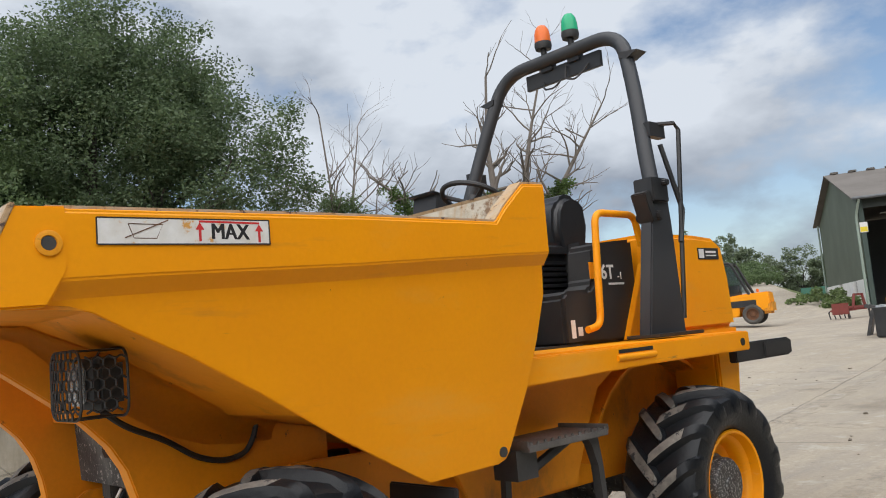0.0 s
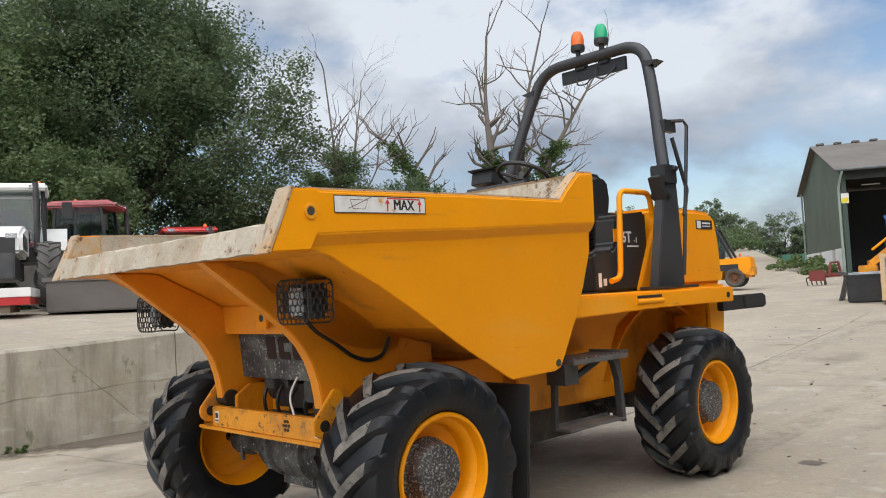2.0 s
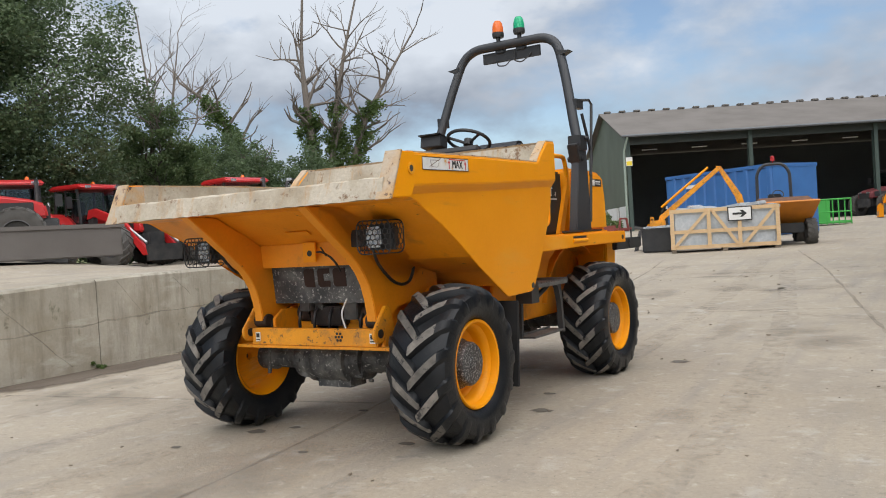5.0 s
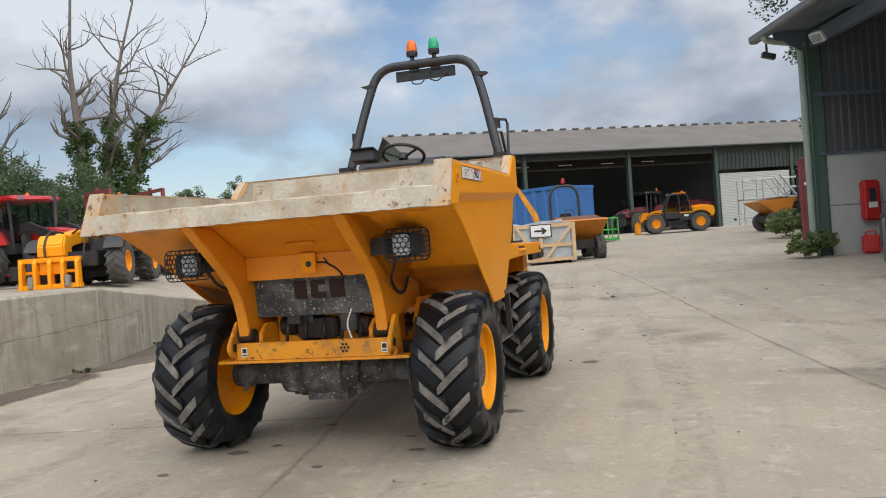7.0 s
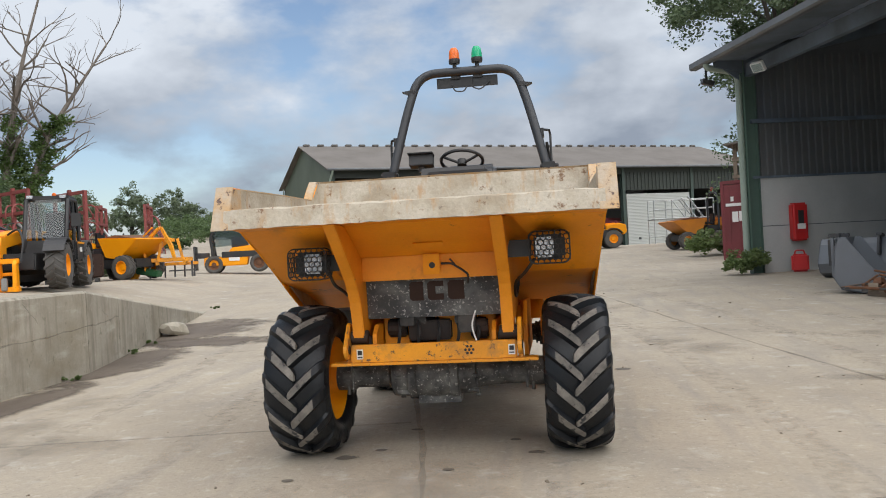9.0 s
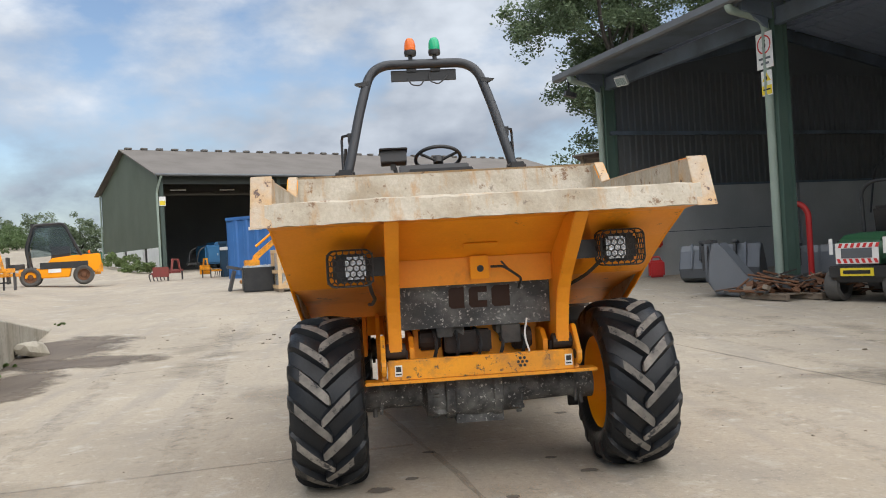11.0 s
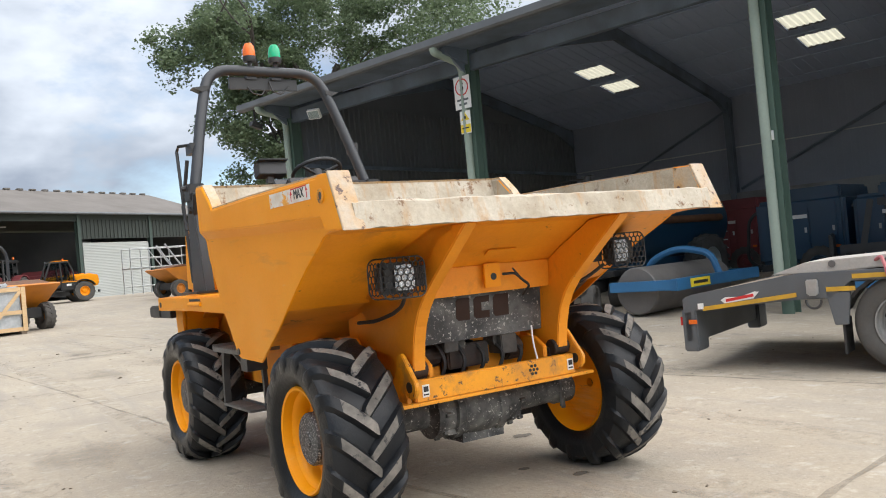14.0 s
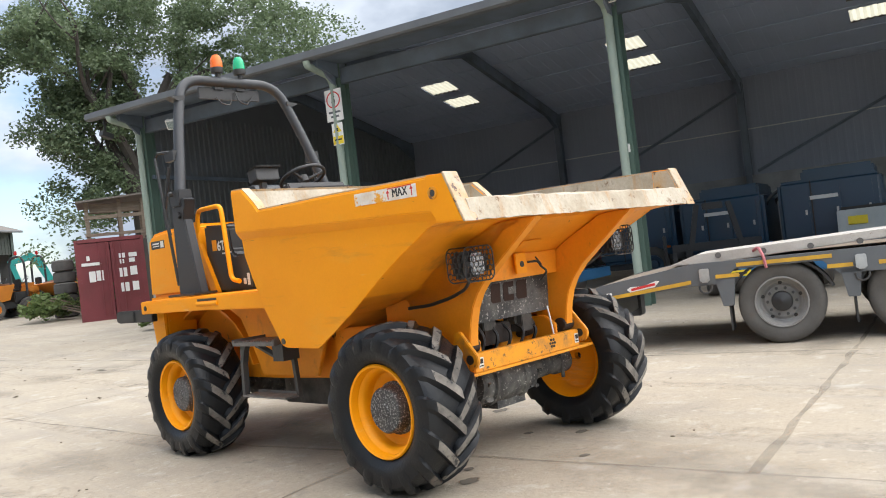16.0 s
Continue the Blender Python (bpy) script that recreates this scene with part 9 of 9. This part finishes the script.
# ---- plants ----
def leaf_mesh(name, centres, radii, per, size, material, parent, seed, squash=0.8, label=""):
    """Clumps of small leaves: four-cornered blades turned every way, in one mesh."""
    rng = np.random.default_rng(seed)
    centres, radii = np.array(centres, float), np.array(radii, float)
    n = len(centres) * per
    c = np.repeat(centres, per, 0)
    r = np.repeat(radii, per)[:, None]
    d = rng.normal(size=(n, 3))
    d /= np.linalg.norm(d, axis=1)[:, None]
    p = c + d * r * (rng.random((n, 1)) ** 0.45) * np.array([1, 1, squash])
    u = rng.normal(size=(n, 3)); u[:, 2] *= 0.6
    u /= np.linalg.norm(u, axis=1)[:, None]
    v = np.cross(u, rng.normal(size=(n, 3)))
    v /= np.linalg.norm(v, axis=1)[:, None]
    s = size * rng.uniform(0.6, 1.35, (n, 1))
    quad = np.stack([p - u * s, p + v * s * 0.55, p + u * s, p - v * s * 0.55], 1).reshape(-1, 3)
    me = bpy.data.meshes.new(name)
    me.from_pydata(quad.tolist(), [], np.arange(n * 4).reshape(-1, 4).tolist())
    me.materials.append(material)
    ob = new(name, me)
    ob.parent = parent
    if label:
        tagged(ob, label)
    return ob


def limb(bm, rnd, p, d, length, r, depth, ends, bend=0.35, droop=0.0):
    pts, radii = [Vector(p)], [r]
    steps = 4
    q, dirn = Vector(p), Vector(d).normalized()
    for k in range(steps):
        dirn = (dirn + Vector((rnd.uniform(-bend, bend), rnd.uniform(-bend, bend), rnd.uniform(-bend, bend) * 0.6 - droop)) * 0.5).normalized()
        q = q + dirn * length / steps
        pts.append(q.copy()); radii.append(r * (1 - 0.42 * (k + 1) / steps))
    tube(bm, pts, radii, 7 if r > 0.08 else 5, caps=False)
    ends.append((pts[-1].copy(), depth))
    if depth <= 0:
        return
    for k in range(rnd.choice((2, 3, 3))):
        at_ = pts[rnd.choice((2, 3, 4))]
        side = Vector((rnd.uniform(-1, 1), rnd.uniform(-1, 1), rnd.uniform(-0.15, 0.9)))
        limb(bm, rnd, at_, dirn * 0.75 + side * 0.8, length * rnd.uniform(0.55, 0.82), radii[-1] * rnd.uniform(0.6, 0.85), depth - 1, ends, bend, droop)


def tree(x, y, z, height, blobs, n_clumps, per, leaf, material, seed, label, trunk=0.35, clump=0.9, name="tree", gaps=-0.30):
    """blobs: (dx, dy, z, rx, ry, rz) ellipsoids that the crown fills unevenly."""
    rnd = random.Random(seed)
    o = thing(name, label, "tree", pose(x, y, z))
    bm = B()
    ends = []
    tube(bm, [(0, 0, -0.2), (0.05, 0, height * 0.15), (0.0, 0.1, height * 0.35)], [trunk * 1.25, trunk, trunk * 0.85], 10)
    for k in range(6):
        a = k * 1.05 + rnd.uniform(-0.3, 0.3)
        limb(bm, rnd, (0, 0.08, height * (0.18 + 0.035 * k)), (math.cos(a), math.sin(a), 1.0 + 0.15 * k), height * 0.25, trunk * 0.55, 2, ends)
    part("trunk", bm, BARK, o, smooth=True)
    centres, radii = [], []
    weights = [b[3] * b[4] * b[5] for b in blobs]
    for k in range(n_clumps):
        b = rnd.choices(blobs, weights)[0]
        v = Vector((rnd.gauss(0, 1), rnd.gauss(0, 1), rnd.gauss(0, 1))).normalized()
        f = rnd.random() ** 0.33
        f *= 1 + 0.22 * noise.noise(v * 2.2 + Vector((seed, 0, 0)))
        at_ = Vector((b[0] + v.x * b[3] * f, b[1] + v.y * b[4] * f, b[2] + v.z * b[5] * f))
        # boughs: whole pockets of the crown stay empty
        if noise.noise(at_ * (0.55 if height > 10 else 0.8) + Vector((seed * 1.7, 0, 0))) < gaps:
            continue
        centres.append((b[0] + v.x * b[3] * f, b[1] + v.y * b[4] * f, b[2] + v.z * b[5] * f))
        radii.append(clump * rnd.uniform(0.55, 1.25))
    leaf_mesh("crown", centres, radii, per, leaf, material, o, seed)
    return o


def bush(x, y, z, r, h, n, leaf, material, seed, label, kind_name="bush"):
    rnd = random.Random(seed)
    cs, rs = [], []
    for k in range(n):
        a, q = rnd.uniform(0, 6.28), r * rnd.random() ** 0.5
        cs.append((q * math.cos(a), q * math.sin(a), h * (0.12 + 0.75 * rnd.random() * (1 - 0.5 * q / r))))
        rs.append(rnd.uniform(0.16, 0.34) * min(r, h))
    o = leaf_mesh(kind_name, cs, rs, 60, leaf, material, None, seed)
    o.matrix_basis = pose(x, y, z)
    return tagged(o, label, kind_name)


# great trees over the tractors
tree(-26.5, 10.0, 1.0, 15, [(-0.4, -0.5, 7.6, 5.6, 5.2, 5.6), (2.9, 3.0, 6.3, 3.6, 3.6, 4.6), (-3, -3.5, 6.5, 4.6, 4.2, 4.8), (0.4, 0.8, 10.8, 4.0, 3.8, 2.8), (2.8, 3.2, 3.4, 2.8, 2.8, 2.6)], 2300, 170, 0.066, LEAF, 11, "tall dark broadleaf tree behind the parked tractors", 0.5, 0.85, gaps=-0.2)
tree(-25.8, 3.2, 1.0, 14, [(0, 0, 6.8, 5.0, 5.0, 5.2), (2, -4, 5.5, 4, 4, 4.2)], 950, 150, 0.07, LEAF_LIGHT, 12, "tall light green broadleaf tree at the yard's edge", 0.45, 0.85, gaps=-0.15)
tree(-21.5, 6.0, 1.0, 6, [(0, 0, 3.4, 2.4, 2.6, 1.9)], 230, 120, 0.065, LEAF_LIGHT, 13, "small light green tree before the tall ones", 0.16, 0.55)
tree(-26.6, 20.3, 1.0, 8, [(0, 0, 4.3, 1.7, 1.7, 3.2), (0.9, 1.0, 3.0, 1.7, 1.7, 2.5), (-1.0, -1.1, 3.2, 1.6, 1.6, 2.4)], 620, 140, 0.06, LEAF_LIGHT, 14, "airy light green tree with bare top twigs", 0.2, 0.5)
tree(-28.8, 26.5, 1.0, 6, [(0, 0, 3.5, 3.2, 3.2, 3.0), (2.6, 3.0, 2.8, 2.8, 2.8, 2.7), (-2, -3, 3.0, 2.8, 2.8, 2.6)], 800, 130, 0.07, LEAF, 15, "dense dark thicket of small trees", 0.2, 0.62, gaps=-0.45)
tree(12.6, 31.4, 1.1, 17, [(-0.9, 0.3, 11.2, 4.6, 4.0, 2.5), (4.3, -3.4, 9.8, 4.8, 4.6, 3.8), (-1.0, 0.8, 6.6, 2.5, 2.5, 3.8), (-0.8, 0.8, 8.4, 3.0, 3.0, 2.4), (0.4, 0.0, 13.4, 4.4, 4.4, 2.4), (-2.6, 0.6, 4.0, 1.9, 1.9, 3.4), (-4.4, 0.2, 10.6, 3.0, 2.6, 1.5), (-3.2, 0.3, 7.6, 1.5, 1.5, 1.7)], 1420, 130, 0.085, LEAF_SHED, 16, "large spreading tree behind the open shed", 0.5, 0.72, gaps=-0.02)
for k, (x, y, h) in enumerate(((-52, 92, 8), (-48, 95, 7.6), (-44, 96.5, 8.2), (-40, 98, 8.6), (-36, 99.5, 8), (-56, 88, 7), (-62, 84, 8), (-30, 104, 8.5), (-24, 108, 8), (-68, 78, 8.5), (-74, 70, 9))):
    h *= 0.92
    tree(x, y, ground_z(x, y) - 0.1, h, [(0, 0, h * 0.55, 2.6, 2.5, h * 0.45), (2.0, 1, h * 0.42, 1.9, 1.9, h * 0.38)], 190, 70, 0.13, LEAF_FAR, 40 + k, "distant hedgerow tree beyond the track", 0.22, 0.6, gaps=-0.2)


def dead_tree(x, y, z, label, trunks, seed, ivy=True, fine=True):
    rnd = random.Random(seed)
    o = thing("dead_tree", label, "tree", pose(x, y, z))
    bm = B()
    clumps, radii = [], []
    for (bx, by), pts, r in trunks:
        line = [Vector((bx, by, -0.2))] + [Vector(p) for p in pts]
        full = bent(line, 1.2, 4)
        n = len(full)
        tube(bm, full, [r * (1 - 0.8 * i / (n - 1)) for i in range(n)], 8, caps=False)
        for i, p in enumerate(full):
            f = i / (n - 1)
            if f > 0.30:
                for _ in range(1 if i % 2 else 2):
                    d = Vector((rnd.uniform(-1, 1), rnd.uniform(-1, 1), rnd.uniform(0.1, 1.1)))
                    limb(bm, rnd, p, d, rnd.uniform(0.9, 2.2), r * (1 - 0.8 * f) * 0.5 + 0.012, 2 if rnd.random() < 0.6 else 1, [], 0.5)
        if ivy:
            top = next((p for p in full if p.z > ivy), full[-1]).z
            for k in range(210):
                f = rnd.random() ** 1.3
                zc = f * min(top, ivy)
                p = min(full, key=lambda q: abs(q.z - zc))
                clumps.append((p.x + rnd.gauss(0, 0.30), p.y + rnd.gauss(0, 0.30), zc))
                radii.append(rnd.uniform(0.25, 0.6) * (1.15 - 0.5 * f))
    part("trunk", bm, DEAD_BARK, o, smooth=True)
    if ivy:
        leaf_mesh("ivy", clumps, radii, 55, 0.085, LEAF_IVY, o, seed + 1, 1.1)
    return o


# across the view from the yard, local x runs along it
side = Vector((0.83, 0.56, 0))
def across(u, zz, depth=0.0):
    return (side.x * u - 0.56 * depth, side.y * u + 0.83 * depth, zz)


dead_tree(-27.4, 32.4, 1.0, "bleached dead tree with ivy climbing its forked trunks",
          [((0, 0), [across(0.0, 4), across(-0.3, 8.4), across(-0.5, 11), across(-0.2, 15.0)], 0.34),
           ((0.5, 0.2), [across(0.9, 4.5), across(1.3, 8), across(2.0, 11.5), across(2.9, 14.8)], 0.26),
           ((0.8, 0.5), [across(1.8, 4.0), across(2.9, 7.4), across(4.6, 10.2), across(6.0, 12.4)], 0.24)], 21, ivy=8.4)
dead_tree(-29.6, 29.8, 1.0, "ivy-clad broken trunk with bare twigs",
          [((0, 0), [across(-0.2, 3), across(-0.9, 6.2), across(-2.2, 8.6), across(-4.0, 10.0)], 0.30)], 22, ivy=9.2)
dead_tree(-27.0, 20.6, 1.0, "bare dead sapling tops rising out of leaves",
          [((0, 0), [across(0, 4), across(0.1, 7), across(-0.3, 11.2)], 0.16), ((0.5, 0.3), [across(0.8, 4), across(1.0, 7), across(1.5, 10.0)], 0.12)], 23, ivy=0)

# hedge bank behind the apron and beyond the track
for k, (x, y, r, h) in enumerate(((-30, 17, 3.5, 2.6), (-31, 23, 3.5, 3), (-27, 33, 3.5, 3.2), (-25, 37, 3, 2.6), (-33, 30, 4, 4), (-29, -2, 4, 4), (-30, 6, 4, 4), (-27.5, 60, 2.2, 1.3), (-24.6, 47, 1.8, 1.0), (-31, 63, 3, 1.8), (-34, 70, 4, 2.2), (-29, 74, 4, 1.6))):
    bush(x, y, 1.1 if k < 7 else ground_z(x, y), r, h, int(26 * r), 0.14 if k < 7 else 0.09, LEAF if k < 7 else LEAF_LIGHT, 70 + k, "dense green hedge growth at the yard's edge")
bush(5.75, 16.95, 0.40, 0.55, 0.95, 40, 0.045, WEED, 90, "clump of tall weeds at the foot of the shed corner", "weeds")
bush(-15.0, 42.6, ground_z(-15.0, 42.6) - 0.1, 1.6, 1.0, 34, 0.08, WEED, 91, "rough weeds along the shed's gable", "weeds")
bush(-13.2, 40.8, ground_z(-13.2, 40.8) - 0.05, 1.0, 0.8, 24, 0.08, WEED, 92, "rough weeds at the shed's corner", "weeds")
bush(6.8, 27.9, 0.9, 1.15, 0.95, 30, 0.09, WEED, 93, "weeds and brambles by the container", "weeds")
bush(9.3, 29.8, 1.0, 1.5, 1.2, 34, 0.09, WEED, 94, "weeds and brambles beyond the container", "weeds")
for k, y in enumerate((0.2, 1.9, 4.0, 6.3, 7.4, 13.6)):
    bush(wall_x(y) + 0.10, y, ground_z(0, y), 0.12, 0.11, 6, 0.014, LEAF_IVY, 100 + k, "small weeds at the foot of the wall", "weeds")

# fields out to the horizon, past the concrete
def field_z(x, y):
    return ground_z(x, y) + 0.05


sheet("field", [-900, -400, -180, -90, -60, -50, -45, -42, -39, -36, -34, -32], YS, field_z, EARTH, "rough green fields beyond the yard", "field")
sheet("field", [34, 45, 60, 90, 180, 400, 900], YS, field_z, EARTH, "rough green fields beyond the sheds", "field")
sheet("field", [-32, -30, -28, -26, -24, -22, -20, -16, -10, 0, 10, 20, 34], [70, 73, 76, 80, 85, 90, 110, 130, 250, 500, 900], field_z, EARTH, "rough green fields past the end of the track", "field")

# ---- joints, stains and litter in the yard ----
joint([(5.2, -3.5), (4.3, 0.2), (3.7, 3.0), (3.0, 6.5), (1.6, 13.6), (0.2, 19.5)], 0.068, 1)
joint([(0.55, -4.5), (-0.15, 0.3), (-0.62, 2.6), (-0.92, 5.4), (-1.35, 8.6), (-2.2, 14.0), (-3.0, 18.0)], 0.054, 2)
joint([(-4.6, 0.42), (-2.48, 0.80), (-0.40, 1.18)], 0.061, 3)
joint([(0.1, -1.46), (1.3, -1.22), (4.4, -0.60)], 0.082, 5)
joint([(4.5, -0.58), (9.0, 0.4)], 0.054, 6)
joint([(-5.9, 5.6), (-1.1, 6.9), (2.8, 7.8)], 0.041, 7)
joint([(-6.8, 10.8), (-1.9, 12.2), (1.7, 13.2)], 0.041, 8)
joint([(-4.0, -4.6), (0.5, -4.0), (5.2, -3.4)], 0.048, 9)

bm = B()
bmesh.ops.create_icosphere(bm, subdivisions=2, radius=0.2)
for v in bm.verts:
    v.co = Vector((v.co.x * 1.5, v.co.y, max(v.co.z, -0.1) * 0.8)) * (1 + 0.25 * noise.noise(v.co * 7))
single("concrete_lump", bm, OLD_CONCRETE, "broken lump of pale concrete lying by the wall's end", "rubble", pose(-6.05, 8.6, ground_z(0, 8.6) + 0.09, 8, 12, 60))

# damp mud along the wall, oil drips, wheel marks
blot("mud_patch", -5.9, 9.0, 1.3, 2.8, MUD, 1, "damp dark mud spread at the wall's end")
blot("mud_patch", -4.9, 7.5, 1.5, 0.8, MUD, 2, "damp dark mud washed across the concrete")
blot("mud_patch", -5.3, 5.3, 0.8, 2.6, MUD, 3, "damp dark mud along the wall's foot")
blot("mud_patch", -4.95, 1.9, 0.55, 2.6, MUD, 4, "damp dark mud along the wall's foot")
for k, (x, y, r) in enumerate(((-0.66, 0.05, 0.09), (0.66, 0.12, 0.06), (0.5, 0.5, 0.05), (-0.3, 0.9, 0.05), (-0.45, 0.25, 0.05), (0.1, -0.3, 0.04), (-0.9, -0.5, 0.045), (1.1, 1.3, 0.08), (1.5, 3.6, 0.10), (0.9, 1.9, 0.06))):
    blot("oil_drip", x, y, r * 1.3, r, OIL, 20 + k, "dark oil drip on the concrete", 0.006, 0.2)


rs = random.Random(8)
for k in range(34):
    x, y = rs.uniform(-4.2, 6.5), rs.uniform(-4.5, 16)
    blot("stain", x, y, rs.uniform(0.25, 1.1), rs.uniform(0.3, 1.6), STAIN, 300 + k, "washed-out brown stain on the concrete", 0.0025 + 0.0002 * (k % 8))


def smear(points, width, seed):
    """A long rubbed track left by turning wheels, broken and faint."""
    bm = B()
    pts = bent([(x, y, 0) for x, y in points], 2.5, 10)
    prev = None
    for k, p in enumerate(pts):
        d = (pts[min(k + 1, len(pts) - 1)] - pts[max(k - 1, 0)]).normalized()
        n = Vector((-d.y, d.x, 0)) * width / 2 * (0.8 + 0.4 * noise.noise((k * 0.4, seed, 0)))
        pair = [bm.verts.new((q.x, q.y, bumpy(q.x, q.y) + 0.0045)) for q in (p + n, p - n)]
        if prev:
            bm.faces.new((prev[1], pair[1], pair[0], prev[0]))
        prev = pair
    bmesh.ops.recalc_face_normals(bm, faces=bm.faces[:])
    bm.normal_update()
    for f in bm.faces:
        if f.normal.z < 0:
            f.normal_flip()
    single("wheel_smear", bm, SMEAR, "faint rubbed wheel track across the concrete", "tyre mark", kind="structure")


for k, (pts, w) in enumerate((([(-1.7, -3.5), (-2.1, 1.0), (-2.7, 6.0), (-3.6, 12.0)], 0.34), ([(-3.0, -3.5), (-3.4, 1.0), (-3.9, 5.0), (-4.6, 9.0)], 0.30), ([(2.0, -4.5), (2.6, 0.0), (2.1, 6.0), (0.8, 14.0)], 0.36), ([(3.6, -4.0), (4.4, 0.5), (3.9, 6.5), (2.6, 14.0)], 0.34),
                              ([(-0.9, -4.5), (-0.93, -0.6)], 0.4), ([(0.95, -4.5), (0.93, -0.6)], 0.4), ([(-4.0, -2.2), (0.0, -2.5), (5.0, -1.8), (8.0, 1.0)], 0.32), ([(-4.2, 8.5), (0.0, 8.2), (4.5, 6.0), (6.5, 2.5)], 0.36),
                              ([(-5.0, 14.0), (0.0, 13.0), (4.6, 15.0)], 0.4), ([(-0.92, 3.6), (-1.2, 9.0), (-2.2, 17.0)], 0.38), ([(0.94, 3.6), (0.7, 9.0), (-0.2, 17.0)], 0.38), ([(5.4, -3.0), (5.8, 2.0), (5.0, 8.0)], 0.3))):
    smear(pts, w, k)

def tread_print(line, width, seed):
    """Dusty chevron prints of a bar-tread tyre that rolled over the slab."""
    rnd = random.Random(seed)
    bm = B()
    (x0, y0), (x1, y1) = line
    d = Vector((x1 - x0, y1 - y0, 0))
    n = int(d.length / 0.20)
    d.normalize()
    q = Vector((-d.y, d.x, 0))
    for k in range(n):
        for side in (1, -1):
            if rnd.random() < 0.25:
                continue
            c = Vector((x0, y0, 0)) + d * (0.20 * k + (0.10 if side < 0 else 0))
            a, b = c + q * side * 0.02, c + q * side * width / 2 * rnd.uniform(0.7, 1.0) + d * 0.16
            half = d * rnd.uniform(0.018, 0.030)
            corners = [bm.verts.new((p.x, p.y, bumpy(p.x, p.y) + 0.0055)) for p in (a - half, a + half, b + half, b - half)]
            f = bm.faces.new(corners)
            f.normal_update()
            if f.normal.z < 0:
                f.normal_flip()
    single("tread_print", bm, SMEAR, "faint chevron tyre print in the dust", "tyre mark", kind="structure")


tread_print(((-1.86, 0.9), (-3.05, 7.6)), 0.36, 4)
tread_print(((-2.30, 1.6), (-3.35, 7.9)), 0.30, 5)

# leaves and crumbs blown over the slab
rng = random.Random(77)
bm = B()
for k in range(330):
    x, y = rng.uniform(-4.5, 7.5), rng.uniform(-5, 18) if k % 3 else rng.uniform(2, 14)
    s = rng.uniform(0.005, 0.017) if k % 9 or y < 4 else rng.uniform(0.015, 0.035)
    if abs(x) < 1.2 and -0.5 < y < 4:
        continue
    box(bm, (x, y, bumpy(x, y) + s * 0.25), (s * 1.6, s, s * 0.5), rot(rng.uniform(-15, 15), rng.uniform(-15, 15), rng.uniform(0, 180)))
single("litter", bm, CRUMB, "scattered crumbs of earth and dry leaves on the yard", "litter", kind="stuff")
